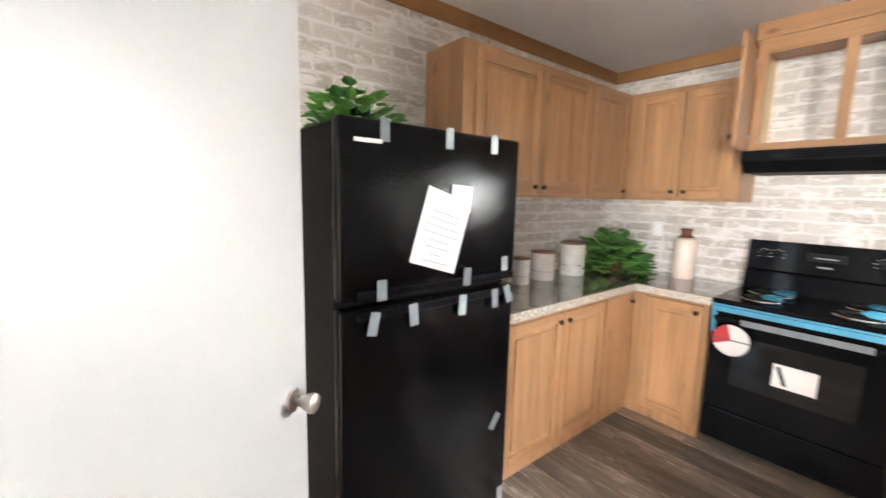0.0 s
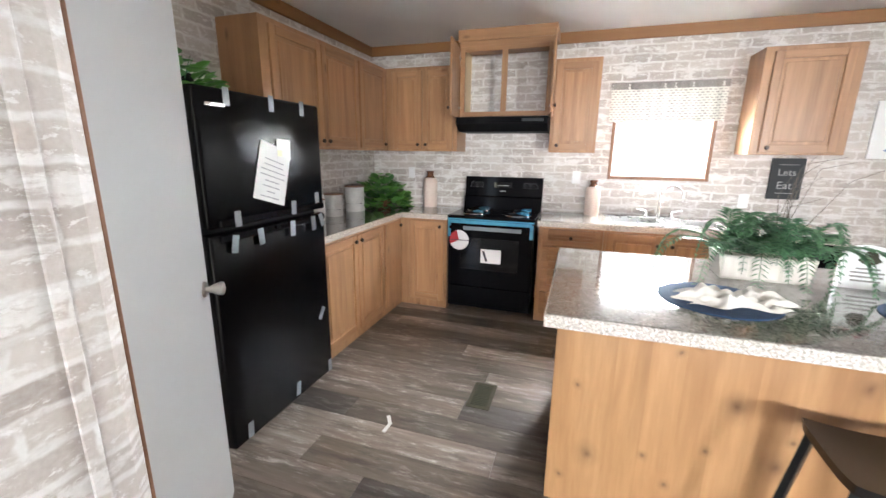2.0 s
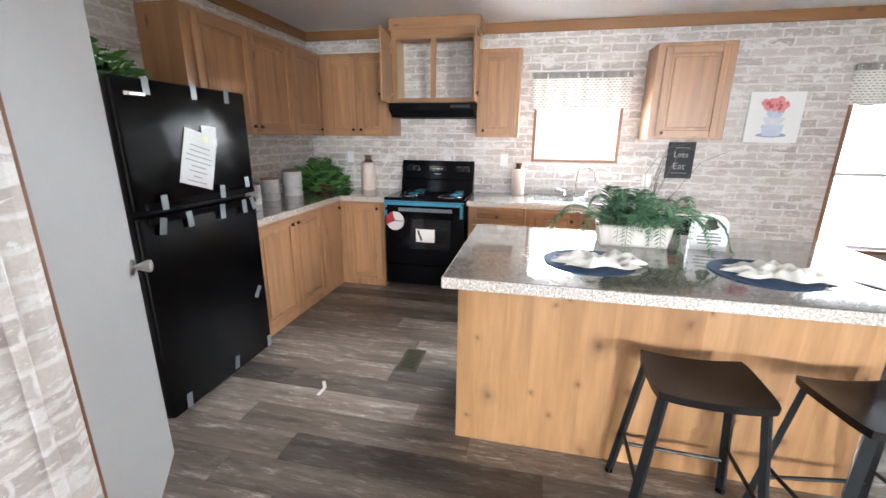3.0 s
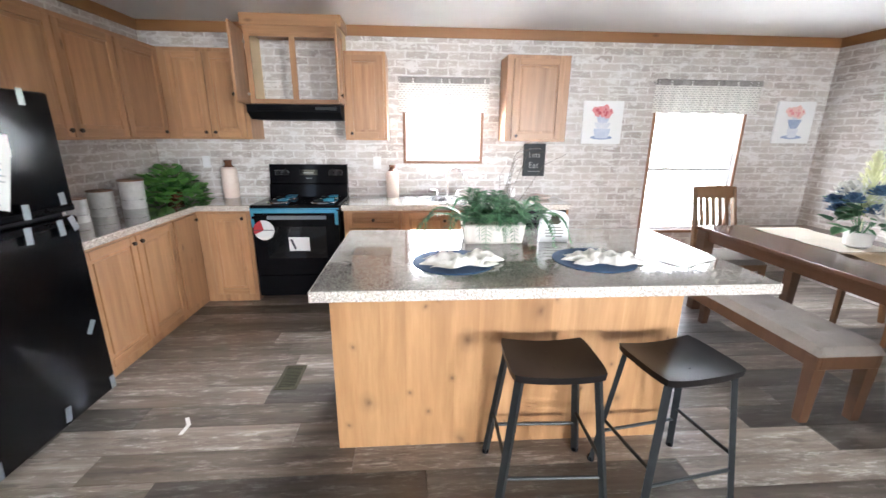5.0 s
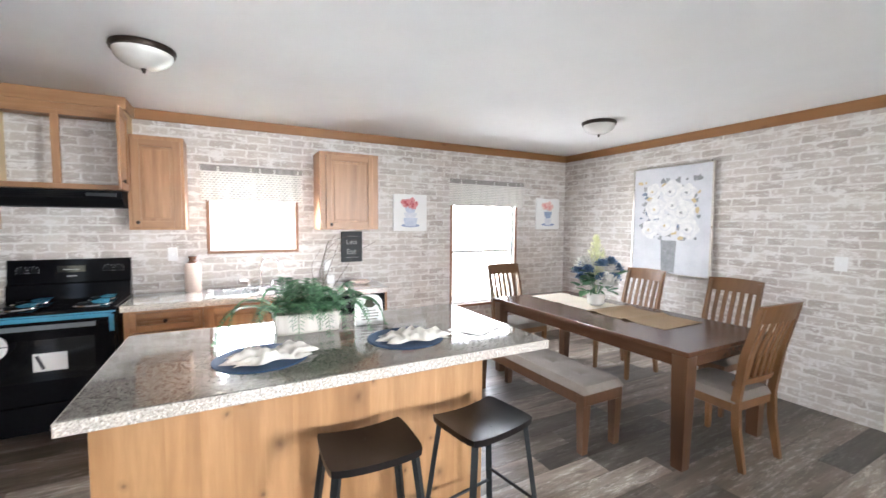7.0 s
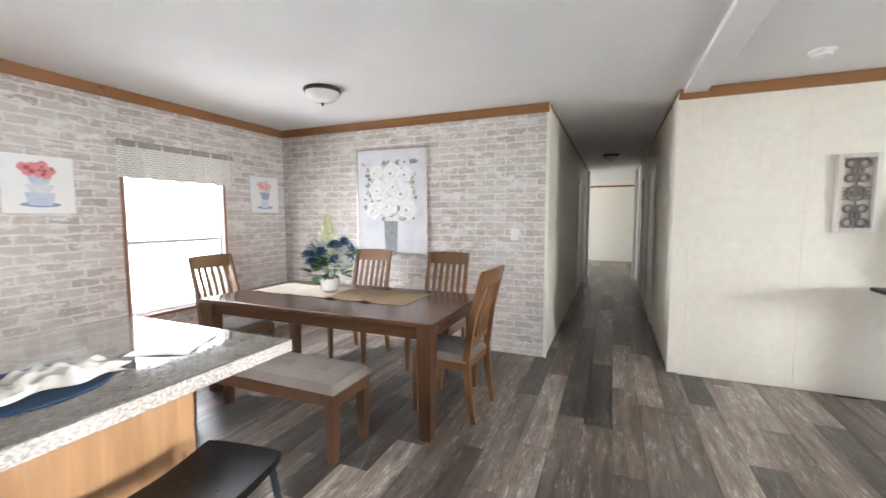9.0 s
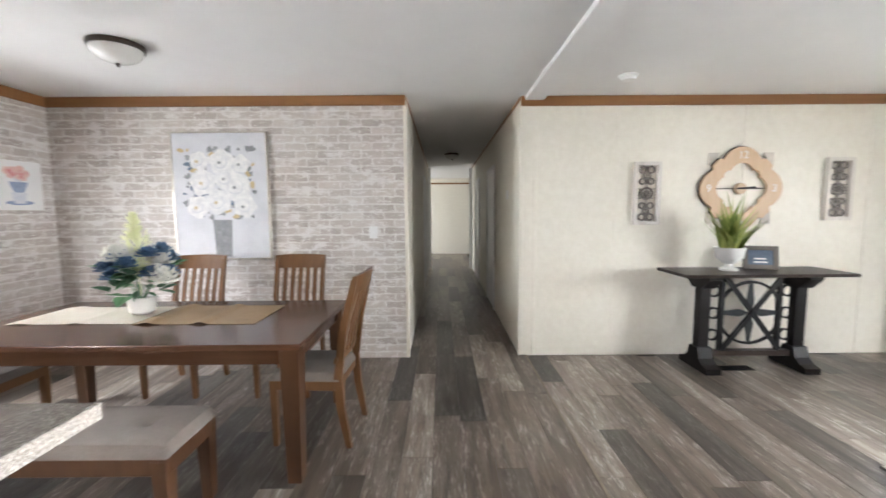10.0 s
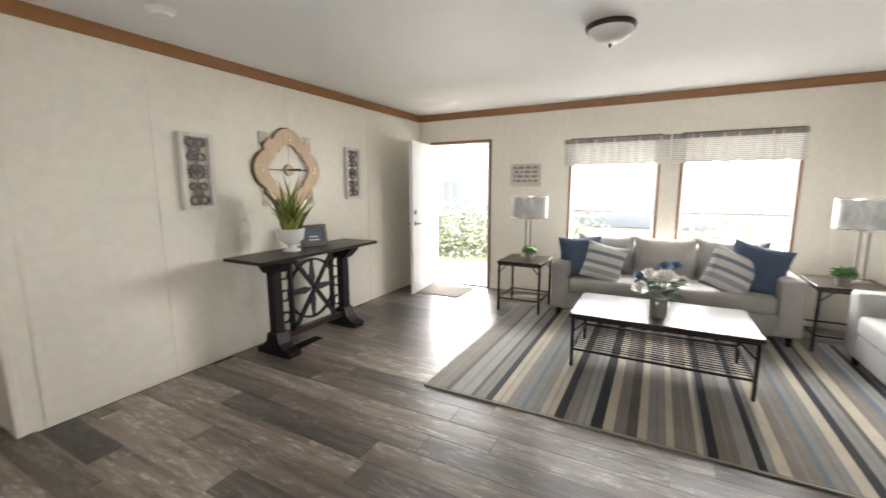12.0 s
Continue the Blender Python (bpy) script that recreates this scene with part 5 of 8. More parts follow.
def cushion(bm, w, d, z, h, px=8.0):
    """A rounded seat pad centred on the origin."""
    n1, g1 = 16, []
    for a in range(n1 + 1):
        row = []
        for c in range(n1 + 1):
            u, v = -1 + 2 * a / n1, -1 + 2 * c / n1
            row.append(bm.verts.new((u * w, v * d, z + h * (max(0, 1 - abs(u) ** px) * max(0, 1 - abs(v) ** px)) ** 0.45)))
        g1.append(row)
    for a in range(n1):
        for c in range(n1):
            bm.faces.new((g1[a][c], g1[a + 1][c], g1[a + 1][c + 1], g1[a][c + 1]))
    return bm


def dining_chair(m):
    """Faces +y; the origin is under the middle of the seat."""
    c = thing("dining_chair", m, "brown wooden slat-back dining chair with a beige padded seat", "chair", "chairs round the table")
    w, d, zs = 0.215, 0.21, 0.42
    bm = bmesh.new()
    for q in ((-w, -d, w, -d + 0.022), (-w, d - 0.022, w, d), (-w, -d + 0.022, -w + 0.022, d - 0.022), (w - 0.022, -d + 0.022, w, d - 0.022)):
        box(bm, q[0], q[1], zs - 0.06, q[2], q[3], zs, 0.003)
    part("seat_frame", bm, CHAIR, c)
    part("seat", cushion(bmesh.new(), w + 0.006, d + 0.006, zs + 0.001, 0.055), LINEN, c, "beige padded seat", True)
    for x in (-w + 0.02, w - 0.02):
        part("leg", taper_leg(bmesh.new(), x, d - 0.02, zs - 0.002, 0.021, 0.015), CHAIR, c)
    for x in (-w + 0.016, w - 0.016):
        bm = bmesh.new()
        prof = [(-d - 0.055, 0.0), (-d - 0.01, 0.25), (-d, 0.44), (-d - 0.035, 0.72), (-d - 0.115, 1.035)]
        rings = []
        for k, (y, z) in enumerate(prof):
            h = 0.024 if 0 < k < 4 else 0.017
            rings.append([bm.verts.new((x + sx * 0.015, y + sy * h, z)) for sx, sy in ((-1, -1), (1, -1), (1, 1), (-1, 1))])
        for p, q in zip(rings, rings[1:]):
            for k in range(4):
                bm.faces.new((p[k], p[(k + 1) % 4], q[(k + 1) % 4], q[k]))
        bm.faces.new(rings[0][::-1]), bm.faces.new(rings[-1])
        part("back_post", bm, CHAIR, c)

    def crest(z0, z1, name):
        bm, rows = bmesh.new(), []
        for k in range(9):
            u = -1 + k / 4
            yy = lambda z: -d - 0.035 - 0.08 * (z - 0.72) / 0.315 - 0.022 * (1 - u * u)
            rows.append([bm.verts.new((u * (w + 0.004), yy(z) + e, z)) for z, e in ((z0, -0.011), (z1 + 0.008 * (1 - u * u), -0.011), (z1 + 0.008 * (1 - u * u), 0.011), (z0, 0.011))])
        for p, q in zip(rows, rows[1:]):
            for k in range(4):
                bm.faces.new((p[k], p[(k + 1) % 4], q[(k + 1) % 4], q[k]))
        bm.faces.new(rows[0]), bm.faces.new(rows[-1][::-1])
        part(name, bm, CHAIR, c)
    crest(0.945, 1.055, "top_rail")
    crest(0.53, 0.565, "lower_rail")
    for k in range(5):
        x = -0.13 + 0.065 * k
        bm = bmesh.new()
        u = x / w
        y0, y1 = -d - 0.035 + 0.04 - 0.022 * (1 - u * u), -d - 0.098 - 0.022 * (1 - u * u)
        pts = [(x, y0, 0.55), (x, (y0 + y1) / 2 + 0.016, 0.74), (x, y1, 0.96)]
        for a, e in zip(pts, pts[1:]):
            box(bm, -0.017, -0.005, 0, 0.017, 0.005, (Vector(e) - Vector(a)).length + 0.004, 0, Matrix.Translation(a) @ Matrix.Rotation(math.atan2(-(e[1] - a[1]), e[2] - a[2]), 4, "X"))
        part("slat", bm, CHAIR, c)
    return c


chA = dining_chair(pose(2.70, -3.44, 0, 0, 0, 90))
copy_thing(chA, pose(1.95, -4.22, 0, 0, 0, 0))
copy_thing(chA, pose(1.08, -4.22, 0, 0, 0, 0))
copy_thing(chA, pose(0.665, -3.57, 0, 0, 0, -93))

# ---- living room ----
YARN = {k: fabric("rug_yarn_" + k, c, tuple(v * 0.68 for v in c), 150) for k, c in (("taupe", (0.25, 0.225, 0.195)), ("ash", (0.27, 0.27, 0.26)), ("pale", (0.37, 0.36, 0.335)), ("cream", (0.55, 0.485, 0.385)), ("black", (0.022, 0.025, 0.033)), ("steel", (0.17, 0.20, 0.235)), ("char", (0.12, 0.11, 0.10)))}
r = thing("area_rug", pose(0, 0, 0), "grey, cream and black striped flatweave area rug", "rug")
BANDS = "taupe 16 char 4 pale 16 char 3 ash 8 black 5 cream 10 ash 10 steel 3 ash 10 cream 9 black 6 taupe 8 pale 8 black 7 cream 6 taupe 7 char 6 cream 5 ash 10 cream 4 taupe 11 cream 3 ash 2 black 5 taupe 10 pale 7 black 4 ash 4 cream 6 taupe 13 steel 3 ash 10 cream 6 black 5 ash 8 char 3 cream 7 taupe 9 steel 5 pale 8 black 4 ash 8 cream 5 taupe 9".split()
bm, names, y = bmesh.new(), list(YARN), -3.11
for k, wide in zip(BANDS[::2], BANDS[1::2]):
    # the broad bands carry a fine pinstripe
    fine = {"taupe": "ash", "ash": "taupe", "pale": "ash", "cream": "pale"}.get(k, k)
    for share, yarn in ((0.44, k), (0.16, fine), (0.40, k)) if int(wide) > 7 else ((1.0, k),):
        y1 = min(y + share * int(wide) * 0.01, 0.05)
        if y1 - y > 0.001:
            old = set(bm.faces)
            box(bm, -4.95, y, 0.001, -2.605, y1, 0.012 + (0.0012 if yarn in ("cream", "black") else 0.0))
            for f in set(bm.faces) - old:
                f.material_index = names.index(yarn)
        y = y1
weave = part("weave", bm, YARN[names[0]], r)
for k in names[1:]:
    weave.data.materials.append(YARN[k])
bm = bmesh.new()
for q in ((-2.605, -3.12, -2.585, 0.06), (-4.97, -3.12, -4.95, 0.06), (-4.95, -3.13, -2.605, -3.11), (-4.95, 0.05, -2.605, 0.07)):
    box(bm, q[0], q[1], 0.0005, q[2], q[3], 0.011, 0.003)
part("binding", bm, fabric("rug_binding", (0.46, 0.43, 0.37), (0.24, 0.22, 0.19)), r, "grey whipped edge")


def pillow(bm, w, h, t, n=14):
    for sgn in (-1, 1):
        g = []
        for a in range(n + 1):
            row = []
            for c in range(n + 1):
                u, v = -1 + 2 * a / n, -1 + 2 * c / n
                pinch = 1 - 0.10 * (1 - abs(u) ** 2) * (abs(v) ** 3) - 0.0
                pinch2 = 1 - 0.10 * (1 - abs(v) ** 2) * (abs(u) ** 3)
                row.append(bm.verts.new((u * w * pinch2, sgn * t * (max(0, (1 - u * u)) * max(0, (1 - v * v))) ** 0.42, v * h * pinch)))
            g.append(row)
        for a in range(n):
            for c in range(n):
                bm.faces.new((g[a][c], g[a + 1][c], g[a + 1][c + 1], g[a][c + 1]))
    bmesh.ops.remove_doubles(bm, verts=bm.verts, dist=0.0005)
    return bm


def puffy(bm, x0, y0, z0, x1, y1, z1, r=0.04):
    return box(bm, x0, y0, z0, x1, y1, z1, r, None, 4)


def seat_group(name, m, width, arm, cloth, label, cushions):
    """Faces +y in its own frame, the origin on the floor under the middle."""
    s = thing(name, m, label, "sofa" if cushions > 1 else "armchair")
    h = width / 2
    part("base", puffy(bmesh.new(), -h + 0.02, -0.42, 0.10, h - 0.02, 0.38, 0.30, 0.02), cloth, s, smooth=True)
    for sx in (-1, 1):
        x0, x1 = (-h, -h + arm) if sx < 0 else (h - arm, h)
        part("arm", puffy(bmesh.new(), x0, -0.42, 0.10, x1, 0.40, 0.63, 0.035), cloth, s, smooth=True)
    part("backrest", puffy(bmesh.new(), -h + arm, -0.44, 0.28, h - arm, -0.24, 0.80, 0.05), cloth, s, smooth=True)
    iw = (width - 2 * arm) / cushions
    for k in range(cushions):
        x0 = -h + arm + k * iw
        part("seat_cushion", puffy(bmesh.new(), x0 + 0.004, -0.26, 0.30, x0 + iw - 0.004, 0.40, 0.46, 0.04), cloth, s, smooth=True)
    backs = cushions + 1 if cushions > 1 else 1
    bw = (width - 2 * arm) / backs
    for k in range(backs):
        bm = pillow(bmesh.new(), bw / 2 * 1.04, 0.235, 0.125)
        bmesh.ops.transform(bm, matrix=pose(-h + arm + (k + 0.5) * bw, -0.165, 0.665, 12, 0, 0), verts=bm.verts)
        part("back_cushion", bm, cloth, s, smooth=True)
    for sx in (-1, 1):
        for y in (-0.36, 0.33):
            bm = bmesh.new()
            rod(bm, (sx * (h - 0.08), y, 0.012), (sx * (h - 0.08), y, 0.11), 0.022, 0.032, 12)
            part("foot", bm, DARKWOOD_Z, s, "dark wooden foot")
    return s


seat_group("sofa", pose(-5.06, -1.575, 0, 0, 0, -90), 2.22, 0.19, SOFA, "grey fabric sofa with two seats under the windows", 2)
seat_group("armchair", pose(-4.08, 0.16, 0, 0, 0, 180), 0.98, 0.19, SOFA_PALE, "pale grey fabric armchair beside the rug", 1)
PATTERN = stripes("patterned_cushion_cloth", 2, [(0, (0.50, 0.49, 0.47)), (0.22, (0.17, 0.20, 0.25)), (0.36, (0.52, 0.51, 0.49)), (0.55, (0.30, 0.32, 0.34)), (0.72, (0.55, 0.54, 0.52)), (0.86, (0.20, 0.23, 0.28))], 0.30)
for y, x, z, cl, yaw, tilt, roll, w, lab in ((-2.42, -4.90, 0.665, BLUE, -78, 16, 4, 0.235, "navy blue square cushion leaning on the sofa"), (-2.16, -4.80, 0.635, PATTERN, -96, 20, -10, 0.215, "grey and navy patterned cushion on the sofa"), (-1.02, -4.82, 0.635, PATTERN, -80, 22, -24, 0.225, "grey and navy patterned cushion leaning on the sofa"), (-0.80, -4.92, 0.665, BLUE, -96, 16, -12, 0.245, "navy blue square cushion beside the sofa arm")):
    solo("cushion", pillow(bmesh.new(), w, w, 0.075), cl, lab, "cushion", "cushions on the sofa", True, pose(x, y, z, 0, 0, yaw) @ pose(0, 0, 0, tilt, roll, 0))

ct = thing("coffee_table", pose(0, 0, 0), "dark wood coffee table on a black metal frame", "table")
CX0, CX1, CY0, CY1, CZ = -4.12, -3.385, -2.245, -0.985, 0.46
part("tabletop", one(CX0, CY0, CZ - 0.032, CX1, CY1, CZ, 0.004), DARKWOOD, ct)
for x in (CX0 + 0.03, CX1 - 0.03):
    for y in (CY0 + 0.03, CY1 - 0.03):
        part("leg", one(x - 0.012, y - 0.012, 0.0125, x + 0.012, y + 0.012, CZ - 0.033, 0.002), IRON, ct)
bm = bmesh.new()
for x in (CX0 + 0.03, CX1 - 0.03):
    box(bm, x - 0.008, CY0 + 0.042, 0.15, x + 0.008, CY1 - 0.042, 0.166), box(bm, x - 0.008, CY0 + 0.042, CZ - 0.05, x + 0.008, CY1 - 0.042, CZ - 0.034)
for y in (CY0 + 0.03, CY1 - 0.03):
    box(bm, CX0 + 0.042, y - 0.008, 0.15, CX1 - 0.042, y + 0.008, 0.166), box(bm, CX0 + 0.042, y - 0.008, CZ - 0.05, CX1 - 0.042, y + 0.008, CZ - 0.034)
for x in (CX0 + 0.03, CX1 - 0.03):
    for y, e in ((CY0 + 0.03, 1), (CY1 - 0.03, -1)):
        rod(bm, (x, y, CZ - 0.16), (x, y + e * 0.11, CZ - 0.045), 0.006, 0.006, 8)
part("frame", bm, IRON, ct)
for k in range(13):
    x = CX0 + 0.085 + k * 0.047
    bm = bmesh.new()
    rod(bm, (x, CY0 + 0.03, 0.164), (x, CY1 - 0.03, 0.164), 0.004, 0.004, 8)
    part("shelf_rod", bm, IRON, ct)


def end_table(m):
    e = thing("end_table", m, "square dark wood end table on a black metal frame", "table", "end tables")
    h, z = 0.26, 0.60
    part("tabletop", one(-h - 0.02, -h, z - 0.03, h + 0.02, h, z, 0.004), DARKWOOD, e)
    for x in (-h + 0.005, h - 0.005):
        for y in (-h + 0.02, h - 0.02):
            part("leg", one(x - 0.011, y - 0.011, 0.0, x + 0.011, y + 0.011, z - 0.031, 0.002), IRON, e)
    for s in (-1, 1):
        a, b = s * (h - 0.005), s * (h - 0.02)
        for zz in (0.15, z - 0.05):
            part("rail", one(a - 0.007, -h + 0.031, zz, a + 0.007, h - 0.031, zz + 0.014), IRON, e)
            part("rail", one(-h + 0.016, b - 0.007, zz, h - 0.016, b + 0.007, zz + 0.014), IRON, e)
        for q in (-1, 1):
            bm = bmesh.new()
            rod(bm, (a, q * (h - 0.02), z - 0.14), (a, q * (h - 0.12), z - 0.04), 0.005, 0.005, 8)
            part("brace", bm, IRON, e)
    return e


e1 = end_table(pose(-4.85, -3.04, 0))
copy_thing(e1, pose(-4.95, -0.15, 0))


STEM = plain("dark_nickel", (0.20, 0.185, 0.17), (0.14, 0.13, 0.12), 20, 0.4, 0.4)


def table_lamp(m, lab):
    l = thing("table_lamp", m, lab, "lamp", "table lamps")
    bm = one(-0.06, -0.08, 0, 0.06, 0.08, 0.02, 0.003)
    part("base", bm, NICKEL, l)
    for y in (-0.028, 0.028):
        part("stem", one(-0.010, y - 0.008, 0.02, 0.010, y + 0.008, 0.46, 0.002), STEM, l)
    part("collar", one(-0.014, -0.05, 0.45, 0.014, 0.05, 0.465, 0.002), NICKEL, l)
    bm = bmesh.new()
    rod(bm, (0, 0, 0.465), (0, 0, 0.50), 0.014, 0.014, 12)
    lathe(bm, [(0.012, 0.50), (0.03, 0.54), (0.032, 0.565), (0.02, 0.595), (0.004, 0.605)], 16)
    part("bulb", bm, FROST, l, "unlit white bulb", True)
    bm = bmesh.new()
    k = 40
    R, R2 = [(0.125 * math.cos(2 * math.pi * i / k), 0.225 * math.sin(2 * math.pi * i / k)) for i in range(k)], None
    R2 = [(x * 0.985, y * 0.985) for x, y in R]
    ring(bm, R, R2, 0.475, 0.745)
    part("shade", bm, SHADE_CLOTH, l, "pale translucent oval shade", True)
    bm = bmesh.new()
    for z in (0.475, 0.735):
        ring(bm, [(x * 1.012, y * 1.012) for x, y in R], [(x * 1.001, y * 1.001) for x, y in R], z, z + 0.01)
    rod(bm, (0, -0.222, 0.74), (0, 0.222, 0.74), 0.003, 0.003, 6)
    rod(bm, (0, 0, 0.60), (0, 0, 0.775), 0.003, 0.003, 6)
    part("shade_ring", bm, CHROME, l)
    return l


m_, n_, l_, b_ = tree("translucent_shade")
b_.inputs["Base Color"].default_value, b_.inputs["Roughness"].default_value = (0.62, 0.62, 0.61, 1), 0.25
t_, x_ = n_.new("ShaderNodeBsdfTransparent"), n_.new("ShaderNodeMixShader")
f_ = ramp(n_, l_, noise_tex(n_, l_, coords(n_, l_, (1, 1, 0.4)), 7.0), [(0.4, (0.45,) * 3), (0.6, (0.8,) * 3)])
l_.new(f_, x_.inputs[0]), l_.new(t_.outputs[0], x_.inputs[1]), l_.new(b_.outputs[0], x_.inputs[2]), l_.new(x_.outputs[0], n_["Material Output"].inputs[0])
SHADE_CLOTH = m_
tl = table_lamp(pose(-5.0, -3.06, 0.60), "nickel twin-stem table lamp with a pale oval shade")
copy_thing(tl, pose(-5.0, -0.06, 0.60))

# console table
k = thing("console_table", pose(0, 0, 0), "dark wood console table with trestle ends and a wagon-wheel brace", "table")
KX0, KX1, KY0, KY1, KZ = -3.66, -2.20, -4.80, -4.33, 0.885
part("tabletop", one(KX0, KY0, KZ - 0.028, KX1, KY1, KZ, 0.004), DARKWOOD, k)
ky = -4.57
for x, s in ((-2.50, 1), (-3.36, -1)):
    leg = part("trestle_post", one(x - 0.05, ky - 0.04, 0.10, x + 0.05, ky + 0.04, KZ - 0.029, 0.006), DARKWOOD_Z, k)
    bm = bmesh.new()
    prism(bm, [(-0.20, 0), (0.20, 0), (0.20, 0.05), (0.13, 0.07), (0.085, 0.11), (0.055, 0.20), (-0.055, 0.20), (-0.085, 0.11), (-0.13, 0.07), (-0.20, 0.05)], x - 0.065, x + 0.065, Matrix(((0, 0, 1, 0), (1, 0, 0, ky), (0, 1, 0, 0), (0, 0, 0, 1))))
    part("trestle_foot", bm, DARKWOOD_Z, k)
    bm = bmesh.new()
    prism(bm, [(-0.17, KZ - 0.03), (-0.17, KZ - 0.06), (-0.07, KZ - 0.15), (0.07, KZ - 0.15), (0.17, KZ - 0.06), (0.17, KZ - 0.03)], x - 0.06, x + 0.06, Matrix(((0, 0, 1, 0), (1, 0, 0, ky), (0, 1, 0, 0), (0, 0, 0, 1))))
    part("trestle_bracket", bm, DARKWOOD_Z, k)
    part("upright", one(x - s * 0.17 - 0.018, ky - 0.02, 0.16, x - s * 0.17 + 0.018, ky + 0.02, KZ - 0.03, 0.003), IRON, k)
    for z in (0.30, 0.50, 0.70):
        bm = bmesh.new()
        R = [(0.055 * math.cos(a * math.pi / 10), 0.055 * math.sin(a * math.pi / 10)) for a in range(20)]
        ring(bm, R, [(u * 0.74, v * 0.74) for u, v in R], -0.01, 0.01, Matrix(((1, 0, 0, x - s * 0.102), (0, 0, 1, ky), (0, 1, 0, z), (0, 0, 0, 1))))
        part("scroll_ring", bm, IRON, k)
part("stretcher", one(-3.32, ky - 0.035, 0.11, -2.54, ky + 0.035, 0.16, 0.004), DARKWOOD, k)
cx = -2.93
bm = bmesh.new()
R = [(0.29 * math.cos(a * math.pi / 24), 0.29 * math.sin(a * math.pi / 24)) for a in range(48)]
ring(bm, R, [(u * 0.93, v * 0.93) for u, v in R], -0.012, 0.012, Matrix(((1, 0, 0, cx), (0, 0, 1, ky), (0, 1, 0, 0.50), (0, 0, 0, 1))))
wheel = part("wheel", bm, IRON, k)
bm = bmesh.new()
for a in range(4):
    t = a * math.pi / 2
    c1, s1_ = math.cos(t), math.sin(t)
    prism(bm, [(0.03, -0.012), (0.10, -0.034), (0.19, -0.022), (0.285, -0.010), (0.285, 0.010), (0.19, 0.022), (0.10, 0.034), (0.03, 0.012)], -0.008, 0.008, Matrix(((c1, -s1_, 0, cx), (0, 0, 1, ky), (s1_, c1, 0, 0.50), (0, 0, 0, 1))))
part("petal", bm, GUNMETAL, wheel)
bm = bmesh.new()
bar(bm, (cx - 0.26, ky + 0.03, 0.17), (cx + 0.26, ky + 0.03, KZ - 0.04), 0.040, 0.020, (0, 1, 0)), bar(bm, (cx + 0.26, ky + 0.032, 0.17), (cx - 0.26, ky + 0.032, KZ - 0.04), 0.040, 0.020, (0, 1, 0))
rod(bm, (cx, ky + 0.02, 0.51), (cx, ky + 0.055, 0.51), 0.035, 0.025, 16)
part("cross_brace", bm, IRON, k)


# ---- outside ----
tagged(link("ground", one(-220, -220, -0.75, 220, 220, -0.60), EARTH), "uneven green and dry grass, paled to stand in for outdoor glare", "ground", kind="structure")
st = thing("front_step", pose(0, 0, 0), "pale concrete landing outside the front door", "step")
part("landing", one(-7.0, -4.95, -0.60, FX - W - 0.03, -3.55, -0.10, 0.01), CONCRETE, st)
part("tread", one(-7.35, -4.95, -0.60, -7.0, -3.55, -0.33, 0.01), CONCRETE, st)


def foliage(bm, count, rad, leaf, seed, flat=1.0, low=0.0):
    rng = random.Random(seed)
    for _ in range(count):
        th, ph, rr = rng.uniform(0, 6.283), math.acos(rng.uniform(-0.2, 1)), rad * rng.uniform(0.45, 1.0) * (1 + 0.25 * math.sin(5 * rng.random()))
        c = Vector((rr * math.sin(ph) * math.cos(th), rr * math.sin(ph) * math.sin(th), low + rr * math.cos(ph) * flat))
        q = Euler((rng.uniform(-1, 1), rng.uniform(-1, 1), rng.uniform(0, 6.28))).to_matrix()
        s = leaf * rng.uniform(0.6, 1.3)
        vs = [bm.verts.new(c + q @ Vector(p)) for p in ((-s, 0, 0), (0, -s * 0.45, s * 0.12), (s, 0, 0), (0, s * 0.45, s * 0.12))]
        bm.faces.new(vs)
    return bm


# bush leaves carry outdoor glare and haze in their pale colour
BUSH = leafy("paled_bush_leaf", (0.50, 0.53, 0.40), (0.32, 0.37, 0.26))
DRYLEAF = leafy("dry_grass", (0.42, 0.40, 0.26), (0.24, 0.27, 0.14))
for x, y, r_, sd in ((-11.5, -6.6, 1.0, 1), (-12.2, -5.2, 0.9, 2), (-11.4, -3.9, 1.05, 3), (-12.0, -7.8, 1.1, 4), (-9.0, -0.55, 0.86, 5)):
    b = thing("bush", pose(x, y, -0.62), "loose green shrub with dry stems in the yard", "bush", "shrubs in the yard")
    part("foliage", foliage(bmesh.new(), 3400, r_ * 1.25, 0.07, sd, 1.05, 0.1), BUSH if sd != 2 else DRYLEAF, b)
    bm = bmesh.new()
    for a in range(7):
        rod(bm, (0, 0, 0), (0.5 * r_ * math.cos(a), 0.5 * r_ * math.sin(a), 0.7 * r_), 0.018, 0.006, 6)
    part("stem", bm, CHAIR, b)
bm = bmesh.new()
rng = random.Random(9)
verts, faces = [], []
for _ in range(6000):
    x, y = rng.uniform(-13, -7.2), rng.uniform(-9, -1)
    a, h = rng.uniform(0, 6.28), rng.uniform(0.05, 0.22)
    i0 = len(verts)
    verts += [(x, y, -0.61), (x + 0.02 * math.cos(a), y + 0.02 * math.sin(a), -0.61), (x + rng.uniform(-0.06, 0.06), y + rng.uniform(-0.06, 0.06), -0.61 + h)]
    faces.append((i0, i0 + 1, i0 + 2))
me = bpy.data.meshes.new("grass")
me.from_pydata(verts, [], faces)
me.materials.append(DRYLEAF)
tagged(new("grass", me), "patchy dry and green grass beyond the step", "grass", kind="stuff")
bm.free()
hs = thing("house", pose(-26, -7.0, -0.6), "white-sided neighbouring house across the yard", "house")
part("wall", one(-3.5, -9, 0, 3.5, 9, 3.0), SIDING, hs)
bm = bmesh.new()
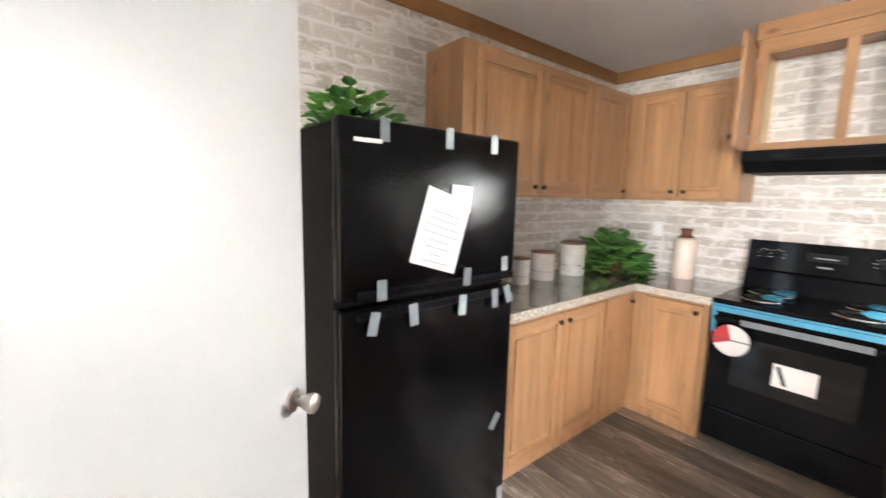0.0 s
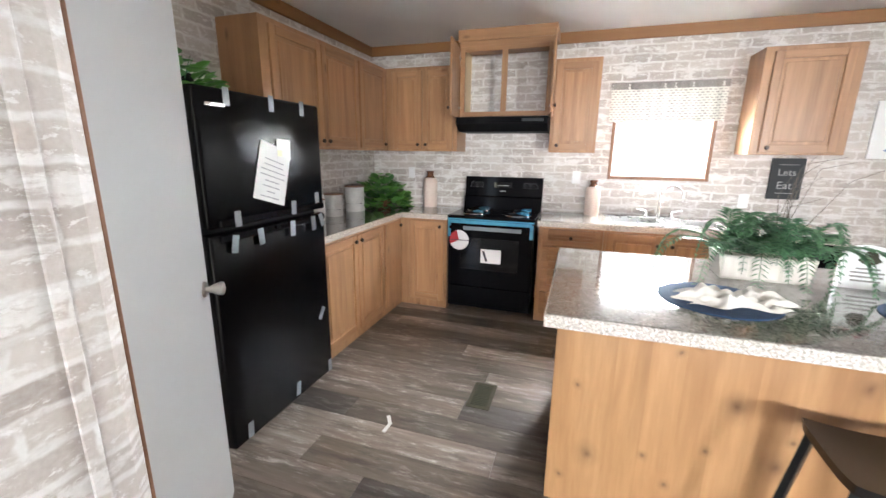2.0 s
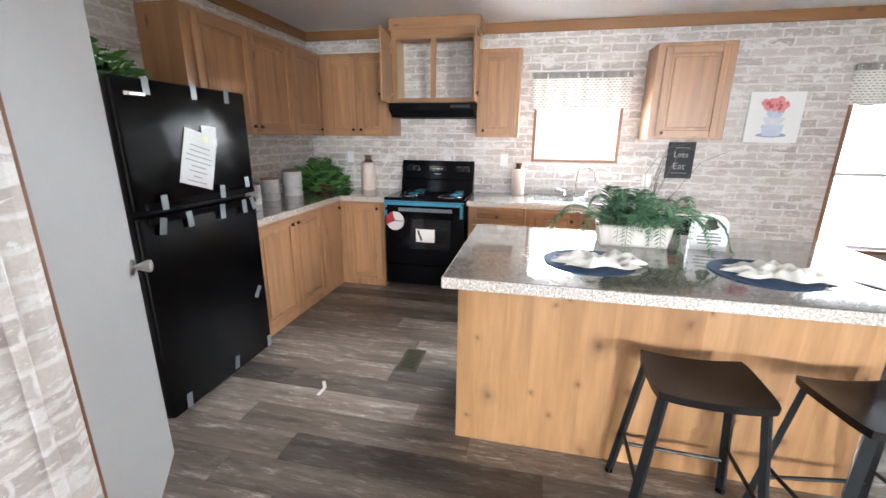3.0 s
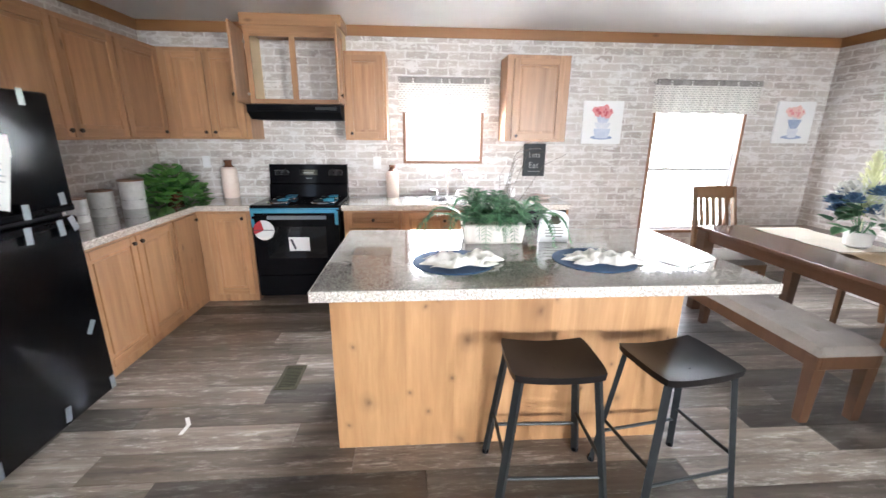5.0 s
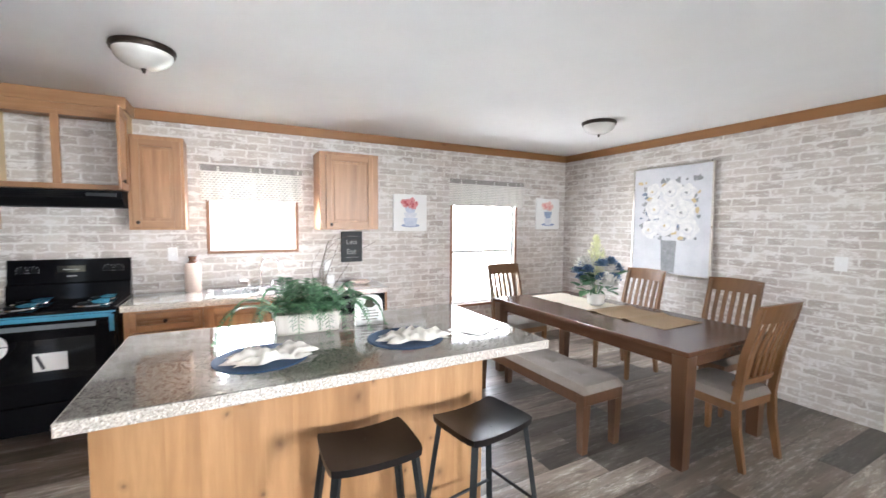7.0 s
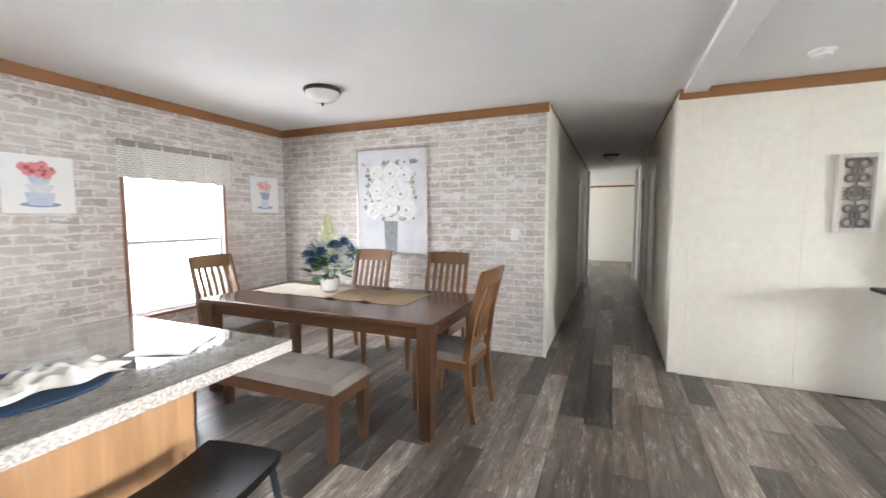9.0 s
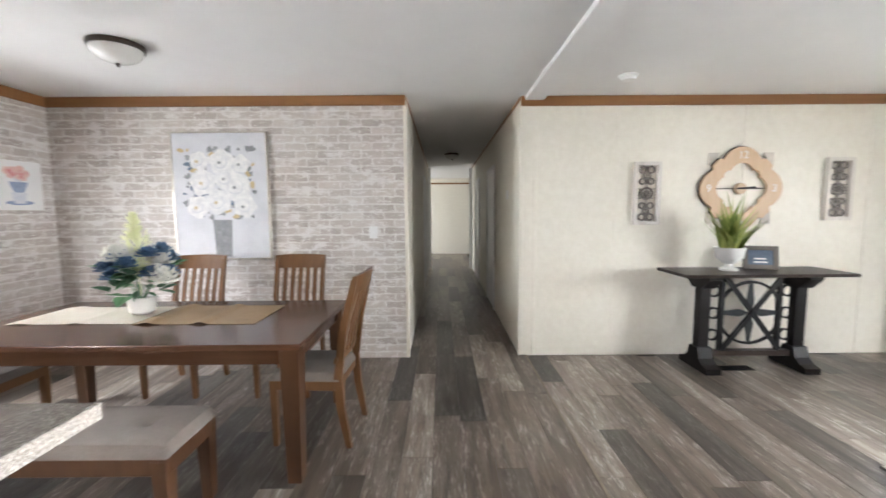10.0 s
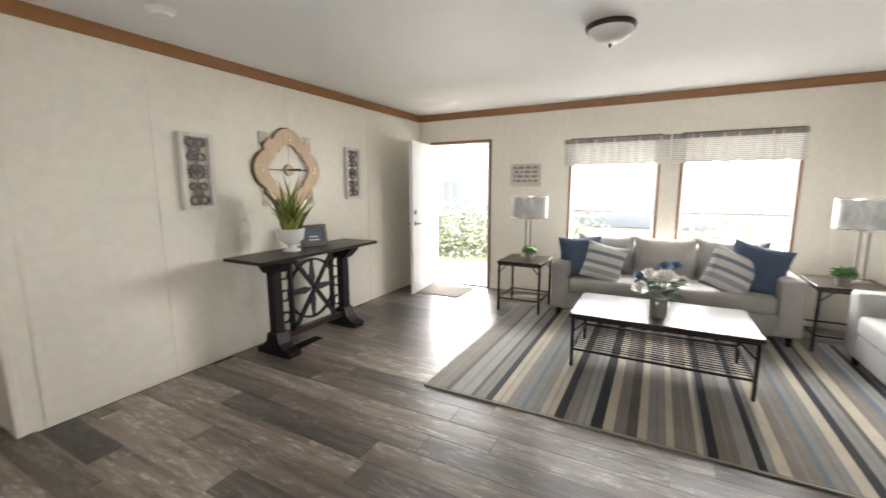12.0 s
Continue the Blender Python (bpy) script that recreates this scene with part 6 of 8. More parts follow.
prism(bm, [(-3.9, 3.0), (3.9, 3.0), (0, 4.6)], -9.3, 9.3, Matrix(((1, 0, 0, 0), (0, 0, 1, 0), (0, 1, 0, 0), (0, 0, 0, 1))))
part("roof", bm, ROOF, hs)
for y in (-6.0, -1.5, 1.2, 5.5):
    # glass painted pale to stand in for the outdoor glare over it
    wi = part("window", one(3.5, y - 0.55, 1.1, 3.54, y + 0.55, 2.3), plain("paled_window_glass", (0.62, 0.65, 0.68), (0.55, 0.58, 0.61), 2, 0.2), hs)
    bm = bmesh.new()
    for b in ((y - 0.62, 1.03, y - 0.55, 2.37), (y + 0.55, 1.03, y + 0.62, 2.37), (y - 0.55, 1.03, y + 0.55, 1.1), (y - 0.55, 2.3, y + 0.55, 2.37), (y - 0.03, 1.1, y + 0.03, 2.3)):
        box(bm, 3.5, b[0], b[1], 3.57, b[2], b[3])
    part("frame", bm, VINYL, wi)

# ---- plants ----
def leaf(bm, at, way, size, droop=0.3, heart=True):
    """One pointed leaf, folded along its middle."""
    z = Vector(way).normalized()
    x = z.orthogonal().normalized() if abs(z.z) > 0.95 else Vector((0, 0, 1)).cross(z).normalized()
    n = z.cross(x)
    pts = ((0, 0.0, 0), (0.42, 0.16, 0.1), (0.46, 0.42, 0.08), (0.22, 0.78, 0), (0, 1.0, -droop * 0.5), (-0.22, 0.78, 0), (-0.46, 0.42, 0.08), (-0.42, 0.16, 0.1)) if heart else ((0, 0, 0), (0.16, 0.4, 0.03), (0, 1.0, -droop), (-0.16, 0.4, 0.03))
    vs = [bm.verts.new(Vector(at) + size * (x * a + z * b + n * c)) for a, b, c in pts]
    k = len(vs)
    bm.faces.new(vs[:k // 2 + 1])
    bm.faces.new([vs[0]] + vs[k // 2:])


def ivy(bm, count, rx, ry, rz, size, seed, up=0.25):
    rng = random.Random(seed)
    for _ in range(count):
        th, u = rng.uniform(0, 6.283), rng.random() ** 0.5
        h = rng.uniform(0, 1)
        p = Vector((rx * u * math.cos(th), ry * u * math.sin(th), rz * h * (1.05 - 0.75 * u * u)))
        w = Vector((math.cos(th) + rng.uniform(-0.6, 0.6), math.sin(th) + rng.uniform(-0.6, 0.6), up + rng.uniform(-0.5, 0.6)))
        leaf(bm, p, w, size * rng.uniform(0.6, 1.15))
    return bm


def stems(bm, n, rx, ry, rz, seed, r=0.0018):
    rng = random.Random(seed)
    for _ in range(n):
        th = rng.uniform(0, 6.283)
        u = rng.uniform(0.2, 0.95)
        rod(bm, (0, 0, 0.0), (rx * u * math.cos(th), ry * u * math.sin(th), rz * rng.uniform(0.4, 0.95)), r, r, 5)
    return bm


p = thing("ivy_plant", pose(0.90, 1.60, RZ), "trailing green ivy plant on top of the refrigerator", "plant")
bm = bmesh.new()
lathe(bm, [(0.05, 0), (0.065, 0.08), (0.058, 0.08), (0.05, 0.07)], 16)
part("pot", bm, BLACK_MATT, p, smooth=True)
part("leaves", ivy(bmesh.new(), 120, 0.15, 0.13, 0.17, 0.066, 3, 0.5), IVY, p)
part("stem", stems(bmesh.new(), 30, 0.14, 0.12, 0.17, 3), FERN, p)
p = thing("ivy_plant", pose(3.16, 1.72, ZC), "bushy green ivy plant in the worktop corner", "plant")
bm = bmesh.new()
lathe(bm, [(0.06, 0), (0.08, 0.09), (0.072, 0.09), (0.06, 0.08)], 16)
part("pot", bm, BROWN_GLAZE, p, smooth=True)
bm = ivy(bmesh.new(), 250, 0.31, 0.26, 0.31, 0.104, 5, 0.36)
bmesh.ops.translate(bm, verts=bm.verts, vec=(0, 0, 0.012))
part("leaves", bm, IVY, p)
part("stem", stems(bmesh.new(), 40, 0.24, 0.22, 0.32, 5), FERN, p)


def canister(x, y, r, h, lab):
    c = thing("canister", pose(x, y, ZC), lab, "canister", "canisters on the worktop")
    bm = bmesh.new()
    lathe(bm, [(r * 0.97, 0), (r, 0.006), (r, h * 0.91), (r * 0.96, h * 0.92)], 28)
    body = part("body", bm, CROCK, c, smooth=True)
    bm = bmesh.new()
    lathe(bm, [(r * 0.97, h * 0.92), (r * 1.05, h * 0.925), (r * 1.06, h * 0.945), (r * 1.05, h * 0.965), (r * 0.8, h * 0.975), (0.02, h * 0.98), (0.004, h * 0.98)], 28)
    part("lid", bm, CASING, c, "brown wooden lid", True)
    bm = bmesh.new()
    lathe(bm, [(r * 1.004, h * 0.30), (r * 1.012, h * 0.31), (r * 1.004, h * 0.32)], 28)
    part("band", bm, STEEL, body, "thin metal band", True)


canister(2.20, 1.84, 0.062, 0.175, "small weathered white lidded canister")
canister(2.45, 1.85, 0.078, 0.20, "medium weathered white lidded canister")
canister(2.79, 1.84, 0.088, 0.245, "large weathered white lidded canister")


def jug(x, y, s, lab):
    c = thing("stoneware_bottle", pose(x, y, ZC), lab, "bottle", "stoneware bottles")
    bm = bmesh.new()
    lathe(bm, [(0.066 * s, 0), (0.073 * s, 0.01), (0.074 * s, 0.25 * s), (0.067 * s, 0.285 * s), (0.045 * s, 0.30 * s)], 28)
    part("body", bm, STONEWARE, c, smooth=True)
    bm = bmesh.new()
    lathe(bm, [(0.052 * s, 0.297 * s), (0.035 * s, 0.315 * s), (0.03 * s, 0.325 * s), (0.033 * s, 0.345 * s), (0.04 * s, 0.35 * s), (0.038 * s, 0.362 * s), (0.02 * s, 0.364 * s)], 24)
    part("neck", bm, BROWN_GLAZE, c, "brown glazed neck", True)


jug(3.385, 1.30, 1.0, "cream stoneware bottle with a brown neck beside the range")
jug(3.40, -0.285, 0.88, "small cream stoneware bottle with a brown neck by the sink")


def plate(name, lab, b, slots):
    s = thing(name, pose(0, 0, 0), lab, "switch" if "switch" in name else "outlet", "wall plates")
    part("cover", one(*b, bevel=0.002), VINYL, s)
    for q in slots:
        part("toggle", one(*q, bevel=0.001), WHITE, s)


plate("light_switch", "white light switch plate on the brick-print wall", (0.45, DY, 1.175, 0.53, DY + 0.006, 1.29), [(0.484, DY + 0.006, 1.222, 0.496, DY + 0.014, 1.245)])
plate("light_switch", "white light switch plate beside the range", (KX - 0.006, -0.165, 1.18, KX, -0.09, 1.30), [(KX - 0.014, -0.133, 1.228, KX - 0.006, -0.122, 1.25)])
plate("power_outlet", "white power outlet over the worktop", (KX - 0.006, 1.515, 1.185, KX, 1.59, 1.30), [(KX - 0.009, 1.535, 1.205, KX - 0.006, 1.57, 1.235), (KX - 0.009, 1.535, 1.25, KX - 0.006, 1.57, 1.28)])
plate("power_outlet", "white power outlet near the canisters", (2.09, LY - 0.006, 1.17, 2.165, LY, 1.285), [(2.11, LY - 0.009, 1.19, 2.145, LY - 0.006, 1.22), (2.11, LY - 0.009, 1.235, 2.145, LY - 0.006, 1.265)])
plate("power_outlet", "white power outlet behind the dishwasher counter", (KX - 0.006, -1.53, 1.02, KX, -1.455, 1.135), [(KX - 0.009, -1.51, 1.04, KX - 0.006, -1.475, 1.07), (KX - 0.009, -1.51, 1.085, KX - 0.006, -1.475, 1.115)])
plate("light_switch", "white thermostat plate in the hall", (HX0, -5.72, 1.56, HX0 + 0.012, -5.60, 1.66), [(HX0 + 0.012, -5.67, 1.60, HX0 + 0.016, -5.65, 1.62)])
plate("power_outlet", "white power outlet low on the hall wall", (HX0, -7.05, 0.28, HX0 + 0.006, -6.975, 0.40), [(HX0 + 0.006, -7.03, 0.30, HX0 + 0.009, -6.995, 0.33), (HX0 + 0.006, -7.03, 0.345, HX0 + 0.009, -6.995, 0.375)])
plate("power_outlet", "white power outlet on the wall by the end table", (FX, -2.98, 0.30, FX + 0.006, -2.905, 0.415), [(FX + 0.006, -2.96, 0.32, FX + 0.009, -2.925, 0.35)])

b = thing("chalkboard", pose(KX - 0.012, -1.755, 1.275), "small hanging chalkboard with faint chalk lettering", "sign")
part("board", one(-0.006, -0.115, -0.165, 0.006, 0.115, 0.165, 0.002), SLATE, b)
lettering(b, "Lets", pose(-0.0065, 0.0, 0.05, 90, 0, -90), 0.075, CHALK, "chalk_word")
lettering(b, "Eat", pose(-0.0065, 0.005, -0.055, 90, 0, -90), 0.085, CHALK, "chalk_word")
bm = bmesh.new()
for z_ in (0.112, -0.118):
    box(bm, -0.0072, -0.07, z_, -0.006, 0.06, z_ + 0.004)
part("chalk_line", bm, CHALK, b, "faint chalk line")
bm = bmesh.new()
rod(bm, (-0.002, -0.09, 0.165), (0.004, 0, 0.20), 0.002, 0.002, 6), rod(bm, (-0.002, 0.09, 0.165), (0.004, 0, 0.20), 0.002, 0.002, 6)
part("cord", bm, BURLAP, b)
c = thing("cup", pose(3.36, -1.50, ZC), "small white cup on the worktop by the chalkboard", "cup")
bm = bmesh.new()
lathe(bm, [(0.03, 0), (0.04, 0.01), (0.042, 0.09), (0.038, 0.09), (0.034, 0.015), (0.005, 0.012)], 20)
part("bowl", bm, CERAMIC, c, smooth=True)
c = thing("tray", pose(3.25, -1.78, ZC), "small pale round dish on the worktop end", "dish")
bm = bmesh.new()
lathe(bm, [(0.06, 0), (0.10, 0.02), (0.105, 0.03), (0.095, 0.026), (0.05, 0.01), (0.004, 0.01)], 24)
part("dish", bm, STONEWARE, c, smooth=True)


# ---- on the island ----
def cloth_heap(bm, lx, ly, h, seed):
    """A loosely folded cloth: a crumpled sheet lying on the table."""
    rng = random.Random(seed)
    n1, n2 = 40, 26
    ph = [rng.uniform(0, 6.28) for _ in range(6)]
    g = []
    for a in range(n1 + 1):
        row = []
        for c in range(n2 + 1):
            u, v = -1 + 2 * a / n1, -1 + 2 * c / n2
            rim = max(0.0, 1 - max(abs(u), abs(v)) ** 6)
            z = 0.004 + h * rim * (0.45 + 0.25 * math.sin(5 * u + ph[0] + 2 * v) + 0.18 * math.sin(11 * v + ph[1] + 3 * u) + 0.12 * math.sin(17 * u + ph[2] - 6 * v))
            row.append(bm.verts.new((lx * u * (1 + 0.10 * math.sin(6 * v + ph[3])) * (0.72 + 0.28 * abs(math.cos(2.2 * v))), ly * v * (1 + 0.22 * math.sin(7 * u + ph[4])), max(z, 0.002))))
        g.append(row)
    for a in range(n1):
        for c in range(n2):
            bm.faces.new((g[a][c], g[a + 1][c], g[a + 1][c + 1], g[a][c + 1]))
    return bm


for y, sd, yaw in ((-0.70, 2, 96), (-1.42, 7, 84)):
    m = thing("placemat", pose(1.175, y, IZ), "round navy woven placemat on the island", "placemat", "placemats on the island")
    bm = bmesh.new()
    lathe(bm, [(0.205, 0), (0.207, 0.002), (0.205, 0.005), (0.02, 0.005)], 48)
    part("weave", bm, NAVY, m, smooth=True)
    bm = bmesh.new()
    for k_ in range(7):
        lathe(bm, [(0.055 + k_ * 0.024, 0.0048), (0.05 + k_ * 0.024, 0.0062), (0.045 + k_ * 0.024, 0.0048)], 48)
    part("braid", bm, NAVY, m, smooth=True)
    solo("napkin", cloth_heap(bmesh.new(), 0.20, 0.085, 0.055, sd), NAPKIN, "crumpled cream cloth napkin on a navy placemat", "napkin", "napkins on the island", True, pose(1.145, y - 0.04, IZ + 0.0065, 0, 0, yaw))

p = thing("fern_planter", pose(1.60, -0.97, IZ), "cream wooden box planter with a drooping green fern", "plant")
bm = bmesh.new()
for b in ((-0.085, -0.185, 0, -0.07, 0.185, 0.13), (0.07, -0.185, 0, 0.085, 0.185, 0.13), (-0.07, -0.185, 0, 0.07, -0.17, 0.13), (-0.07, 0.17, 0, 0.07, 0.185, 0.13), (-0.07, -0.17, 0, 0.07, 0.17, 0.09)):
    box(bm, *b, 0.002)
for v_ in bm.verts:
    v_.co.y *= 0.90 + 0.10 * v_.co.z / 0.13
for v_ in bm.verts:
    v_.co.z *= 0.85
pot = part("box", bm, plain("cream_planter_paint", (0.66, 0.62, 0.55), (0.54, 0.50, 0.43), 12, 0.6, 0, 0.1), p)
for y_ in (-0.115, 0.0, 0.115):
    part("slat", one(-0.090, y_ - 0.050, 0.010, -0.0855, y_ + 0.050, 0.104, 0.002), CHALKY, pot)
bm, st = bmesh.new(), bmesh.new()
rng = random.Random(31)


def frond(a0, th, ln, rise, drop, size):
    """One arching rib with paired leaflets that shrink to the tip."""
    out_, prev, steps = Vector((math.cos(th), math.sin(th), 0)), a0, 13
    side = Vector((-math.sin(th), math.cos(th), 0.0))
    for i_ in range(1, steps + 1):
        t_ = i_ / steps
        q = a0 + out_ * ln * math.sin(min(1.0, t_) * 1.45) + Vector((0, 0, rise * math.sin(t_ * 2.3) - drop * t_ ** 2.4))
        q.z = max(q.z, 0.016)
        rod(st, prev, q, 0.0016, 0.0016, 4, False)
        along = (q - prev).normalized()
        k_ = size * (1.15 - 0.75 * t_) * rng.uniform(0.85, 1.15)
        for s_ in (-1, 1):
            for d_ in (0.0, 0.5):
                leaf(bm, prev.lerp(q, d_), side * s_ + along * 0.55 + Vector((0, 0, rng.uniform(-0.1, 0.25))), k_, 0.15, False)
        prev = q


for k_ in range(24):
    frond(Vector((rng.uniform(-0.05, 0.05), rng.uniform(-0.15, 0.15), 0.115)), rng.uniform(0, 6.283), rng.uniform(0.12, 0.27), rng.uniform(0.08, 0.22), rng.uniform(0.06, 0.24), 0.074)
for y_, th, ln in ((0.13, 2.5, 0.30), (0.16, 1.9, 0.34), (0.05, 3.0, 0.20), (-0.05, 3.3, 0.21), (-0.10, 3.5, 0.22), (-0.14, 3.9, 0.26), (-0.16, 4.4, 0.30), (0.0, 0.2, 0.26), (-0.16, 5.2, 0.3), (0.15, 1.2, 0.28)):
    frond(Vector((-0.05 * (1 if 1.6 < th < 4.7 else -1), y_, 0.12)), th, ln, 0.12, 0.27, 0.068)
part("fronds", bm, FERN, p)
part("frond_ribs", st, FERN, p)
bm = bmesh.new()
for k_ in range(9):
    a0 = Vector((rng.uniform(-0.04, 0.04), rng.uniform(-0.16, 0.02), 0.10))
    a1 = a0 + Vector((rng.uniform(0.0, 0.2), rng.uniform(-0.30, 0.02), rng.uniform(0.22, 0.42)))
    a2 = a1 + Vector((rng.uniform(-0.03, 0.08), rng.uniform(-0.14, -0.02), rng.uniform(0.0, 0.10)))
    rod(bm, a0, a1, 0.002, 0.0014, 5), rod(bm, a1, a2, 0.0014, 0.0008, 5)
part("twig_spray", bm, plain("dry_twig", (0.13, 0.105, 0.085), (0.08, 0.065, 0.05), 30, 0.8), p, "thin dry twigs")

s = thing("table_sign", pose(1.56, -1.335, IZ, 0, 0, -6), "white rounded countertop sign with a small printed emblem", "sign")
bm = bmesh.new()
out = [(-0.085, 0), (0.085, 0), (0.085, 0.10), (0.078, 0.15)] + [(0.06 - 0.12 * i_ / 6, 0.175 + 0.01 * math.sin(math.pi * i_ / 6)) for i_ in range(7)] + [(-0.078, 0.15), (-0.085, 0.10)]
prism(bm, out, -0.02, 0.02, Matrix(((0, 0, 1, 0), (-1, 0, 0, 0), (0, 1, 0, 0), (0, 0, 0, 1))))
part("tent", bm, PAPER, s)
bm = bmesh.new()
for z, w_ in ((0.085, 0.04), (0.068, 0.055), (0.05, 0.055), (0.032, 0.048)):
    box(bm, -0.0212, -w_, z, -0.0201, w_, z + 0.008)
part("print", bm, LEAD, s, "lines of small grey print")
bm = bmesh.new()
prism(bm, [(-0.018, 0.108), (0.018, 0.108), (0.04, 0.125), (0.026, 0.138), (0.022, 0.158), (0.0, 0.172), (-0.022, 0.158), (-0.026, 0.138), (-0.04, 0.125)], 0.0201, 0.0212, Matrix(((0, 0, -1, 0), (-1, 0, 0, 0), (0, 1, 0, 0), (0, 0, 0, 1))))
part("emblem", bm, GREEN_VENT, s, "small house-shaped emblem")
bm = bmesh.new()
g = [[bm.verts.new((-0.15 + 0.3 * a / 12, -0.11 + 0.22 * c / 8, 0.0015 + 0.004 * math.sin(a * 0.6 + c * 0.5) ** 2)) for c in range(9)] for a in range(13)]
for a in range(12):
    for c in range(8):
        bm.faces.new((g[a][c], g[a + 1][c], g[a + 1][c + 1], g[a][c + 1]))
solo("paper_sheet", bm, PAPER, "loose white paper sheet on the island end", "paper", "", True, pose(1.18, -1.885, IZ, 0, 0, -62))

# ---- floor vents and scraps ----
def register(m, lx, ly, material, lab):
    v = thing("floor_vent", m, lab, "vent", "floor vents")
    bm = bmesh.new()
    for b in ((-lx, -ly, -lx + 0.02, ly), (lx - 0.02, -ly, lx, ly), (-lx + 0.02, -ly, lx - 0.02, -ly + 0.02), (-lx + 0.02, ly - 0.02, lx - 0.02, ly)):
        box(bm, b[0], b[1], 0.0, b[2], b[3], 0.006, 0.002)
    part("frame", bm, material, v)
    # black sheet stands in for the shade in the duct below
    part("backing", one(-lx + 0.02, -ly + 0.02, 0.0002, lx - 0.02, ly - 0.02, 0.0012), BLACK_MATT, v)
    n_ = 14
    for k_ in range(n_):
        x_ = -lx + 0.02 + (2 * lx - 0.04) * (k_ + 0.5) / n_
        part("slat", one(x_ - 0.004, -ly + 0.02, 0.0005, x_ + 0.004, ly - 0.02, 0.004), material, v)


register(pose(1.60, 0.30, 0.0), 0.135, 0.07, GREEN_VENT, "olive metal floor register in the kitchen")
register(pose(-2.80, -4.53, 0.0), 0.145, 0.055, BLACK_MATT, "dark metal floor register under the console")
bm = bmesh.new()
for a_, b_ in (((0, 0), (0.07, 0.02)), ((0.07, 0.02), (0.11, 0.075))):
    bar(bm, (*a_, 0.003), (*b_, 0.006), 0.02, 0.002)
solo("tape_scrap", bm, PAPER, "crumpled white tape scrap on the kitchen floor", "scrap", "", False, pose(1.10, 0.72, 0.001, 0, 0, -20))

# ---- dining details ----
r = thing("table_runner", pose(0, 0, TZT), "tan and cream burlap table runner", "table runner")


def cloth_strip(x0, x1, y0, y1, seed, lift):
    bm, n1, n2 = bmesh.new(), 44, 10
    g = [[bm.verts.new((x0 + (x1 - x0) * a / n1, y0 + (y1 - y0) * c / n2, 0.002 + lift * math.exp(-((a / n1 - 0.88) / 0.06) ** 2) * (0.7 + 0.3 * math.sin(c)) + 0.6 * lift * math.exp(-((a / n1 - 0.45) / 0.05) ** 2) + 0.0015 * math.sin(a * 1.1 + seed) ** 2)) for c in range(n2 + 1)] for a in range(n1 + 1)]
    for a in range(n1):
        for c in range(n2):
            bm.faces.new((g[a][c], g[a + 1][c], g[a + 1][c + 1], g[a][c + 1]))
    return bm


part("tan_half", cloth_strip(0.96, 1.70, -3.86, -3.38, 1, 0.022), BURLAP, r, "tan burlap", True)
part("pale_half", cloth_strip(1.705, 2.48, -3.84, -3.40, 2, 0.010), BURLAP_PALE, r, "cream burlap", True)


def blossom(bm, at, rad, n, seed):
    """A rounded bloom: cupped petals in five rings."""
    rng = random.Random(seed)
    for lay_ in range(5):
        el = -0.15 + 0.36 * lay_
        for k_ in range(max(4, n - lay_)):
            th = 6.283 * (k_ + 0.5 * lay_) / max(4, n - lay_) + seed
            w_ = Vector((math.cos(th) * math.cos(el), math.sin(th) * math.cos(el), math.sin(el)))
            leaf(bm, Vector(at) + w_ * rad * 0.25, w_ + Vector((0, 0, 0.25)), rad * 0.8 * rng.uniform(0.9, 1.1), -0.4)


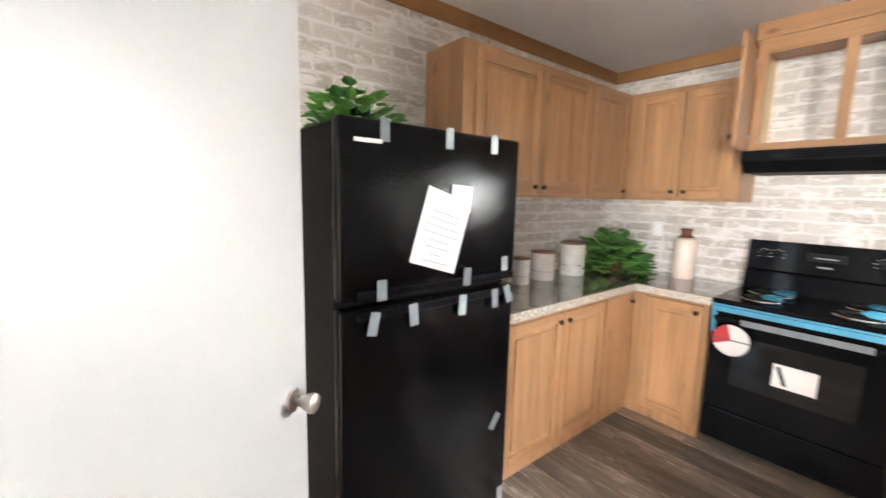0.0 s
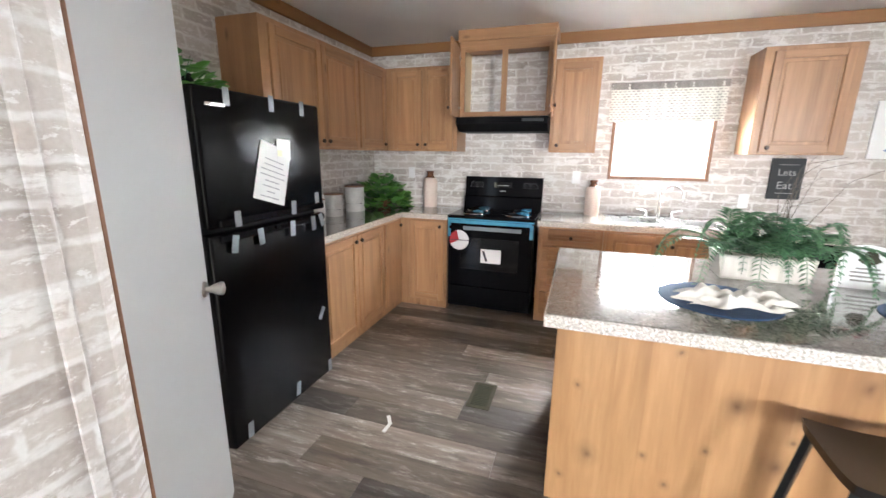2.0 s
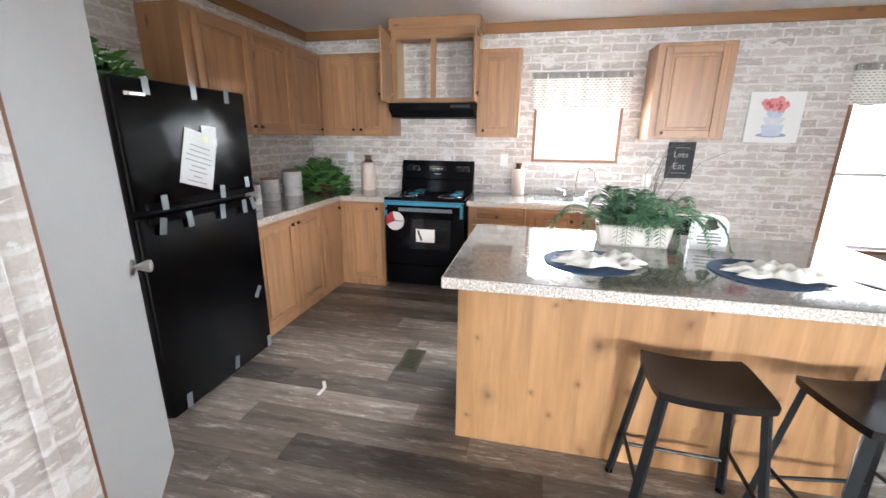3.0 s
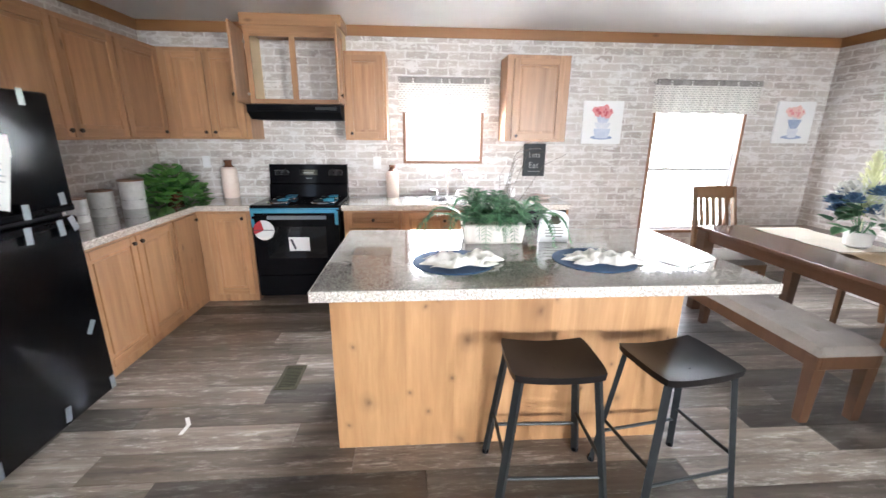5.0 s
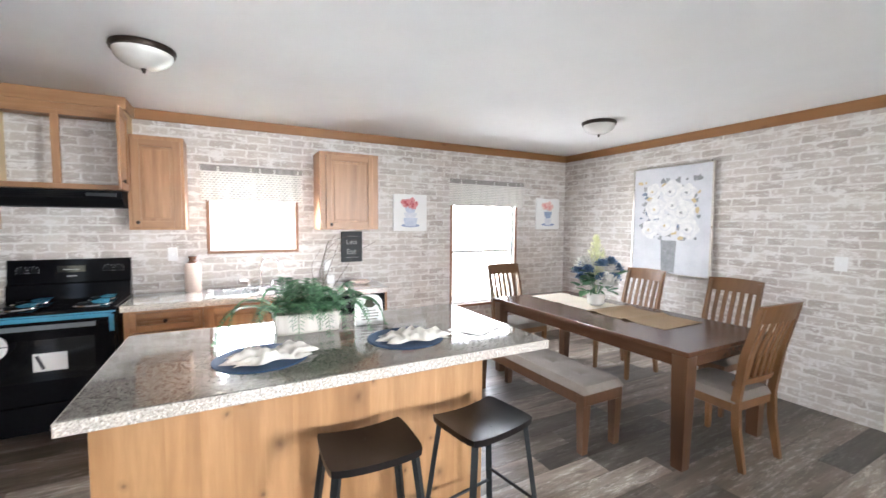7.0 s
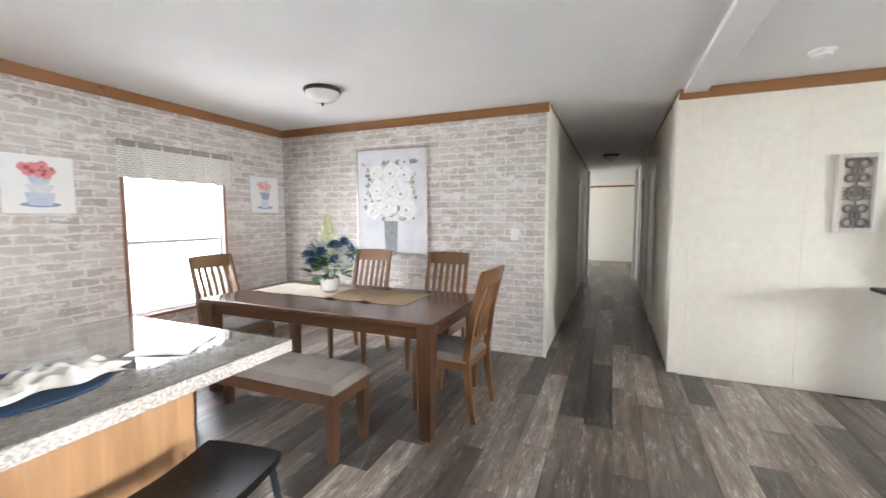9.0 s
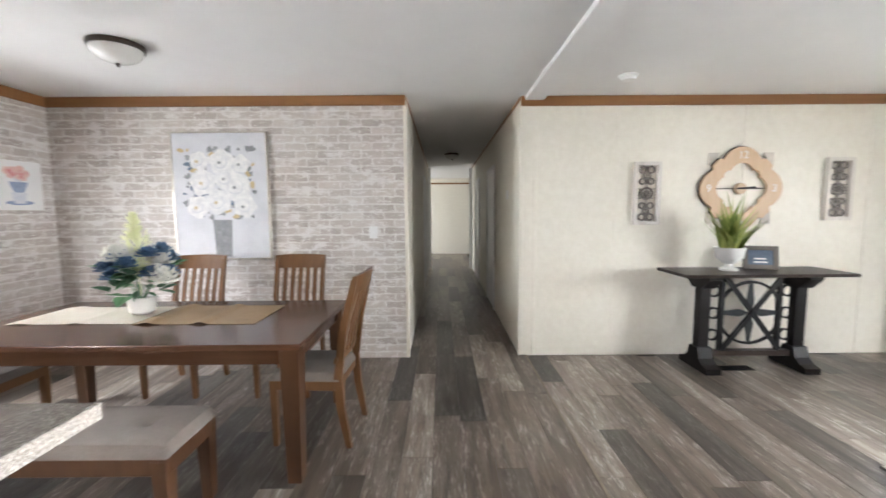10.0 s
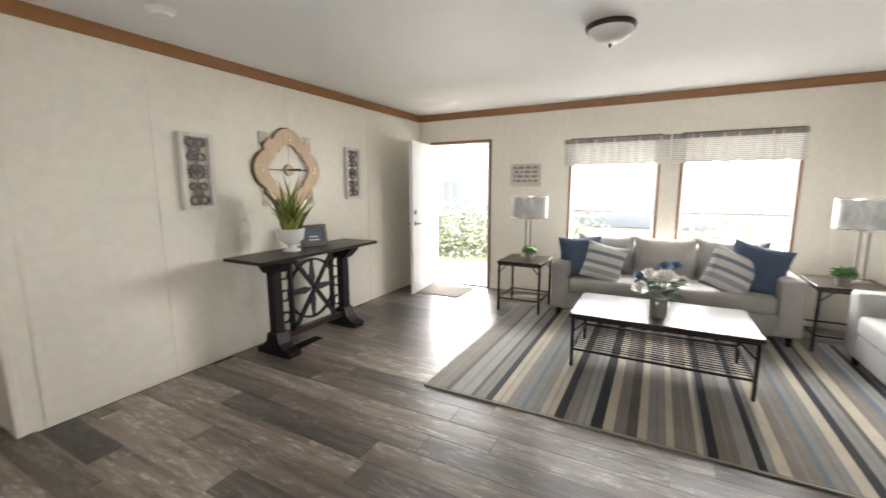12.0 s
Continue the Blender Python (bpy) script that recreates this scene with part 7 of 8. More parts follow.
def bouquet(name, m, lab, pot, scale, plume, blues, seed):
    v = thing(name, m, lab, "flowers", "flower arrangements")
    bm = bmesh.new()
    lathe(bm, pot, 24)
    part("vase", bm, CERAMIC if plume else SHADE_CLEAR_POT, v, smooth=True)
    top = max(z for _, z in pot)
    rng = random.Random(seed)
    gr = bmesh.new()
    for _ in range(44):
        th, u = rng.uniform(0, 6.28), rng.uniform(0.2, 1)
        leaf(gr, (0.14 * u * scale * math.cos(th), 0.14 * u * scale * math.sin(th), top + rng.uniform(-0.01, 0.16) * scale), (math.cos(th), math.sin(th), rng.uniform(-0.3, 0.8)), 0.085 * scale, 0.3, rng.random() < 0.5)
    for _ in range(14):
        th, u = rng.uniform(0, 6.28), rng.uniform(0.2, 1)
        rod(gr, (0, 0, top - 0.05), (0.15 * u * scale * math.cos(th), 0.15 * u * scale * math.sin(th), top + 0.16 * scale), 0.0022, 0.0022, 5)
    for k_ in range(blues):
        th = 6.283 * k_ / blues + rng.uniform(-0.3, 0.3)
        u = rng.uniform(0.35, 1.15)
        bl = bmesh.new()
        blossom(bl, (0.165 * u * scale * math.cos(th), 0.165 * u * scale * math.sin(th), top + (0.03 + 0.25 * (1.2 - u) + rng.uniform(0, 0.07)) * scale), 0.052 * scale, 8, k_)
        part("blue_flower", bl, BLUE_PETAL, v, "deep blue petals")
    whites = 4 if plume else 7
    for k_ in range(whites):
        th = 6.283 * k_ / whites + 0.9 + rng.uniform(-0.3, 0.3)
        u = (0.55, 1.08)[k_ % 2]
        wh = bmesh.new()
        blossom(wh, (0.15 * u * scale * math.cos(th), 0.15 * u * scale * math.sin(th), top + (0.05 + 0.17 * (1.1 - u) + rng.uniform(0, 0.06)) * scale), (0.084 if plume else 0.068) * scale, 11, 40 + k_)
        part("white_flower", wh, WHITE_PETAL, v, "white petals")
    part("greenery", gr, FERN, v)
    if plume:
        bm = bmesh.new()
        for k_ in range(420):
            h = rng.random()
            th = rng.uniform(0, 6.28)
            r_ = 0.085 * math.sin(math.pi * min(1, 0.15 + h * 0.85)) * rng.uniform(0.2, 1)
            leaf(bm, (r_ * math.cos(th) + 0.02 * h, r_ * math.sin(th), top + 0.12 + plume * h), (math.cos(th) * 0.4, math.sin(th) * 0.4, 1), 0.05, 0.1, False)
        rod(bm, (0, 0, top), (0.02, 0, top + 0.1 + plume), 0.003, 0.002, 6)
        part("plume", bm, YELLOW_PETAL, v, "pale yellow feathery plume")


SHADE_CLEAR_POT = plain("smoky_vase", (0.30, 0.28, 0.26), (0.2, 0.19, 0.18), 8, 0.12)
bouquet("flower_vase", pose(1.82, -3.64, TZT + 0.006), "white vase of blue and white flowers with a yellow plume", [(0.05, 0), (0.075, 0.02), (0.085, 0.11), (0.075, 0.115), (0.065, 0.10)], 1.3, 0.40, 14, 11)
bouquet("flower_vase", pose(-3.62, -1.62, CZ), "smoky glass vase of white, green and blue flowers", [(0.055, 0), (0.06, 0.01), (0.06, 0.15), (0.054, 0.15), (0.05, 0.14)], 1.0, 0, 5, 17)

# ---- wall pictures ----
def disc(bm, x, z, r, y0, y1, n=18, wob=0.0, seed=0):
    rng = random.Random(seed)
    pts = []
    for i_ in range(n):
        a = 6.283 * i_ / n
        rr = r * (1 + wob * math.sin(5 * a + seed) + wob * 0.5 * rng.uniform(-1, 1))
        pts.append((x + rr * math.cos(a), z + rr * math.sin(a)))
    prism(bm, pts, y0, y1, Matrix(((1, 0, 0, 0), (0, 0, 1, 0), (0, 1, 0, 0), (0, 0, 0, 1))))


PETAL = plain("painted_white", (0.84, 0.83, 0.81), (0.58, 0.58, 0.60), 22, 0.75, 0, 0.2)
GREY_WASH = plain("painted_grey", (0.66, 0.66, 0.69), (0.53, 0.54, 0.575), 5, 0.75, 0, 0.15)
SLATE_BLUE = plain("painted_blue", (0.17, 0.22, 0.30), (0.10, 0.13, 0.19), 20, 0.75)
GOLD = plain("painted_gold", (0.58, 0.47, 0.28), (0.46, 0.35, 0.19), 20, 0.6)
SAGE = plain("painted_grey_green", (0.33, 0.335, 0.35), (0.17, 0.18, 0.19), 20, 0.75)
SILVER = plain("silver_frame", (0.60, 0.56, 0.50), (0.5, 0.47, 0.42), 20, 0.3, 0.9)
p = thing("painting", pose(1.907, DY, 1.583), "large framed painting of white flowers in a grey vase", "painting")
hw, hh = 0.452, 0.598
part("canvas", one(-hw + 0.015, 0.004, -hh + 0.015, hw - 0.015, 0.026, hh - 0.015), GREY_WASH, p)
bm = bmesh.new()
for b in ((-hw, -hh, -hw + 0.015, hh), (hw - 0.015, -hh, hw, hh), (-hw + 0.015, -hh, hw - 0.015, -hh + 0.015), (-hw + 0.015, hh - 0.015, hw - 0.015, hh)):
    box(bm, b[0], 0.002, b[1], b[2], 0.036, b[3], 0.002)
part("frame", bm, SILVER, p, "thin silver frame")
bm = bmesh.new()
prism(bm, [(-0.075, -0.57), (0.075, -0.57), (0.09, -0.22), (-0.09, -0.22)], 0.0262, 0.0272, Matrix(((1, 0, 0, 0), (0, 0, 1, 0), (0, 1, 0, 0), (0, 0, 0, 1))))
part("painted_vase", bm, SAGE, p, "painted grey vase")
rng = random.Random(8)
for k_ in range(60):
    bm = bmesh.new()
    disc(bm, rng.uniform(-0.33, 0.33), rng.uniform(-0.20, 0.46), rng.uniform(0.012, 0.035), 0.0264 + k_ * 2e-5, 0.0276 + k_ * 2e-5, 8, 0.35, k_)
    part("painted_leaf", bm, SAGE, p, "grey-green brush mark")
for k_ in range(22):
    bm = bmesh.new()
    disc(bm, rng.uniform(-0.36, 0.36), rng.uniform(-0.22, 0.48), rng.uniform(0.012, 0.03), 0.0264, 0.029 + k_ * 2e-5, 7, 0.4, 90 + k_)
    part("painted_leaf", bm, GOLD, p, "dull gold brush mark")
for k_ in range(22):
    bm = bmesh.new()
    disc(bm, rng.uniform(-0.35, 0.35), rng.uniform(-0.24, 0.30), rng.uniform(0.010, 0.028), 0.0264, 0.0298 + k_ * 2e-5, 7, 0.4, 200 + k_)
    part("painted_bud", bm, SLATE_BLUE, p, "slate blue brush mark")
for k_, (x_, z_, r_) in enumerate(((-0.02, 0.32, 0.105), (0.16, 0.13, 0.115), (-0.15, 0.09, 0.12), (0.03, -0.05, 0.11), (-0.05, 0.17, 0.10), (0.22, -0.10, 0.095), (-0.22, -0.09, 0.10), (0.19, 0.33, 0.08), (-0.20, 0.30, 0.075))):
    bm = bmesh.new()
    for j_ in range(4):
        disc(bm, x_ + 0.012 * j_ * math.cos(k_ + j_), z_ + 0.012 * j_ * math.sin(k_ * 2 + j_), r_ * 1.08 * (1 - 0.24 * j_), 0.0303 + 0.0006 * j_ + 0.00006 * k_, 0.0310 + 0.0006 * j_ + 0.00006 * k_, 20, 0.10, k_ * 7 + j_)
    bloom_ = part("painted_flower", bm, PETAL, p, "white painted blossom")
    bm = bmesh.new()
    disc(bm, x_ + 0.02, z_ - 0.008, 0.016, 0.0333 + 0.00006 * k_, 0.0337 + 0.00006 * k_, 10, 0.35, k_)
    part("flower_heart", bm, GOLD if k_ % 2 else SAGE, bloom_, "small dark painted centre")
    bm = ring(bmesh.new(), [(x_ + 0.012 + r_ * 0.62 * math.cos(a * 0.2094), z_ + r_ * 0.62 * math.sin(a * 0.2094)) for a in range(30)], [(x_ + 0.016 + r_ * 0.57 * math.cos(a * 0.2094), z_ + 0.006 + r_ * 0.56 * math.sin(a * 0.2094)) for a in range(30)], 0.0326 + 0.00006 * k_, 0.0329 + 0.00006 * k_, Matrix(((1, 0, 0, 0), (0, 0, 1, 0), (0, 1, 0, 0), (0, 0, 0, 1))))
    part("petal_edge", bm, GREY_WASH, bloom_, "grey brushed petal edge")


PALE_BLUE = plain("painted_pale_blue", (0.62, 0.66, 0.74), (0.44, 0.50, 0.62), 26, 0.8)
WASH_BLUE = plain("painted_wash_blue", (0.36, 0.42, 0.57), (0.20, 0.27, 0.44), 26, 0.8)
CUP_WHITE = plain("painted_cup_white", (0.72, 0.73, 0.76), (0.58, 0.61, 0.68), 30, 0.8)
PINK = plain("painted_pink", (0.74, 0.42, 0.38), (0.72, 0.55, 0.50), 22, 0.8)
ROSE = plain("painted_rose", (0.68, 0.17, 0.19), (0.62, 0.33, 0.33), 20, 0.8)
ROSE_DARK = plain("painted_rose_shade", (0.42, 0.05, 0.07), (0.52, 0.12, 0.13), 30, 0.8)


def small_print(y, z, lab, bloom, heart, cups):
    """A stretched print of flowers standing in stacked cups; cups: half width below, above, foot, rim, colour."""
    p = thing("picture", pose(KX, y, z, 0, 0, 90), lab, "picture", "small flower pictures")
    part("board", one(-0.21, 0.0, -0.212, 0.21, 0.018, 0.212, 0.002), PAPER, p)
    turn = Matrix(((1, 0, 0, 0), (0, 0, 1, 0), (0, 1, 0, 0), (0, 0, 0, 1)))
    bm = bmesh.new()
    disc(bm, 0, 0, 0.118, 0.0182, 0.0187, 28, 0.02, 3)
    for v in bm.verts:
        v.co.z = -0.148 + v.co.z * 0.17
    part("painted_saucer", bm, WASH_BLUE, p, "dark blue painted saucer")
    for k_, (lo, hi, z0, z1, colour) in enumerate(cups):
        bm = bmesh.new()
        d0 = 0.0189 + 0.0004 * k_
        prism(bm, [(-lo * 0.8, z0), (lo * 0.8, z0), (lo, z0 + 0.012), (hi * 0.97, z1 - 0.02), (hi, z1), (-hi, z1), (-hi * 0.97, z1 - 0.02), (-lo, z0 + 0.012)], d0, d0 + 0.0003, turn)
        part("painted_cup", bm, colour, p, "painted cup")
    bm = bmesh.new()
    for k_ in range(9):
        a_ = 2.4 * k_
        disc(bm, 0.026 * math.sqrt(k_) * 1.25 * math.cos(a_), 0.107 + 0.026 * math.sqrt(k_) * 0.55 * math.sin(a_), 0.034, 0.0203 + k_ * 4e-5, 0.0206 + k_ * 4e-5, 20, 0.09, k_)
    part("painted_flower", bm, bloom, p, "painted blooms")
    bm = bmesh.new()
    for k_ in range(7):
        a_ = 2.4 * k_ + 1
        disc(bm, 0.03 * math.sqrt(k_) * 1.1 * math.cos(a_), 0.103 + 0.03 * math.sqrt(k_) * 0.5 * math.sin(a_), 0.011 + 0.004 * (k_ % 3), 0.0208 + k_ * 4e-5, 0.0211 + k_ * 4e-5, 12, 0.3, 20 + k_)
    part("petal_shade", bm, heart, p, "darker petal shadows")


small_print(-2.445, 1.655, "small print of red flowers in stacked blue cups", ROSE, ROSE_DARK, [(0.07, 0.088, -0.155, -0.06, PALE_BLUE), (0.062, 0.085, -0.06, 0.0, CUP_WHITE), (0.055, 0.075, 0.0, 0.085, PALE_BLUE)])
small_print(-4.54, 1.675, "small print of pink flowers in stacked blue cups", PINK, ROSE, [(0.05, 0.062, -0.155, -0.06, CUP_WHITE), (0.045, 0.075, -0.06, 0.03, WASH_BLUE), (0.03, 0.05, 0.03, 0.09, CUP_WHITE)])


SCROLL = plain("aged_scroll_metal", (0.22, 0.20, 0.18), (0.13, 0.115, 0.105), 30, 0.6)


def plaque(x, z, lab):
    p = thing("wall_plaque", pose(x, SY, z), lab, "wall decor", "carved wall plaques")
    w_, h_ = 0.128, 0.298
    bm = bmesh.new()
    for b in ((-w_, -h_, -w_ + 0.034, h_), (w_ - 0.034, -h_, w_, h_), (-w_ + 0.034, -h_, w_ - 0.034, -h_ + 0.034), (-w_ + 0.034, h_ - 0.034, w_ - 0.034, h_)):
        box(bm, b[0], 0.0, b[1], b[2], 0.042, b[3], 0.003)
    part("frame", bm, CHALKY, p, "whitewashed frame")
    bm = bmesh.new()
    flip = Matrix(((1, 0, 0, 0), (0, 0, 1, 0), (0, 1, 0, 0), (0, 0, 0, 1)))
    def loop(cx_, cz_, r_, w2):
        R = [(cx_ + r_ * math.cos(a * math.pi / 10), cz_ + r_ * math.sin(a * math.pi / 10)) for a in range(20)]
        ring(bm, R, [(cx_ + (u - cx_) * w2, cz_ + (v - cz_) * w2) for u, v in R], 0.006, 0.022, flip)
    for sz in (-1, 1):
        for sx in (-1, 1):
            loop(sx * 0.040, sz * 0.225, 0.038, 0.62), loop(sx * 0.040, sz * 0.115, 0.034, 0.6)
        loop(0, sz * 0.17, 0.036, 0.6)
    loop(0, 0, 0.062, 0.78), loop(0, 0, 0.03, 0.55)
    for k_ in range(4):
        box(bm, -0.085, 0.006, -0.048 + k_ * 0.029, 0.085, 0.02, -0.041 + k_ * 0.029, 0.002)
    box(bm, -0.004, 0.006, -0.27, 0.004, 0.018, 0.27)
    part("scrollwork", bm, SCROLL, p, "dark grey openwork scrolls")


plaque(-2.125, 1.585, "whitewashed wood plaque with dark openwork scrolls")
plaque(-3.965, 1.615, "whitewashed wood plaque with dark openwork scrolls")

# wall clock
p = thing("wall_clock", pose(-3.02, SY + 0.004, 1.625), "open-centred quatrefoil wooden wall clock with white numerals", "clock")
def lobes(k_, n_=144):
    """Quatrefoil outline: four broad lobes with a small square step between them."""
    out_ = []
    for i_ in range(n_):
        a = 2 * math.pi * i_ / n_
        u = abs((math.degrees(a) % 90) - 45)
        r_ = 0.348 if u < 8 else 0.348 - 0.030 * (u - 8) / 4 if u < 12 else 0.318 + 0.067 * math.sin(math.radians((u - 12) / 33 * 90))
        out_.append((r_ * k_ * math.cos(a), r_ * k_ * math.sin(a)))
    return out_


flip = Matrix(((1, 0, 0, 0), (0, 0, 1, 0), (0, 1, 0, 0), (0, 0, 0, 1)))
bm = ring(bmesh.new(), lobes(1.02), lobes(0.63), 0.010, 0.034, flip)
part("frame", bm, CLOCKWOOD, p, "natural wood quatrefoil frame")
bm = ring(bmesh.new(), lobes(1.045), lobes(0.98), 0.002, 0.010, flip)
part("back_rim", bm, IRON, p, "dark metal rim")
for sx in (-1, 1):
    for sz in (-1, 1):
        bm = prism(bmesh.new(), [(sx * 0.21, sz * 0.34), (sx * 0.31, sz * 0.34), (sx * 0.31, sz * 0.22), (sx * 0.25, sz * 0.25)], 0.0, 0.008, flip)
        part("corner_plate", bm, WEATHERED, p, "whitewashed corner plate")
bm = bmesh.new()
for v0 in range(2):
    a = v0 * math.pi
    rod(bm, (0, 0.012, 0), (0.24 * math.cos(a), 0.012, 0.24 * math.sin(a)), 0.004, 0.004, 6)
part("spoke", bm, IRON, p)
bm = bmesh.new()
rod(bm, (0, 0.006, 0), (0, 0.034, 0), 0.055, 0.052, 24)
part("hub", bm, CLOCKWOOD, p)
bm = bmesh.new()
bar(bm, (0.05, 0.038, 0), (-0.20, 0.038, 0.0), 0.004, 0.014, (0, 0, 1)), bar(bm, (0.03, 0.041, 0.0), (-0.13, 0.041, 0.012), 0.004, 0.018, (0, 0, 1))
part("clock_hand", bm, IRON, p)


for txt, x_, z_ in (("12", 0, 0.325), ("3", -0.325, 0), ("6", 0, -0.325), ("9", 0.325, 0)):
    lettering(p, txt, pose(x_ * 0.965, 0.0355, z_ * 0.965, 90, 0, 180), 0.10, CERAMIC)

s = thing("wall_sign", pose(FX, -3.275, 1.605, 0, 0, -90), "pale wooden wall sign with dark lettering bars", "sign")
part("board", one(-0.205, 0.0, -0.148, 0.205, 0.022, 0.148, 0.003), WEATHERED, s)
bm = bmesh.new()
rng = random.Random(5)
for r_ in range(4):
    x_ = -0.165
    while x_ < 0.15:
        w_ = rng.uniform(0.03, 0.09)
        box(bm, x_, 0.022, 0.085 - r_ * 0.058, min(x_ + w_, 0.165), 0.0232, 0.118 - r_ * 0.058)
        x_ += w_ + 0.02
part("lettering", bm, LEAD, s, "dark unreadable lettering")

# ---- console and end tables ----
v = thing("footed_vase", pose(-2.74, -4.60, KZ), "white footed urn with tall green grass", "plant")
bm = bmesh.new()
lathe(bm, [(0.075, 0), (0.077, 0.014), (0.038, 0.035), (0.034, 0.055), (0.07, 0.08), (0.108, 0.115), (0.116, 0.175), (0.124, 0.205), (0.112, 0.205), (0.10, 0.165)], 28)
part("urn", bm, CERAMIC, v, smooth=True)
bm = bmesh.new()
rng = random.Random(14)
for k_ in range(95):
    th, sp = rng.uniform(0, 6.28), rng.uniform(0.05, 0.27)
    ln = rng.uniform(0.22, 0.46) * (1.25 if rng.random() < 0.2 else 0.85)
    b0 = Vector((rng.uniform(-0.05, 0.05), rng.uniform(-0.05, 0.05), 0.165))
    side = Vector((-math.sin(th), math.cos(th), 0)) * 0.012
    m1 = b0 + Vector((sp * 0.4 * math.cos(th), sp * 0.4 * math.sin(th), ln * 0.55))
    m2 = b0 + Vector((sp * math.cos(th), sp * math.sin(th), ln))
    vs = [bm.verts.new(q) for q in (b0 - side, b0 + side, m1 + side * 1.2, m2, m1 - side * 1.2)]
    bm.faces.new(vs)
part("grass_tuft", bm, GRASSY, v)
FRAME_GREY = wood("grey_frame_wood", (0.20, 0.18, 0.165), (0.12, 0.11, 0.10), "x", 0.6, False)
f = thing("photo_frame", pose(-3.06, -4.64, KZ, 0, 0, -22) @ pose(0, 0, 0, 14, 0, 0) @ Matrix.Scale(1.04, 4), "grey wooden photo frame standing on the console", "photo frame")
bm = bmesh.new()
for b in ((-0.13, 0, -0.092, 0.205), (0.092, 0, 0.13, 0.205), (-0.092, 0, 0.092, 0.038), (-0.092, 0.167, 0.092, 0.205)):
    box(bm, b[0], -0.008, b[1], b[2], 0.010, b[3], 0.003)
part("frame", bm, FRAME_GREY, f)
part("print", one(-0.092, -0.006, 0.038, 0.092, 0.0, 0.167), SLATE_BLUE, f)
bm = one(-0.05, 0.0, 0.055, 0.05, 0.001, 0.068)
box(bm, -0.04, 0.0, 0.085, 0.045, 0.001, 0.098)
part("lettering", bm, PAPER, f, "pale unreadable lettering")


def posy(x_, y_, z_, sd):
    v = thing("potted_plant", pose(x_, y_, z_), "small round green plant in a glass pot", "plant", "small plants on end tables")
    bm = bmesh.new()
    lathe(bm, [(0.045, 0), (0.05, 0.005), (0.055, 0.075), (0.05, 0.075), (0.045, 0.06)], 20)
    part("pot", bm, SHADE_CLEAR_POT, v, smooth=True)
    bm = foliage(bmesh.new(), 420, 0.075, 0.022, sd, 0.8, 0.10)
    part("leaves", bm, IVY, v)


posy(-4.80, -2.98, 0.60, 4), posy(-4.80, -0.22, 0.60, 6)
d = thing("doormat", pose(-5.12, -4.27, 0), "pale tan doormat inside the front door", "doormat")
part("weave", one(-0.28, -0.33, 0.0005, 0.28, 0.33, 0.010, 0.004), DOORMAT, d)


# ---- ceiling fixtures ----
def dome(x_, y_, r_, lab):
    l = thing("ceiling_light", pose(x_, y_, TOP), lab, "ceiling light", "dome ceiling lights")
    bm = bmesh.new()
    lathe(bm, [(r_, 0.0), (r_ * 1.02, -0.012), (r_ * 0.98, -0.03), (r_ * 0.9, -0.032)], 36)
    part("rim", bm, BRONZE, l, "dark bronze rim", True)
    bm = bmesh.new()
    lathe(bm, [(r_ * 0.92, -0.031)] + [(r_ * 0.92 * math.cos(a), -0.031 - r_ * 0.55 * math.sin(a)) for a in [i_ * math.pi / 20 for i_ in range(1, 10)]], 36)
    part("bowl", bm, FROST, l, "unlit frosted glass bowl", True)
    bm = bmesh.new()
    rod(bm, (0, 0, -0.03 - r_ * 0.53), (0, 0, -0.05 - r_ * 0.57), 0.014, 0.007, 12)
    part("finial", bm, BRONZE, l)


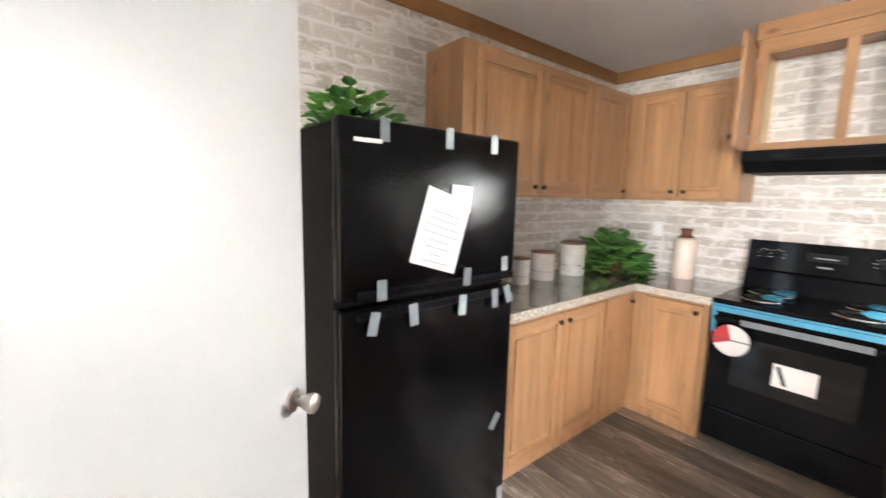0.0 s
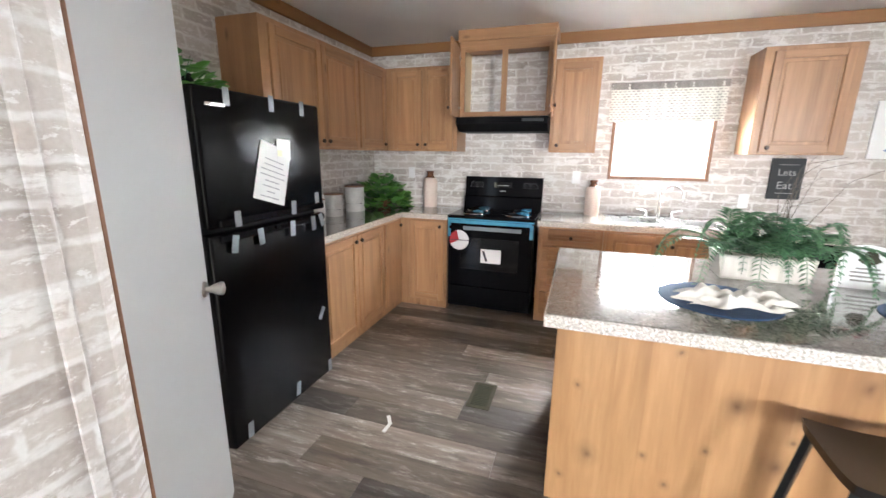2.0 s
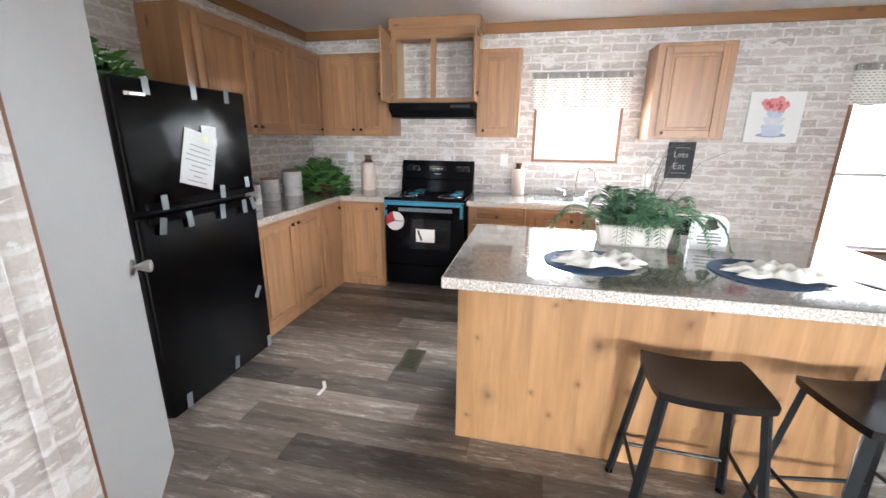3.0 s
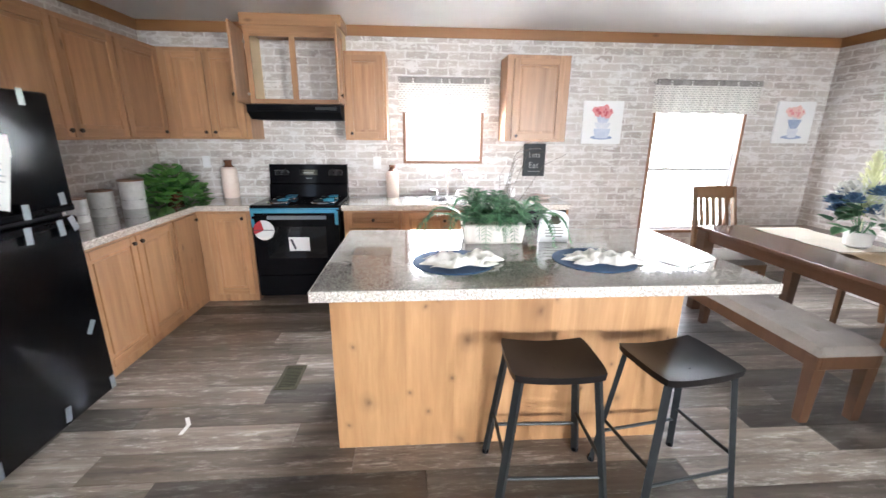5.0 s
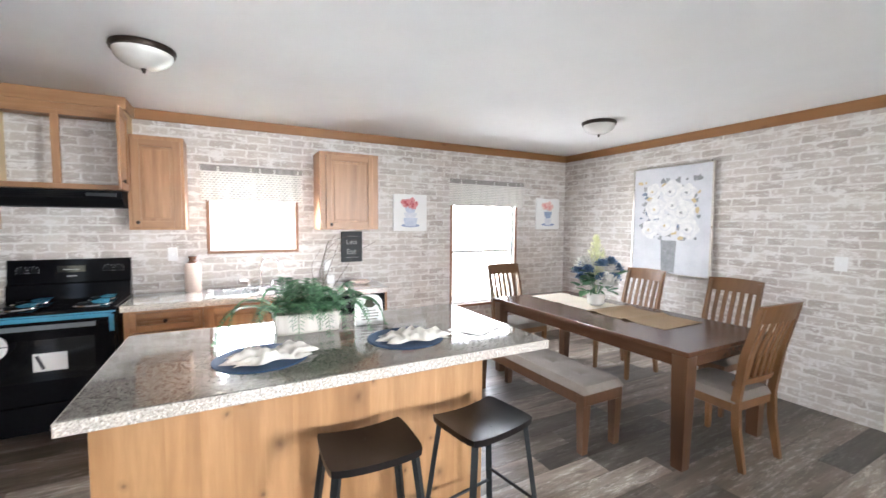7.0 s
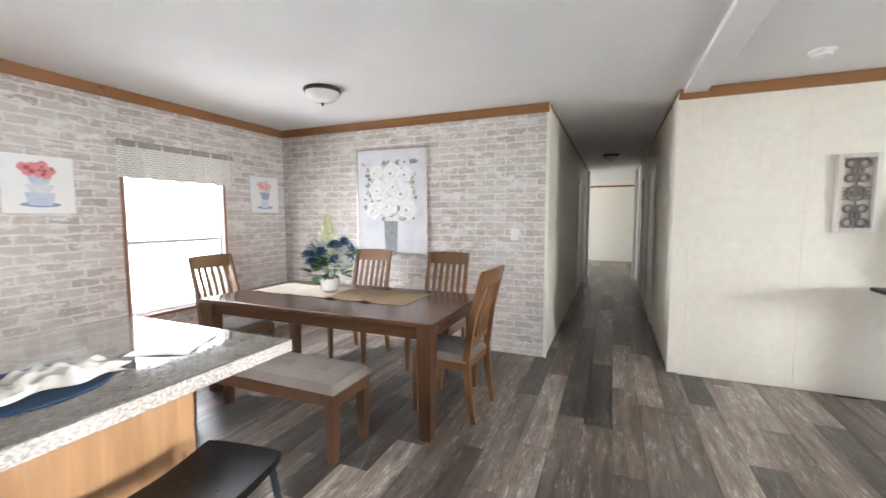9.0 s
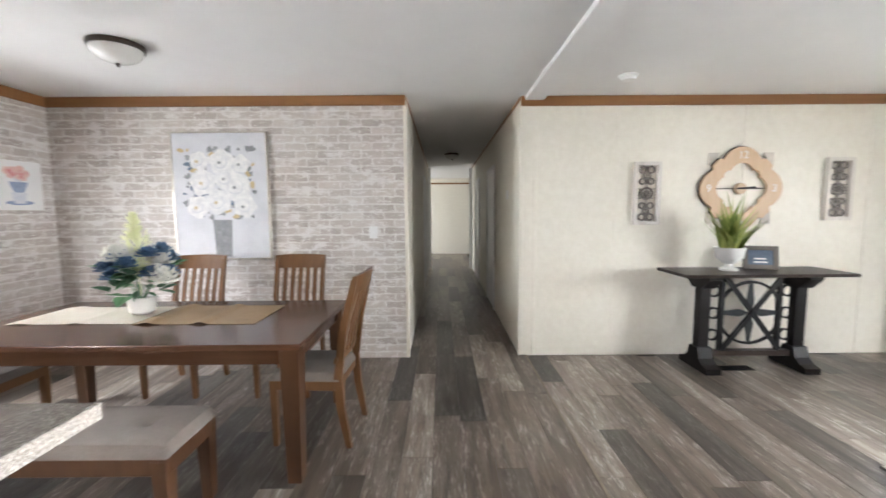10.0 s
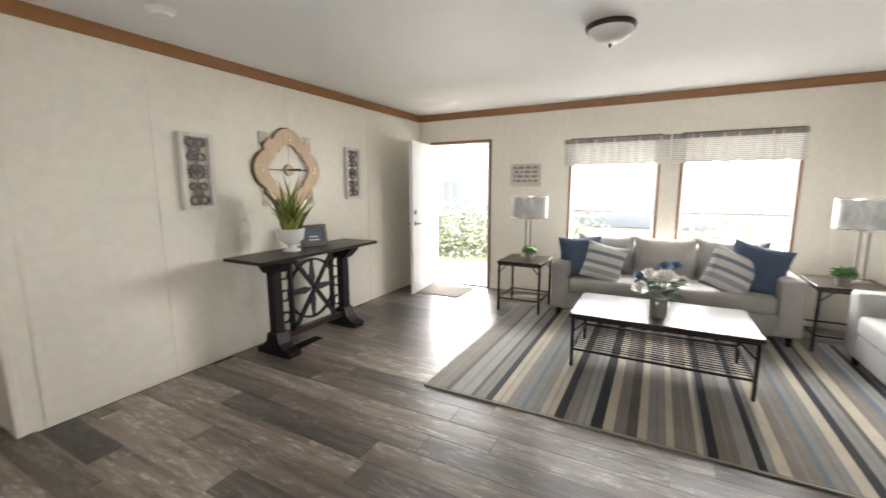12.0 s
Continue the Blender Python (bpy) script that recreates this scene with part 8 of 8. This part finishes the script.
dome(1.99, -0.18, 0.155, "unlit frosted dome ceiling light over the kitchen")
dome(1.90, -3.70, 0.155, "unlit frosted dome ceiling light over the dining table")
dome(-3.19, -2.03, 0.155, "unlit frosted dome ceiling light over the living room")
dome(-0.36, -8.7, 0.13, "unlit frosted dome ceiling light in the hall")
s = thing("smoke_detector", pose(-1.66, -4.34, TOP), "round white smoke detector on the ceiling", "smoke detector")
bm = bmesh.new()
lathe(bm, [(0.075, 0), (0.075, -0.012), (0.06, -0.02), (0.055, -0.04), (0.03, -0.045)], 28)
part("housing", bm, VINYL, s, smooth=True)
bm = bmesh.new()
lathe(bm, [(0.012, -0.045), (0.011, -0.048), (0.004, -0.049)], 12)
part("button", bm, WHITE, s)

# ---- floor planks ----
PW, PL = 0.180, 1.22


def plank_mesh(name, length):
    bm = bmesh.new()
    v, e = [], 0.0016
    for (x0, x1, y0, y1, z) in ((-PW / 2 + 0.0006, PW / 2 - 0.0006, -length / 2 + 0.0006, length / 2 - 0.0006, -0.0084), (-PW / 2 + 0.0006, PW / 2 - 0.0006, -length / 2 + 0.0006, length / 2 - 0.0006, -0.0014), (-PW / 2 + e, PW / 2 - e, -length / 2 + e, length / 2 - e, 0.0)):
        v.append([bm.verts.new(p) for p in ((x0, y0, z), (x1, y0, z), (x1, y1, z), (x0, y1, z))])
    for p, q in zip(v, v[1:]):
        for i in range(4):
            bm.faces.new((p[i], p[(i + 1) % 4], q[(i + 1) % 4], q[i]))
    bm.faces.new(v[2])
    me = bpy.data.meshes.new(name)
    bm.to_mesh(me)
    bm.free()
    me.materials.append(PLANK)
    return me


full = plank_mesh("plank", PL)
cuts = {}
rng = random.Random(12)
rest = bmesh.new()


def lay(x, y0, y1, near):
    ln = round(y1 - y0, 2)
    if ln < 0.05:
        return
    if near:
        me = full if abs(ln - PL) < 0.006 else cuts.setdefault(ln, None) or plank_mesh("plank", ln)
        if me is not full:
            cuts[ln] = me
        ob = new("plank", me)
        ob.location, ob.parent = (x, (y0 + y1) / 2, 0), floor
    else:
        box(rest, x - PW / 2 + 0.0008, y0 + 0.0008, -0.0084, x + PW / 2 - 0.0008, y1 - 0.0008, 0.0)


x = KX - PW / 2
while x > FX - PW / 2:
    hall = HX0 - 0.06 < x < HX1 + 0.06
    lo, hi = (HEND - 3.5 if hall else max(DY, SY) - 0.02), (LY if x > NX else NY)
    y = hi + rng.uniform(0.05, PL)
    while y > lo:
        a, b = max(y - PL, lo), min(y, hi)
        if b - a > 0.04:
            lay(x, a, b, b > -5.4)
        y -= PL
    x -= PW
far = link("plank_rest", rest, PLANK_REST)
far.parent = floor
tagged(far, "grey-brown planks down the hall", kind="stuff")
